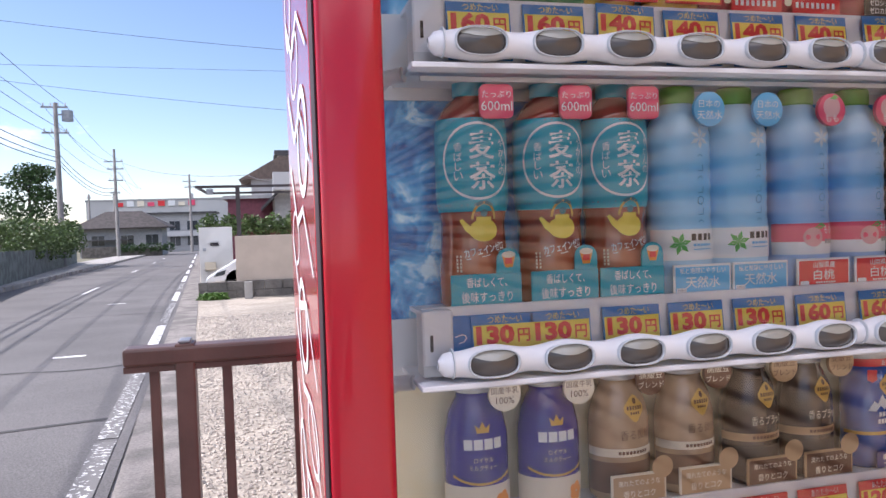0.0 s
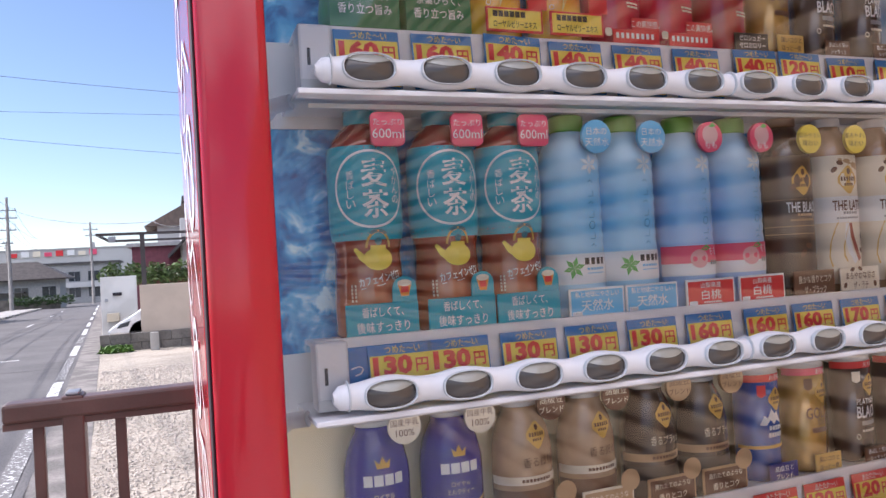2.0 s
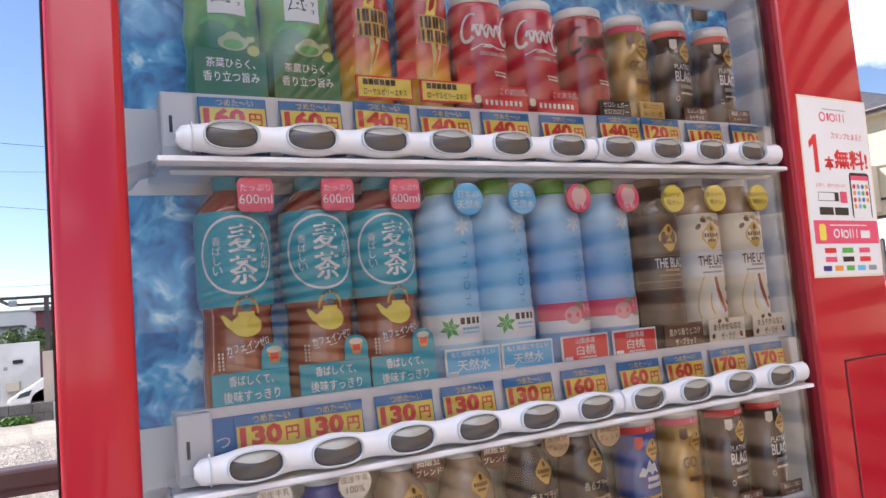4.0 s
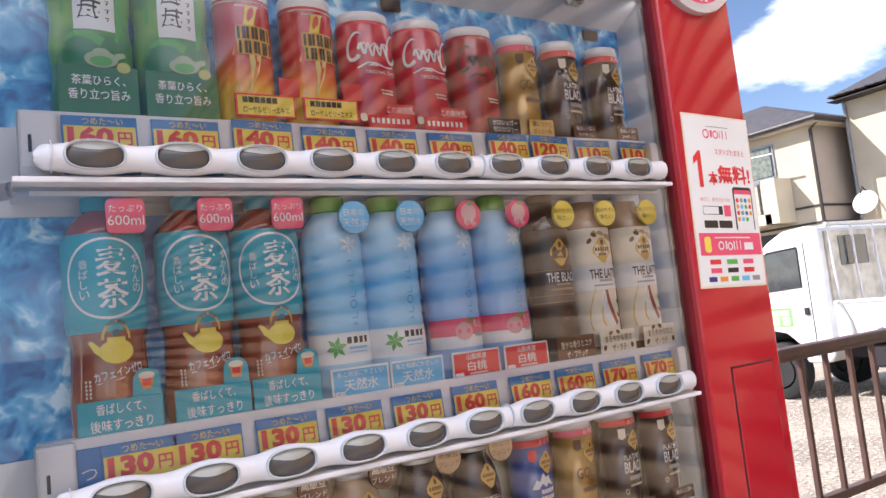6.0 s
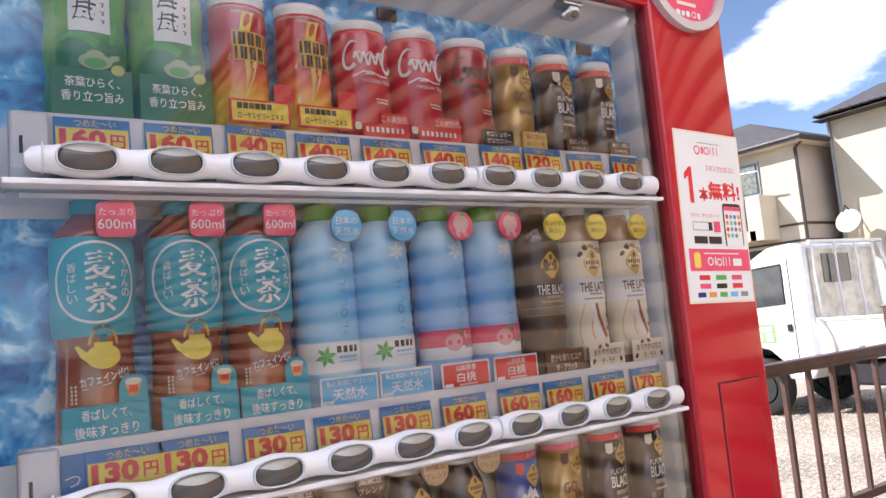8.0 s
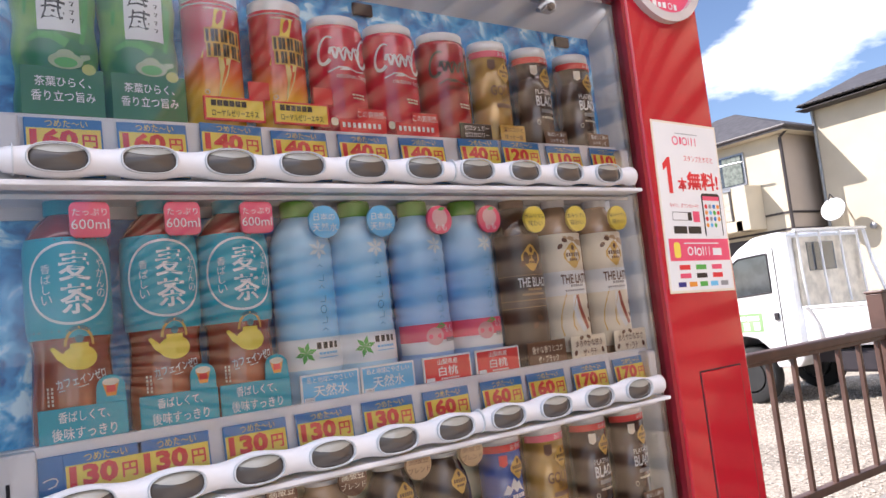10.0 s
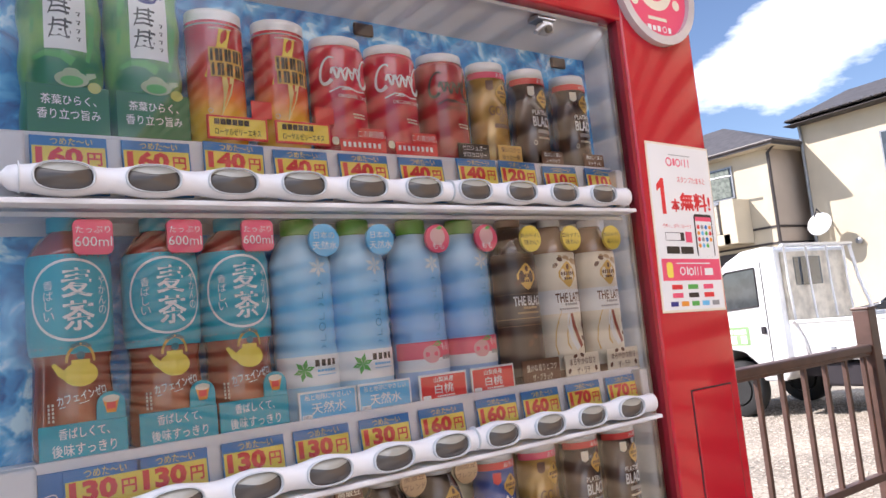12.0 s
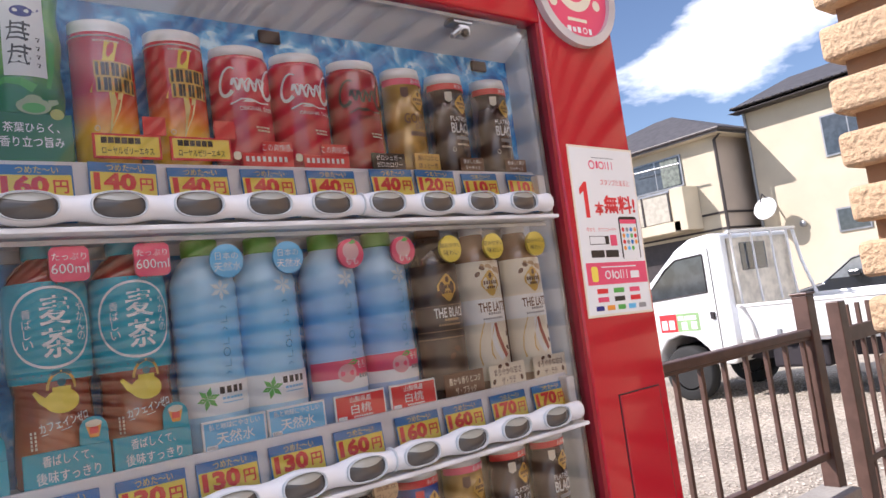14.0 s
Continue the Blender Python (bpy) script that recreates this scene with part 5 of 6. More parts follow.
def bottle_can(kind):
    """Short bottle-shaped aluminium can with a screw cap."""
    p = [(0.0, 0.0), (0.026, 0.0), (0.0300, 0.005), (0.0305, 0.012), (0.0305, 0.070), (0.0298, 0.080), (0.0262, 0.096), (0.0205, 0.108), (0.0180, 0.112), (0.0178, 0.118)]
    body = {"milk": (0.030, 0.026, 0.32), "tan": (0.50, 0.34, 0.21), "dark": (0.045, 0.030, 0.024)}[kind]
    words = {"milk": "purple-blue milk tea bottle can with gold crown", "tan": "tan coffee bottle can with gold emblem", "dark": "dark brown coffee bottle can with gold emblem"}[kind]
    t = thing("bottle_can", words, "bottle", kind + " bottle cans")
    raw("body", *lathe(p, 36, SQ), surf(kind + "_bottle_print", body, 0.25, coat=0.6, var=0.10, scale=30), t, smooth=True)
    raw("neck_ring", *lathe([(0.0180, 0.1165), (0.0186, 0.1175), (0.0186, 0.1205), (0.0176, 0.1215)], 30, SQ), M_CANTOP, t, "pale neck ring", smooth=True)
    raw("cap", *lathe([(0.0178, 0.1210), (0.0184, 0.1220), (0.0184, 0.1350), (0.0172, 0.1365), (0.0, 0.1365)], 30, SQ), {"milk": I_NAVY, "tan": I_TAN, "dark": I_BLACK}[kind], t, "screw cap")
    if kind == "milk":
        pr("lower_band", s_grid(-0.048, 0.006, 0.048, 0.034, 34, 3), p, I_CREAM, t, 0.0006, "cream lower band", SQ)
        pr("gold_curve", s_ribbon([(-0.030 + 0.006 * i, 0.036 + 0.000045 * (i * 6 - 30) ** 2 / 6) for i in range(11)], 0.0022), p, I_GOLD, t, 0.0009, "", SQ)
        pr("crown", s_poly([(-0.0055, 0.0825), (-0.0070, 0.0900), (-0.0030, 0.0865), (0.0, 0.0925), (0.0030, 0.0865), (0.0070, 0.0900), (0.0055, 0.0825)]), p, I_GOLD, t, 0.0010, "gold crown print", SQ)
        pr("plain_bars", bar_text(-0.0180, 0.0675, 4, 0.0080, 0.0095, 0.0014), p, I_WHITE, t, 0.0010, "", SQ)
        pr("words", s_join(s_text("ロイヤル", 0.0050, 0.0, 0.0580, 0.018), s_text("ミルクティー", 0.0050, 0.0, 0.0510, 0.026)), p, I_CREAM, t, 0.0010, "", SQ)
        pr("flower", s_join(*[s_disc(0.020 + 0.005 * math.cos(a), 0.018 + 0.005 * math.sin(a), 0.0042, 12) for a in (0, 1.26, 2.51, 3.77, 5.03)]), p, I_ORANGE, t, 0.0010, "", SQ)
        badge(t, s_join(s_disc(0, 0, 0.0150, 30)), I_CREAM, [("国産牛乳", 0.72, 0.0040), ("100%", 0.72, -0.0050)], 0.0190, 0.1180, word_ink=I_BROWN)
    else:
        emblem(t, p, 0.006, 0.0905, 0.86)
        pr("words", s_text("香るブラック" if kind == "dark" else "香る微糖", 0.0095, 0.007, 0.0660, 0.040 if kind == "dark" else 0.034), p, I_CREAM if kind == "dark" else I_BROWN, t, 0.0010, "", SQ)
        pr("band", s_grid(-0.048, 0.0450, 0.048, 0.0530, 34), p, I_TAN if kind == "dark" else I_CREAM, t, 0.0006, "", SQ)
        pr("lower_band", s_grid(-0.048, 0.010, 0.048, 0.0400, 34, 3), p, I_BLACK if kind == "dark" else I_BROWN, t, 0.0006, "", SQ)
        pr("fine_print", bar_text(-0.012, 0.0475, 9, 0.0028, 0.0030, 0.0008), p, I_BROWN, t, 0.0009, "", SQ)
        stand_card(t, 0.058, 0.030, I_BROWN if kind == "dark" else I_TAN, [("淹れたてのような", 0.0060, 0.0215, 0.044), ("香りとコク", 0.0072, 0.0105, 0.034)], I_CREAM, 0.006, edge=I_TAN if kind == "dark" else I_CREAM)
        fl("cup_print", s_disc(0.031, 0.034, 0.011, 24), -0.0296, I_TAN, t)
        badge(t, s_disc(0, 0, 0.0150, 30), I_BROWN if kind == "tan" else I_TAN, [("高級豆", 0.92, 0.0045), ("ブレンド", 0.74, -0.0050)], 0.0180, 0.1200, word_ink=I_CREAM if kind == "tan" else I_BROWN)
    return t


ITEM_Y = 0.063


def stock(makers, xs, z):
    made = {}
    for (key, make), x in zip(makers, xs):
        m = pose(x, ITEM_Y, z)
        if key in made:
            copy_thing(made[key], m)
        else:
            made[key] = make()
            made[key].matrix_basis = m


stock([("tea", green_tea)] * 2 + [("energy", energy_can)] * 2 + [("cola", lambda: cola_can(False))] * 2 + [("zero", lambda: cola_can(True)), ("gold", lambda: coffee_can("gold"))] + [("black", lambda: coffee_can("black"))] * 2,
      (-0.7035, -0.634, -0.565, -0.497, -0.4300, -0.362, -0.290, -0.2195, -0.1510, -0.075), ROWZ[0] + 0.048)
stock([("barley", barley_tea)] * 3 + [("water", lambda: water(False))] * 2 + [("peach", lambda: water(True))] * 2 + [("black", lambda: coffee_bottle(False))] + [("latte", lambda: coffee_bottle(True))] * 2,
      (-0.7045, -0.629, -0.561, -0.491, -0.4265, -0.353, -0.284, -0.208, -0.139, -0.064), ROWZ[1] + 0.040)
stock([("milk", lambda: bottle_can("milk"))] * 2 + [("tan", lambda: bottle_can("tan"))] * 2 + [("dark", lambda: bottle_can("dark"))] * 2 + [("blue", lambda: coffee_can("blue")), ("gold", lambda: coffee_can("gold"))] + [("black", lambda: coffee_can("black"))] * 2,
      (-0.708, -0.636, -0.562, -0.490, -0.415, -0.348, -0.270, -0.203, -0.130, -0.060), ROWZ[2] + 0.040)


# ---- brown fence behind the machine ----
low_wall = thing("low_wall", "low grey concrete wall under the fence", "wall", kind="structure")
for i in range(9):
    part("wall_block", box(-1.18 + i * 0.404, 0.83, 0.0, -1.18 + i * 0.404 + 0.400, 0.99, 0.36, 0.006), M_CONC, low_wall)


def fence_run(label, x0, x1, y, top, bottom, posts, first, step, foot):
    f = thing("fence", label, "fence", "brown fences")
    part("top_rail", box(x0, y - 0.026, top - 0.034, x1, y + 0.026, top, 0.006), M_BROWNFENCE, f)
    part("rail_cap", box(x0, y - 0.018, top - 0.046, x1, y + 0.018, top - 0.034), M_BROWNFENCE, f)
    part("bottom_rail", box(x0, y - 0.016, bottom - 0.016, x1, y + 0.016, bottom + 0.014, 0.003), M_BROWNFENCE, f)
    for px in posts:
        part("post", box(px - 0.0175, y - 0.024, foot, px + 0.0175, y + 0.024, top + 0.004, 0.003), M_BROWNFENCE, f)
        part("post_cap", box(px - 0.011, y - 0.020, top + 0.004, px + 0.011, y + 0.020, top + 0.010, 0.002), M_STEEL, f, "small metal bracket")
    x = first
    while x < x1 - 0.01:
        if all(abs(x - px) > 0.03 for px in posts):
            part("baluster", box(x - 0.009, y - 0.009, bottom, x + 0.009, y + 0.009, top - 0.04, 0.002), M_BROWNFENCE, f)
        x += step
    return f


fence_run("dark brown aluminium fence with upright bars", -1.157, -0.02, 0.87, 1.058, 0.46, (-1.048, -0.30), -1.105, 0.1315, 0.33)
fence_run("dark brown aluminium fence with upright bars beside the gate", 0.02, 2.412, 0.93, 1.033, 0.495, (0.10, 1.2), 0.21, 0.1545, 0.33)
gp = thing("gate_post", "thick square dark brown aluminium gate post", "post")
part("shaft", box(2.412, 0.898, 0.02, 2.480, 0.966, 1.178, 0.004), M_BROWNFENCE, gp)
part("cap", box(2.407, 0.893, 1.178, 2.485, 0.971, 1.190, 0.004), M_BROWNFENCE, gp, "flat post cap")
gate = thing("gate", "dark brown aluminium gate with upright bars", "gate")
part("gate_stile", box(2.70, 0.90, 0.012, 2.77, 0.96, 1.125, 0.004), M_BROWNFENCE, gate)
part("gate_rail", box(2.77, 0.915, 0.38, 4.2, 0.945, 0.41), M_BROWNFENCE, gate)
part("gate_rail", box(2.77, 0.915, 0.93, 4.2, 0.945, 1.0, 0.003), M_BROWNFENCE, gate)
for i in range(12):
    part("gate_bar", box(2.83 + i * 0.115, 0.92, 0.10, 2.848 + i * 0.115, 0.94, 1.10, 0.002), M_BROWNFENCE, gate)


# ---- foliage ----
def leaves(name, blobs, count, size, material, parent, seed, label=""):
    """Many small folded leaves spread through uneven clumps: blobs of (centre, radii)."""
    r = random.Random(seed)
    verts, faces = [], []
    for _ in range(count):
        c, rad = blobs[r.randrange(len(blobs))]
        while True:
            p = Vector((r.uniform(-1, 1), r.uniform(-1, 1), r.uniform(-1, 1)))
            if 0.25 < p.length < 1:
                break
        p = Vector(c) + Vector((p.x * rad[0], p.y * rad[1], p.z * rad[2]))
        a = Vector((r.gauss(0, 1), r.gauss(0, 1), r.gauss(0, 0.7))).normalized()
        b = a.cross(Vector((r.gauss(0, 1), r.gauss(0, 1), r.gauss(0, 1)))).normalized()
        s = size * r.uniform(0.6, 1.4)
        k = len(verts)
        verts += [p - a * s, p + b * s * 0.5, p + a * s, p - b * s * 0.5]
        faces.append((k, k + 1, k + 2, k + 3))
    return raw(name, verts, faces, material, parent, label)


def tree(label, x, y, h, spread, seed, mat=None, crown_low=0.35):
    g = gz(y)
    r = random.Random(seed)
    t = thing("tree", label, "tree", m=pose(x, y, g))
    raw("trunk", *tube([(0, 0, -0.1), (0.05, 0.02, h * 0.3), (-0.04, 0.05, h * 0.6), (0.02, 0, h * 0.85)], [0.17, 0.13, 0.09, 0.04]), M_BARK, t, smooth=True)
    blobs = []
    for i in range(9):
        a, z = i * 2.4, h * (crown_low + 0.07 * i)
        d = spread * (0.75 - 0.05 * i) * r.uniform(0.7, 1.1)
        end = (d * math.cos(a), d * math.sin(a), z)
        raw("limb", *tube([(0, 0, z - h * 0.12), (end[0] * 0.5, end[1] * 0.5, z - h * 0.04), end], [0.06, 0.045, 0.02], 6), M_BARK, t, smooth=True)
        blobs.append((end, (spread * r.uniform(0.35, 0.55), spread * 0.45, h * r.uniform(0.09, 0.14))))
    blobs.append(((0, 0, h * 0.92), (spread * 0.4, spread * 0.4, h * 0.10)))
    leaves("crown", blobs, 5200, 0.11, mat or M_LEAF, t, seed)
    return t


tree("dark green garden pine with uneven crown", -14.6, 48.0, 6.3, 2.3, 5)
tree("pale green leafy tree behind the board fence", -17.8, 44.0, 4.2, 2.2, 6, M_LEAF2, 0.2)
tree("small yellow-green tree in front of the factory", -13.0, 118.0, 5.8, 2.6, 9, surf("leaf_yellow_green", (0.26, 0.24, 0.06), 0.6, var=0.3), 0.25)
hedge = thing("hedge", "pale green leafy hedge behind the board fence", "hedge", m=pose(0, 0, 0))
raw("stem", *tube([(-11.0, 33, -0.6), (-11.0, 33, 0.8)], 0.05), M_BARK, hedge)
leaves("foliage", [((-10.2 - 0.09 * i, 26 + i * 1.15, 0.95 + 0.35 * math.sin(i * 1.7)), (0.8, 0.8, 0.75)) for i in range(18)], 9000, 0.09, M_LEAF2, hedge, 12)
board_fence = thing("board_fence", "weathered grey-green board fence along the pavement", "fence")
M_BOARD = surf("weathered_board", (0.20, 0.23, 0.21), 0.85, var=0.2, scale=3)
for i in range(150):
    y = 14 + i * 0.27
    x = -5.05 - 0.158 * y
    h = 1.16 + 0.02 * math.sin(i * 2.2)
    v = [(x, y, gz(y) + 0.05), (x - 0.04, y + 0.25, gz(y) + 0.05), (x - 0.04, y + 0.25, gz(y) + h), (x, y, gz(y) + h)]
    v += [(a - 0.03, b, c) for a, b, c in v]
    raw("board", v, [(0, 1, 2, 3), (7, 6, 5, 4), (0, 4, 5, 1), (1, 5, 6, 2), (2, 6, 7, 3), (3, 7, 4, 0)], M_BOARD, board_fence)

# ---- walled garden across the gravel lot ----
block_base = thing("block_wall", "low wall of brown-grey concrete blocks, stained", "wall", kind="structure")
for r in range(2):
    for i in range(13):
        x0 = -2.35 + i * 0.40 - (0.2 if r else 0)
        part("block", box(max(x0, -2.35), 16.0, -0.32 + r * 0.2, x0 + 0.392, 16.15, -0.125 + r * 0.2, 0.006, 1), M_BLOCK, block_base)
stub = thing("concrete_post", "short pale concrete post at the block wall", "post")
part("shaft", box(-1.37, 15.5, -0.33, -1.20, 15.66, 0.09, 0.01), M_CONC, stub)
beige = thing("screen_wall", "plain beige rendered garden wall", "wall", kind="structure")
part("panel", box(-1.55, 16.16, -0.3, 4.0, 16.28, 1.07, 0.01), M_BEIGE, beige)
white_wall = thing("gate_wall", "white rendered gate wall with letter box", "wall", kind="structure")
part("panel", box(-2.59, 19.5, -0.4, -1.75, 19.68, 1.285, 0.01), M_WWALL, white_wall)
part("letter_box", box(-2.46, 19.36, 0.16, -2.18, 19.5, 0.37, 0.01), M_CREAM, white_wall, "cream letter box")
part("intercom", box(-2.31, 19.44, 0.80, -2.10, 19.5, 0.88, 0.006), M_GAP, white_wall, "black intercom")
part("switch_plate", box(-2.50, 19.46, 0.66, -2.42, 19.5, 0.74, 0.006), M_STEEL, white_wall)
planter = thing("planter_box", "long reddish-brown planter wall", "planter")
part("panel", box(-1.38, 21.0, -0.4, 3.5, 21.3, 1.27, 0.01), surf("red_brown_board", (0.15, 0.07, 0.05), 0.8), planter)
shrub = thing("shrub_row", "row of leafy green shrubs over the garden wall", "shrub")
raw("stem", *tube([(-1.4, 20.5, -0.4), (-1.4, 20.5, 1.2)], 0.03), M_BARK, shrub)
leaves("foliage", [((-2.5 + 0.17 * i, 20.4 + 0.2 * math.sin(i), 1.30 + 0.12 * math.sin(i * 1.9)), (0.24, 0.25, 0.26)) for i in range(15)], 2600, 0.055, M_LEAF2, shrub, 21)
carport = thing("carport", "thin dark brown metal carport frame with a lamp", "carport")
part("post", box(-1.56, 17.95, -0.35, -1.46, 18.05, 2.24), M_DKTRIM, carport)
part("beam", box(-2.50, 17.94, 2.24, 3.0, 18.06, 2.30), M_DKTRIM, carport)
part("beam", box(-2.50, 21.5, 2.24, 3.0, 21.6, 2.30), M_DKTRIM, carport)
part("side_beam", box(-2.50, 18.06, 2.245, -2.44, 21.5, 2.295), M_DKTRIM, carport)
part("brace", box(-2.16, 17.97, 2.10, -1.56, 18.03, 2.14), M_DKTRIM, carport)
lampb = part("lamp", box(-2.24, 17.9, 2.08, -2.08, 18.06, 2.22, 0.02), M_STEEL, carport, "small grey lamp")

weed = thing("weed_tuft", "small green weeds at the foot of the block wall", "weeds", kind="stuff")
leaves("blades", [((-2.2 + 0.12 * i, 15.75 - 0.1 * (i % 2), -0.22), (0.16, 0.14, 0.10)) for i in range(4)], 420, 0.05, surf("weed_green", (0.10, 0.20, 0.03), 0.6), weed, 4)


# ---- vehicles ----
def hull(poly, x0, x1, bevel):
    """A body drawn from its side outline (y, z), from x0 to x1."""
    bm = bmesh.new()
    a = [bm.verts.new((x0, y, z)) for y, z in poly]
    b = [bm.verts.new((x1, y, z)) for y, z in poly]
    bm.faces.new(a)
    bm.faces.new(list(reversed(b)))
    for i in range(len(poly)):
        bm.faces.new((a[i], b[i], b[(i + 1) % len(poly)], a[(i + 1) % len(poly)]))
    bmesh.ops.recalc_face_normals(bm, faces=bm.faces)
    bmesh.ops.bevel(bm, geom=list(bm.edges), offset=bevel, segments=2, profile=0.5, affect="EDGES")
    return bm


def wheel(parent, x, y, z, r, w, side=-1):
    """A road wheel on an axle along x."""
    turn = Matrix.Rotation(math.pi / 2, 4, "Y")
    n = 32
    prof = [(r * 0.58, -w / 2), (r * 0.9, -w / 2), (r, -w * 0.36), (r, w * 0.36), (r * 0.9, w / 2), (r * 0.58, w / 2)]
    v, f = lathe(prof, n)
    whl = raw("wheel", [tuple(Vector((x, y, z)) + turn @ Vector(p)) for p in v], f, M_TYRE, parent, "black tyre", smooth=True)
    v, f = lathe([(r * 0.60, -w * 0.44), (r * 0.60, -w * 0.50), (r * 0.54, -w * 0.50), (r * 0.50, -w * 0.30), (r * 0.34, -w * 0.24), (r * 0.30, -w * 0.40), (r * 0.12, -w * 0.42), (0.001, -w * 0.42)], n)
    raw("rim", [tuple(Vector((x, y, z)) + turn @ Vector(p)) for p in v], f, M_RIM, whl, "silver steel rim")
    for k in range(8):
        a = k * math.tau / 8
        hv, hf = s_disc(0, 0, r * 0.055, 10)
        raw("rim_hole", [(x - w * 0.30, y + r * 0.42 * math.cos(a) + u, z + r * 0.42 * math.sin(a) + q) for u, q in hv], hf, M_GAP, whl)
    return whl


truck = thing("pickup_truck", "white flatbed light truck parked on gravel, dusty", "truck")
tg = -0.08
cab = [(3.84, 0.42), (3.84, 1.78), (3.95, 1.82), (4.25, 1.80), (4.45, 1.70), (5.15, 1.12), (5.32, 0.86), (5.34, 0.34), (4.90, 0.32), (4.86, 0.50), (4.74, 0.64), (4.55, 0.70), (4.36, 0.66), (4.20, 0.52), (4.16, 0.34), (3.90, 0.34)]
cabo = part("cab", hull(cab, 6.70, 8.26, 0.025), M_CARWHITE, truck, smooth=False)
dw = [(4.10, 1.60), (4.10, 1.17), (5.02, 1.12), (4.62, 1.48), (4.46, 1.58)]
raw("door_window", [(6.697, y, z) for y, z in dw], [(0, 1, 2, 3, 4)], M_WINDK, cabo, "dark side window")
raw("window_seal", *tube([(6.696, y, z) for y, z in dw + dw[:1]], 0.010, 6), M_GAP, cabo)
raw("door_seam", *tube([(6.697, 4.02, 1.66), (6.697, 4.02, 0.40)], 0.005, 6), M_GAP, cabo)
part("door_handle", box(6.675, 4.05, 0.86, 6.70, 4.10, 0.94, 0.006), M_GAP, cabo, "black door handle")
raw("windscreen", [(6.78, 4.47, 1.695), (8.18, 4.47, 1.695), (8.18, 5.12, 1.155), (6.78, 5.12, 1.155)], [(0, 1, 2, 3)], M_WINDK, cabo, "dark windscreen")
raw("door_sign", [(6.6965, 4.26, 0.74), (6.6965, 4.56, 0.74), (6.6965, 4.56, 0.95), (6.6965, 4.26, 0.95)], [(0, 1, 2, 3)], surf("pale_green_panel", (0.30, 0.48, 0.22), 0.5), cabo, "pale green panel with white bars")
raw("door_sign", [(6.6965, 4.565, 0.74), (6.6965, 4.80, 0.74), (6.6965, 4.80, 0.95), (6.6965, 4.565, 0.95)], [(0, 1, 2, 3)], I_RED, cabo, "red panel with white bars")
for y0, z0, hh in ((4.30, 0.76, 0.09), (4.43, 0.76, 0.09), (4.30, 0.87, 0.05), (4.38, 0.87, 0.05), (4.47, 0.87, 0.05), (4.60, 0.77, 0.11), (4.70, 0.77, 0.11)):
    raw("sign_bar", [(6.6955, y0, z0), (6.6955, y0 + 0.075, z0), (6.6955, y0 + 0.075, z0 + hh), (6.6955, y0, z0 + hh)], [(0, 1, 2, 3)], I_WHITE, cabo)
rear = part("cab_back", box(6.80, 3.815, 0.95, 8.16, 3.842, 1.74, 0.01), surf("dusty_white_metal", (0.64, 0.57, 0.46), 0.7, var=0.15, scale=6), truck, "dusty cab back panel")
part("rear_window", box(7.02, 3.806, 1.36, 7.58, 3.816, 1.68, 0.004), M_WINDK, rear, "dark rear window")
raw("guard_stay", *tube([(8.22, 3.77, 1.80), (8.22, 3.72, 1.40), (8.22, 3.60, 0.98)], 0.022, 8), M_CARWHITE, truck, "white slanted stay", smooth=True)
for x in (6.78, 7.22, 7.66, 8.04):
    raw("guard_bar", *tube([(x, 3.76, 1.80), (x, 3.76, 1.40), (x, 3.74, 0.98)], 0.014, 8), M_CARWHITE, truck, "white cab guard bar", smooth=True)
raw("guard_top", *tube([(6.72, 3.76, 1.81), (8.24, 3.76, 1.81)], 0.024, 8), M_CARWHITE, truck, smooth=True)
bed = part("bed_floor", box(6.72, 1.15, 0.56, 8.24, 3.78, 0.64), M_CARWHITE, truck)
for x0, x1 in ((6.68, 6.715), (8.245, 8.28)):
    sg = part("side_gate", box(x0, 1.15, 0.60, x1, 3.76, 0.985, 0.008), M_CARWHITE, truck, "white fold-down side gate")
    part("gate_lip", box(x0 - 0.012, 1.15, 0.955, x1 + 0.006, 3.76, 0.99, 0.006), M_CARWHITE, sg)
    for y in (1.5, 2.4, 3.3):
        part("gate_hinge", box(x0 - 0.018, y, 0.60, x0, y + 0.05, 0.70, 0.004), M_STEEL, sg)
raw("bed_hook", *tube([(6.66, 3.70, 0.98), (6.65, 3.62, 0.80), (6.66, 3.58, 0.62)], 0.016, 8), M_CARWHITE, truck, smooth=True)
part("tail_gate", box(6.715, 1.12, 0.60, 8.245, 1.15, 0.985, 0.006), M_CARWHITE, truck)
part("chassis", box(7.0, 1.4, 0.36, 7.9, 4.9, 0.54), M_GAP, truck, "black chassis")
part("tank", box(6.78, 2.9, 0.28, 7.05, 3.5, 0.52, 0.03), M_GAP, truck)
wheel(truck, 6.80, 4.52, tg + 0.32, 0.32, 0.18)
wheel(truck, 8.16, 4.52, tg + 0.32, 0.32, 0.18)
wheel(truck, 6.82, 2.05, tg + 0.34, 0.30, 0.18)
wheel(truck, 8.14, 2.05, tg + 0.34, 0.30, 0.18)

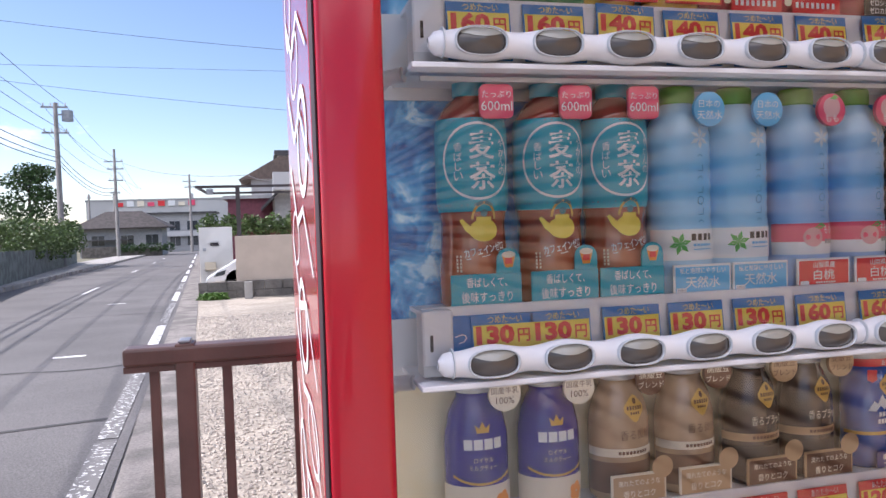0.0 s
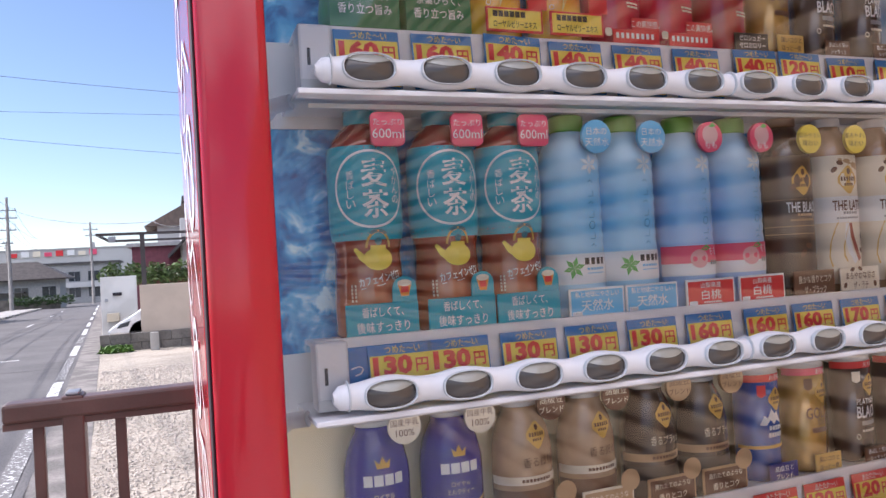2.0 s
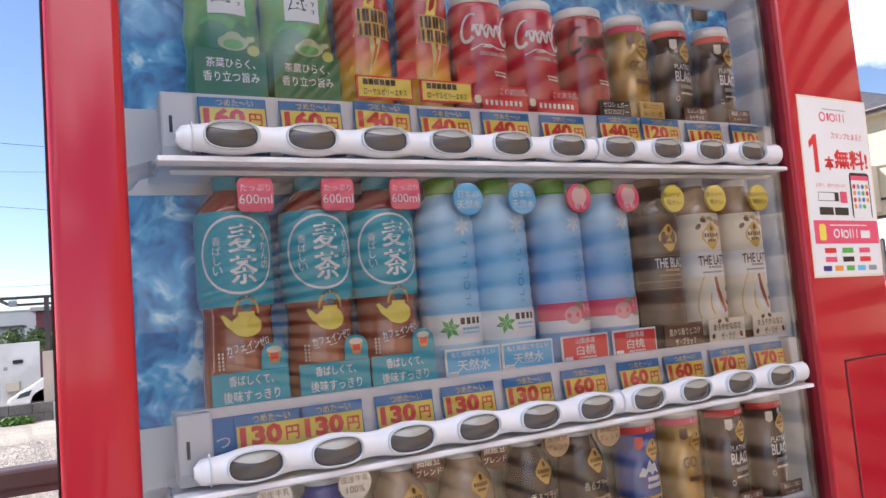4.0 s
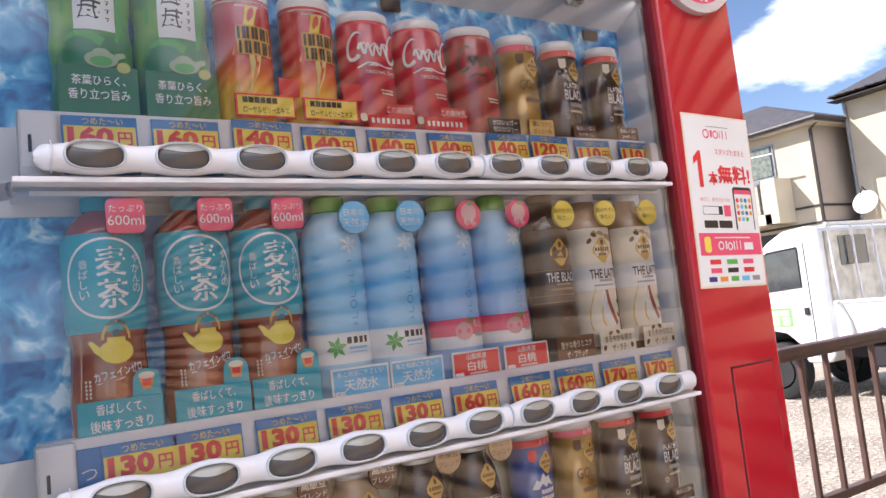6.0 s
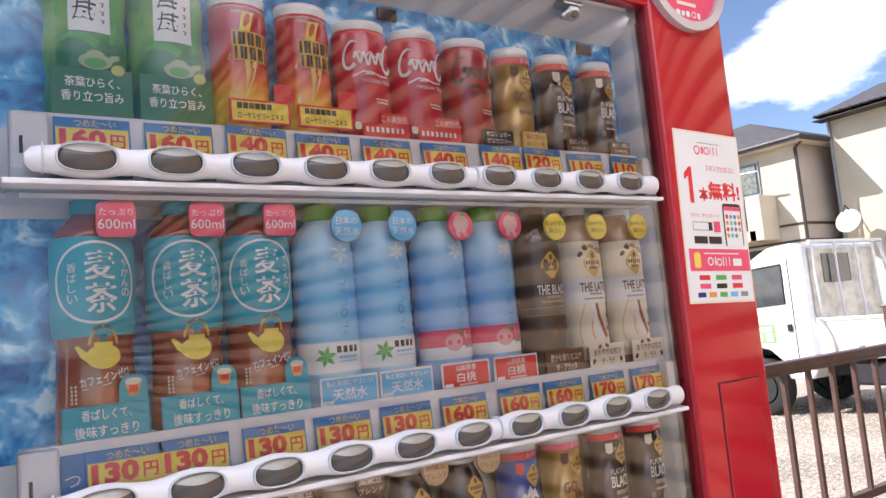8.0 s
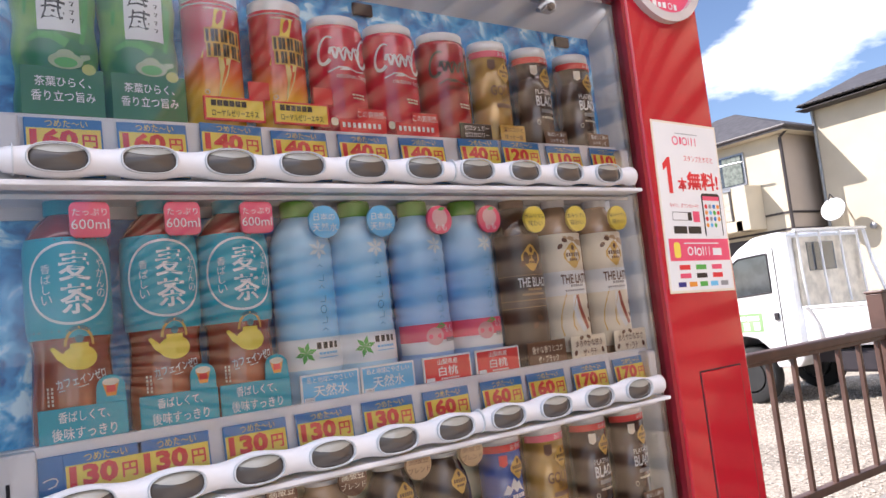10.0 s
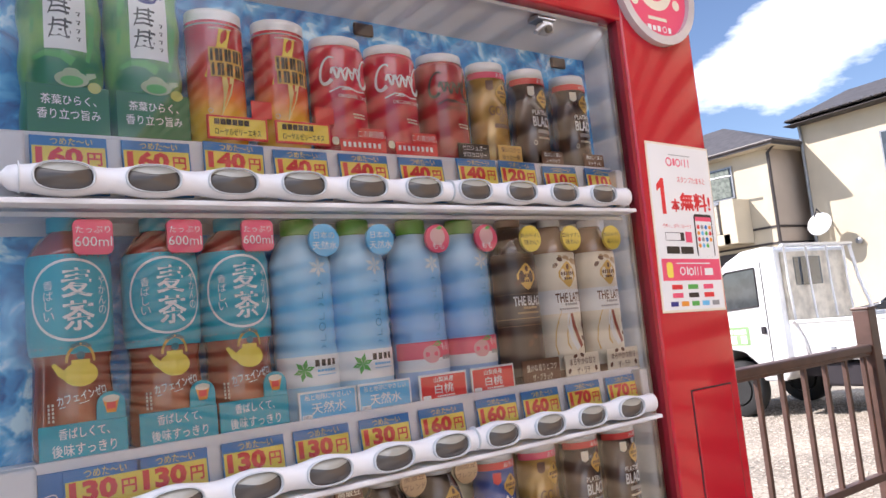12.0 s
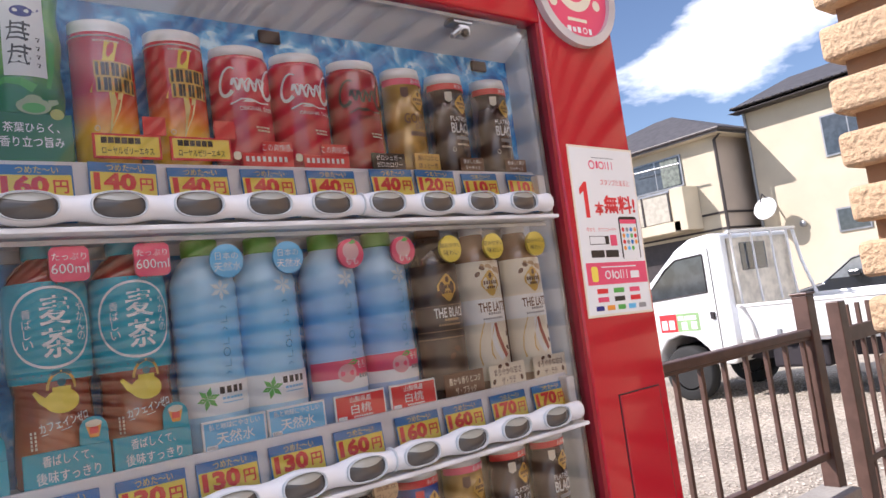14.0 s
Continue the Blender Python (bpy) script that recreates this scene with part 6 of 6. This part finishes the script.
car = thing("dark_car", "black car with sloping bonnet parked beside a house", "car")
cp = [(8.0, 0.10), (8.02, 0.55), (7.72, 0.80), (7.12, 0.92), (6.45, 1.40), (6.1, 1.48), (5.2, 1.46), (4.6, 1.30), (4.0, 1.0), (3.9, 0.5), (3.95, 0.10)]
cbody = part("body", hull(cp, 16.0, 17.7, 0.05), M_CARBLACK, car)
raw("side_window", [(15.996, y, z) for y, z in ((6.95, 0.98), (6.42, 1.34), (6.1, 1.41), (5.3, 1.39), (4.75, 1.24), (4.6, 0.98))], [(0, 1, 2, 3, 4, 5)], surf("bright_window_glass", (0.22, 0.24, 0.25), 0.05, coat=1.0), cbody, "side window")
raw("window_trim", *tube([(15.99, 7.05, 0.95), (15.99, 6.42, 1.38), (15.99, 6.1, 1.445), (15.99, 5.2, 1.43)], 0.012, 6), M_STEEL, cbody)
part("mirror", box(15.80, 6.22, 0.98, 15.99, 6.48, 1.13, 0.04), M_CARBLACK, cbody, "black wing mirror")
wheel(car, 16.1, 7.2, gz(7) + 0.31, 0.31, 0.2)
wheel(car, 16.1, 4.7, gz(5) + 0.31, 0.31, 0.2)
part("floor", box(16.1, 4.0, -0.08, 17.6, 7.9, 0.2), M_GAP, car)

wcar = thing("white_car", "white compact car behind the garden wall", "car")
wp = [(-2.28, 0.0), (-2.26, 0.10), (-2.05, 0.24), (-1.75, 0.40), (-1.45, 0.62), (-1.0, 0.86), (0.2, 0.86), (0.9, 0.6), (0.95, 0.0)]
bm = hull([(-a, b) for a, b in wp], 0, 1.6, 0.04)
bmesh.ops.transform(bm, matrix=Matrix(((0, -1, 0, 0), (1, 0, 0, 17.1), (0, 0, 1, -0.0), (0, 0, 0, 1))), verts=bm.verts)
wb = part("body", bm, M_CARWHITE, wcar)
raw("headlight", [(-2.10, 17.095, 0.12), (-1.86, 17.095, 0.16), (-1.80, 17.095, 0.28), (-2.02, 17.095, 0.22)], [(0, 1, 2, 3)], M_WINDK, wb, "dark headlight")
raw("side_window", [(-1.55, 17.095, 0.50), (-1.2, 17.095, 0.50), (-1.0, 17.095, 0.78), (-1.2, 17.095, 0.74)], [(0, 1, 2, 3)], M_WINDK, wb)
v, f = lathe([(0.30, -0.1), (0.30, 0.1)], 24)
raw("wheel", [(-1.55 + a, 17.2 + c, -0.02 + b) for a, b, c in v], f, M_TYRE, wb, "black tyre")


# ---- houses and far buildings ----
def window(parent, face, u0, u1, z0, z1, at, mullion=True):
    """A framed window on a wall that faces -x ('x') or -y ('y'), at that plane."""
    def bx(a0, a1, d0, d1, b0, b1):
        return box(at + d0, a0, b0, at + d1, a1, b1) if face == "x" else box(a0, at + d0, b0, a1, at + d1, b1)
    w = part("window", bx(u0, u1, -0.05, 0.02, z0, z1), M_STEEL, parent, "aluminium window frame")
    mid = (u0 + u1) / 2
    spans = ((u0 + 0.05, mid - 0.02), (mid + 0.02, u1 - 0.05)) if mullion else ((u0 + 0.05, u1 - 0.05),)
    for a, b in spans:
        part("pane", bx(a, b, -0.058, -0.048, z0 + 0.05, z1 - 0.05), M_WINDK, w, "dark window pane")
    return w


def hip_roof(name, x0, y0, x1, y1, z, h, parent, over=0.5, material=None, ridge_x=None):
    x0, y0, x1, y1 = x0 - over, y0 - over, x1 + over, y1 + over
    inset = min(x1 - x0, y1 - y0) / 2
    if x1 - x0 > y1 - y0:
        r = [(x0 + inset, (y0 + y1) / 2), (x1 - inset, (y0 + y1) / 2)]
    else:
        r = [((x0 + x1) / 2, y0 + inset), ((x0 + x1) / 2, y1 - inset)]
    v = [(x0, y0, z), (x1, y0, z), (x1, y1, z), (x0, y1, z), (*r[0], z + h), (*r[1], z + h)]
    v += [(a, b, z - 0.14) for a, b, _ in v[:4]]
    f = [(0, 1, 4), (1, 2, 5, 4), (2, 3, 5), (3, 0, 4, 5)] if x1 - x0 <= y1 - y0 else [(0, 1, 5, 4), (1, 2, 5), (2, 3, 4, 5), (3, 0, 4)]
    f += [(0, 6, 7, 1), (1, 7, 8, 2), (2, 8, 9, 3), (3, 9, 6, 0), (9, 8, 7, 6)]
    return raw(name, v, f, material or M_ROOF, parent, "dark slate roof")


ha = thing("house", "two-storey beige house with grey hipped roof and balcony", "house")
part("wall", box(20.7, 11.93, -0.4, 28.5, 20.5, 5.95), M_CREAM, ha, "cream siding wall")
# thin skin in a darker tone, paints the shade of the side away from sun
part("wall", box(20.72, 11.918, -0.4, 28.4, 11.93, 5.9), M_TAUPE_SHADE, ha, "siding wall, its shade put into a taupe tone")
hip_roof("roof", 20.7, 11.93, 28.5, 20.5, 6.05, 1.9, ha, 0.45)
part("soffit", box(20.3, 11.5, 5.90, 28.9, 20.9, 5.93), M_CREAM, ha)
raw("gutter", *tube([(20.24, 20.9, 6.02), (20.24, 11.45, 6.02), (28.9, 11.45, 6.02)], 0.06, 8), M_DKTRIM, ha)
raw("drain_pipe", *tube([(20.66, 11.6, 5.96), (20.66, 11.88, 5.75), (20.66, 11.88, -0.2)], 0.055, 8), M_DKTRIM, ha, "dark drain pipe")
for z in (3.42, 2.90):
    part("trim_band", box(20.67, 11.89, z - 0.05, 20.70, 20.5, z + 0.02), M_DKTRIM, ha)
    part("trim_band", box(20.70, 11.89, z - 0.05, 28.4, 11.918, z + 0.02), M_DKTRIM, ha)
wa = window(ha, "x", 13.2, 15.3, 4.55, 5.62, 20.7)
part("curtain", box(20.62, 13.3, 4.62, 20.635, 14.0, 5.54), surf("grey_green_curtain", (0.22, 0.25, 0.22), 0.9, var=0.2, scale=8), wa, "pale curtain")
raw("laundry_pole", *tube([(19.95, 15.4, 5.28), (19.95, 12.8, 5.18)], 0.03, 8), M_STEEL, ha, "steel laundry pole")
bal = part("balcony", box(19.8, 13.0, 3.0, 20.69, 17.0, 3.35, 0.02), M_CREAM, ha, "cream balcony")
part("balcony_wall", box(19.8, 12.75, 3.0, 20.69, 13.25, 4.42, 0.02), M_CREAM, bal)
part("balcony_panel", box(19.82, 13.3, 3.38, 19.86, 17.0, 4.30), surf("frosted_panel", (0.50, 0.46, 0.38), 0.4), bal, "frosted balcony panel")
for y in (13.3, 14.35, 15.4):
    part("balcony_post", box(19.79, y, 3.35, 19.84, y + 0.06, 4.40), M_DKTRIM, bal)
part("balcony_rail", box(19.78, 13.25, 4.32, 19.86, 17.0, 4.40), M_STEEL, bal)
# no opening is cut: the recess and its shade are a flat dark panel
part("recess_shade", box(20.68, 13.2, 0.0, 20.7, 17.0, 2.75), M_DKTRIM, ha, "flat dark panel painted as the shade in a recess")

hb = thing("house", "tall cream rendered house with shallow dark eaves", "house")
part("wall", box(22.0, -6.0, -0.4, 30.0, 11.5, 6.66), M_CREAM, hb, "cream rendered wall")
rf = raw("roof", [(21.45, 11.68, 6.70), (21.45, -6.4, 6.70), (26, -6.4, 8.3), (26, 11.68, 8.3), (30.5, 11.68, 6.70), (30.5, -6.4, 6.70)], [(0, 1, 2, 3), (3, 2, 5, 4), (0, 3, 4), (1, 5, 2)], M_ROOF, hb, "dark tiled roof")
part("eave", box(21.42, -6.4, 6.58, 22.0, 11.68, 6.56), M_DKTRIM, hb, "dark eave board")
for i in range(40):
    part("eave_tile", box(21.36, 11.33 - i * 0.30, 6.675, 21.60, 11.58 - i * 0.30, 6.74, 0.02, 1), M_ROOF, hb)
raw("drain_pipe", *tube([(21.92, 11.44, 6.58), (21.95, 11.44, 6.2), (21.95, 11.44, -0.2)], 0.05, 8), M_STEEL, hb, "pale drain pipe")
window(hb, "x", 7.6, 9.13, 4.5, 5.76, 22.0)
window(hb, "x", 8.2, 9.13, 2.2, 2.92, 22.0, False)
raw("vent", *lathe([(0.02, 0), (0.10, 0.02), (0.10, 0.10), (0.0, 0.14)], 16), M_STEEL, hb).matrix_basis = Matrix.Translation((21.98, 10.14, 2.65)) @ Matrix.Rotation(-math.pi / 2, 4, "Y")
dish = thing("satellite_dish", "white satellite dish on a wall bracket", "satellite dish", m=Matrix.Translation((21.35, 10.91, 3.26)) @ Matrix.Rotation(radians(-70), 4, "Y"))
raw("reflector", *lathe([(0.0, 0.0), (0.16, 0.015), (0.28, 0.05), (0.37, 0.09), (0.37, 0.10), (0.28, 0.065), (0.0, 0.02)], 32), M_CARWHITE, dish, smooth=True)
raw("arm", *tube([(0.36, 0, 0.06), (0.42, 0, 0.30), (0.10, 0, 0.38)], 0.018, 8), M_GAP, dish)
raw("bracket", *tube([(0.0, 0, -0.02), (0.1, 0, -0.35), (0.35, 0, -0.55)], 0.03, 8), M_STEEL, dish)

# left of the street
h1 = thing("bungalow", "low grey house with wide dark tiled roof", "house")
g1 = gz(80)
part("wall", box(-19.3, 80.2, g1, -11.4, 84.6, 1.5), M_GREYWALL, h1)
hip_roof("roof", -19.3, 80.2, -11.4, 84.6, 1.55, 1.75, h1, 0.8, surf("brown_tile_roof", (0.060, 0.050, 0.048), 0.8, var=0.2, scale=3, bump=0.4, bscale=9))
for u in (-18.2, -15.4, -13.0):
    window(h1, "y", u, u + 1.3, -0.3, 0.8, 80.2)
part("porch_wall", box(-18.9, 79.0, g1, -15.5, 79.2, -0.35), M_BLOCK, h1)
part("porch_roof", box(-18.6, 79.0, 0.25, -14.4, 80.2, 0.35), M_ROOF, h1)
part("garden_wall", box(-15.3, 78.5, g1, -11.2, 78.7, -0.55), M_BLOCK, h1, "dark garden wall")
leaves("garden_shrub", [((-15 + i * 0.9, 78.2, -0.55), (0.6, 0.5, 0.5)) for i in range(6)], 900, 0.12, M_LEAF, h1, 31)
hm = thing("apartment_building", "low grey flat-roofed building behind the bungalow", "building")
part("wall", box(-17.6, 110, -2.2, -8.0, 118, 3.4), M_GREYWALL, hm)
part("roof_slab", box(-17.9, 109.6, 3.4, -7.7, 118.3, 3.65), M_ROOF, hm)
for u in (-16.6, -14.2, -11.8, -9.6):
    window(hm, "y", u, u + 1.5, 1.0, 2.4, 110)
    window(hm, "y", u, u + 1.5, -1.2, 0.2, 110)
part("balcony", box(-17.0, 109.2, 0.2, -8.4, 110, 0.9), M_PALEWALL, hm)
fac = thing("factory", "long pale factory with red sign bars on the roof edge", "building")
part("wall", box(-36, 160, -2.5, -4.0, 190, 7.2), M_PALEWALL, fac)
part("parapet", box(-36.1, 159.9, 7.2, -4.0, 160.4, 7.6), M_GREYWALL, fac)
for i in range(8):
    part("sign_bar", box(-30.2 + i * 2.0, 159.7, 6.1, -28.9 + i * 2.0, 159.9, 7.2 if i % 3 else 6.9), (I_RED, I_PINK, I_CREAM, I_WHITE)[(i * 3) % 4], fac, "plain sign bar")
for i in range(3):
    window(fac, "y", -22.5 + i * 3.2, -21.0 + i * 3.2, 3.6, 4.8, 160)
part("rooftop_box", box(-16.5, 165, 7.2, -15.8, 167, 8.8), M_GREYWALL, fac)
mar = thing("maroon_house", "house with maroon wall panel", "house")
part("wall", box(-2.5, 34.0, -0.7, 3.0, 40.0, 2.55), M_MAROON, mar)
part("roof_slab", box(-2.7, 33.8, 2.55, 3.2, 40.2, 2.70), M_GREYWALL, mar)
gh = thing("grey_house", "grey two-storey house with steep dark roof", "house")
part("wall", box(-0.5, 27.0, -0.6, 8.0, 34.0, 3.1), M_GREYWALL, gh)
raw("roof", [(-1.0, 26.6, 1.95), (8.4, 26.6, 1.95), (8.4, 34.4, 1.95), (-1.0, 34.4, 1.95), (2.0, 26.6, 4.9), (2.0, 34.4, 4.9), (-1.0, 26.6, 1.83), (2.0, 26.6, 4.75), (8.4, 26.6, 1.83)], [(0, 4, 5, 3), (4, 1, 2, 5), (0, 6, 7, 4), (4, 7, 8, 1)], M_ROOF, gh, "steep dark roof")
part("gable", box(0.1, 26.95, 2.0, 2.4, 27.0, 3.6), M_GREYWALL, gh)
window(gh, "y", 0.0, 0.7, 0.6, 1.6, 27.0)
part("balcony", box(-0.55, 26.2, 2.55, 1.2, 27.0, 3.2, 0.02), M_PALEWALL, gh, "pale balcony")
fh = thing("far_house", "pale house with brown roof up the street", "house")
part("wall", box(-1.6, 45.0, -0.9, 6, 52.0, 4.2), M_PALEWALL, fh)
raw("roof", [(-2.3, 44.6, 4.1), (6.5, 44.6, 4.1), (6.5, 52.4, 4.1), (-2.3, 52.4, 4.1), (0.2, 44.6, 5.5), (0.2, 52.4, 5.5)], [(0, 4, 5, 3), (4, 1, 2, 5), (0, 1, 4), (3, 5, 2)], surf("brown_roof", (0.16, 0.12, 0.10), 0.8), fh)
window(fh, "y", -0.8, 0.4, 2.0, 3.2, 45.0)
fh2 = thing("far_house", "tall grey house with flat roof edge up the street", "house")
part("wall", box(0.2, 55.0, -1.0, 8, 63.0, 6.5), M_GREYWALL, fh2)
part("roof_slab", box(0.0, 54.7, 6.5, 8.3, 63.3, 6.85), M_ROOF, fh2)


# ---- poles and wires ----
def utility_pole(label, x, y, top, arms, transformer=False):
    g = gz(y)
    u = thing("utility_pole", label, "utility pole", "utility poles", m=pose(x, y, g))
    h = top - g
    raw("shaft", *tube([(0, 0, -0.2), (0, 0, h)], [0.19, 0.11], 14), M_POLE, u, smooth=True)
    for dz, l, r in arms:
        a = part("cross_arm", box(-l, -0.06, h - dz - 0.05, r, 0.06, h - dz + 0.05), M_STEEL, u)
        for k in range(4):
            xx = -l + 0.12 + (l + r - 0.24) * k / 3
            raw("insulator", *tube([(xx, 0, h - dz + 0.05), (xx, 0, h - dz + 0.24)], [0.05, 0.035], 8), M_GREYPL, a)
    if transformer:
        raw("transformer", *tube([(0.62, 0, h - 1.05), (0.62, 0, h - 0.45)], 0.30, 16), M_STEEL, u, "grey transformer drum")
        part("bracket", box(0, -0.05, h - 0.72, 0.62, 0.05, h - 0.62), M_STEEL, u)
    return u


utility_pole("grey concrete utility pole with transformer", -12.2, 45.0, 8.65, ((0.25, 0.75, 0.65), (1.70, 0.75, 0.65)), True)
utility_pole("grey concrete utility pole with three cross arms", -14.7, 75.0, 9.1, ((1.2, 0.95, 0.75), (1.9, 0.7, 0.8), (3.0, 0.6, 0.7), (4.2, 0.5, 0.4)))
utility_pole("distant slim utility pole", -9.8, 95.0, 8.0, ((0.9, 0.8, 0.8), (1.6, 0.6, 0.6)))
utility_pole("distant slim utility pole", -22.5, 100.0, 6.0, ((0.5, 0.3, 0.3),))
utility_pole("distant slim utility pole", -19.5, 100.0, 6.0, ((0.5, 0.3, 0.3),))


def wire(points, sag, r=0.012, label="thin black overhead cable"):
    w = thing("overhead_cable", label, "cable", "overhead cables")
    for (ax, ay, az), (bx, by, bz) in zip(points, points[1:]):
        pts = [(ax + (bx - ax) * k / 16, ay + (by - ay) * k / 16, az + (bz - az) * k / 16 - sag * 4 * (k / 16) * (1 - k / 16)) for k in range(17)]
        raw("span", *tube(pts, r, 5), M_WIRE, w)


wire([(-14.0, 20.0, 7.5), (4.0, 20.0, 5.9)], 0.25, 0.006)
wire([(-18.0, 30.0, 8.1), (6.0, 30.0, 5.6)], 0.3, 0.008)
wire([(-16, 26, 6.9), (6, 26, 6.75)], 0.05, 0.006)
wire([(-14.0, 75.0, 7.8), (-1.7, 40.0, 4.05), (1.0, 32.0, 4.0)], 0.5, 0.016)
for dz, dx in ((0.0, 0.6), (0.0, -0.6), (-1.45, 0.5), (-1.45, -0.5)):
    wire([(-9.0 + dx * 0.8, 4.0, 9.4 + dz), (-12.2 + dx, 45.0, 8.45 + dz), (-14.7 + dx, 75.0, 8.0 + dz * 0.8), (-17.6, 110.0, 7.0 + dz)], 0.55, 0.013)
for dz in (0.0, -0.35, -0.6):
    wire([(-9.4, 4.0, 7.3 + dz), (-12.25, 45.0, 5.9 + dz), (-14.75, 75.0, 5.4 + dz)], 0.8, 0.022)

# ---- loose gravel ----
stones = thing("gravel", "loose pale crushed stones on the lot", "gravel", kind="stuff")
r = random.Random(8)
M_STONE = surf("crushed_stone", (0.60, 0.53, 0.45), 0.9, var=0.3, scale=25, col2=(0.44, 0.38, 0.32))
verts, faces = [], []
OCT = [(1, 0, 0), (-1, 0, 0), (0, 1, 0), (0, -1, 0), (0, 0, 1), (0, 0, -0.5)]
OF = [(0, 2, 4), (2, 1, 4), (1, 3, 4), (3, 0, 4), (2, 0, 5), (1, 2, 5), (3, 1, 5), (0, 3, 5)]
for i in range(42000):
    if i % 2:
        y = 1.1 + 11.0 * r.random() ** 1.6
        x = -1.05 - 0.08 * y + r.random() * (1.3 + 0.12 * y)
    else:
        y = 1.05 + 4.6 * r.random()
        x = 1.2 + r.random() ** 1.2 * 7.5
    s = r.uniform(0.005, 0.0125) * (1 + 0.05 * y)
    a = r.random() * math.tau
    k = len(verts)
    sx, sy, sz = s * r.uniform(0.7, 1.3), s * r.uniform(0.6, 1.1), s * r.uniform(0.5, 0.9)
    for px, py, pz in OCT:
        px, py = px * sx + r.uniform(-0.2, 0.2) * s, py * sy + r.uniform(-0.2, 0.2) * s
        verts.append((x + px * math.cos(a) - py * math.sin(a), y + px * math.sin(a) + py * math.cos(a), gz(y) + 0.008 + sz * 0.3 + pz * sz))
    faces += [tuple(q + k for q in f) for f in OF]
raw("stone_bed", verts, faces, M_STONE, stones)
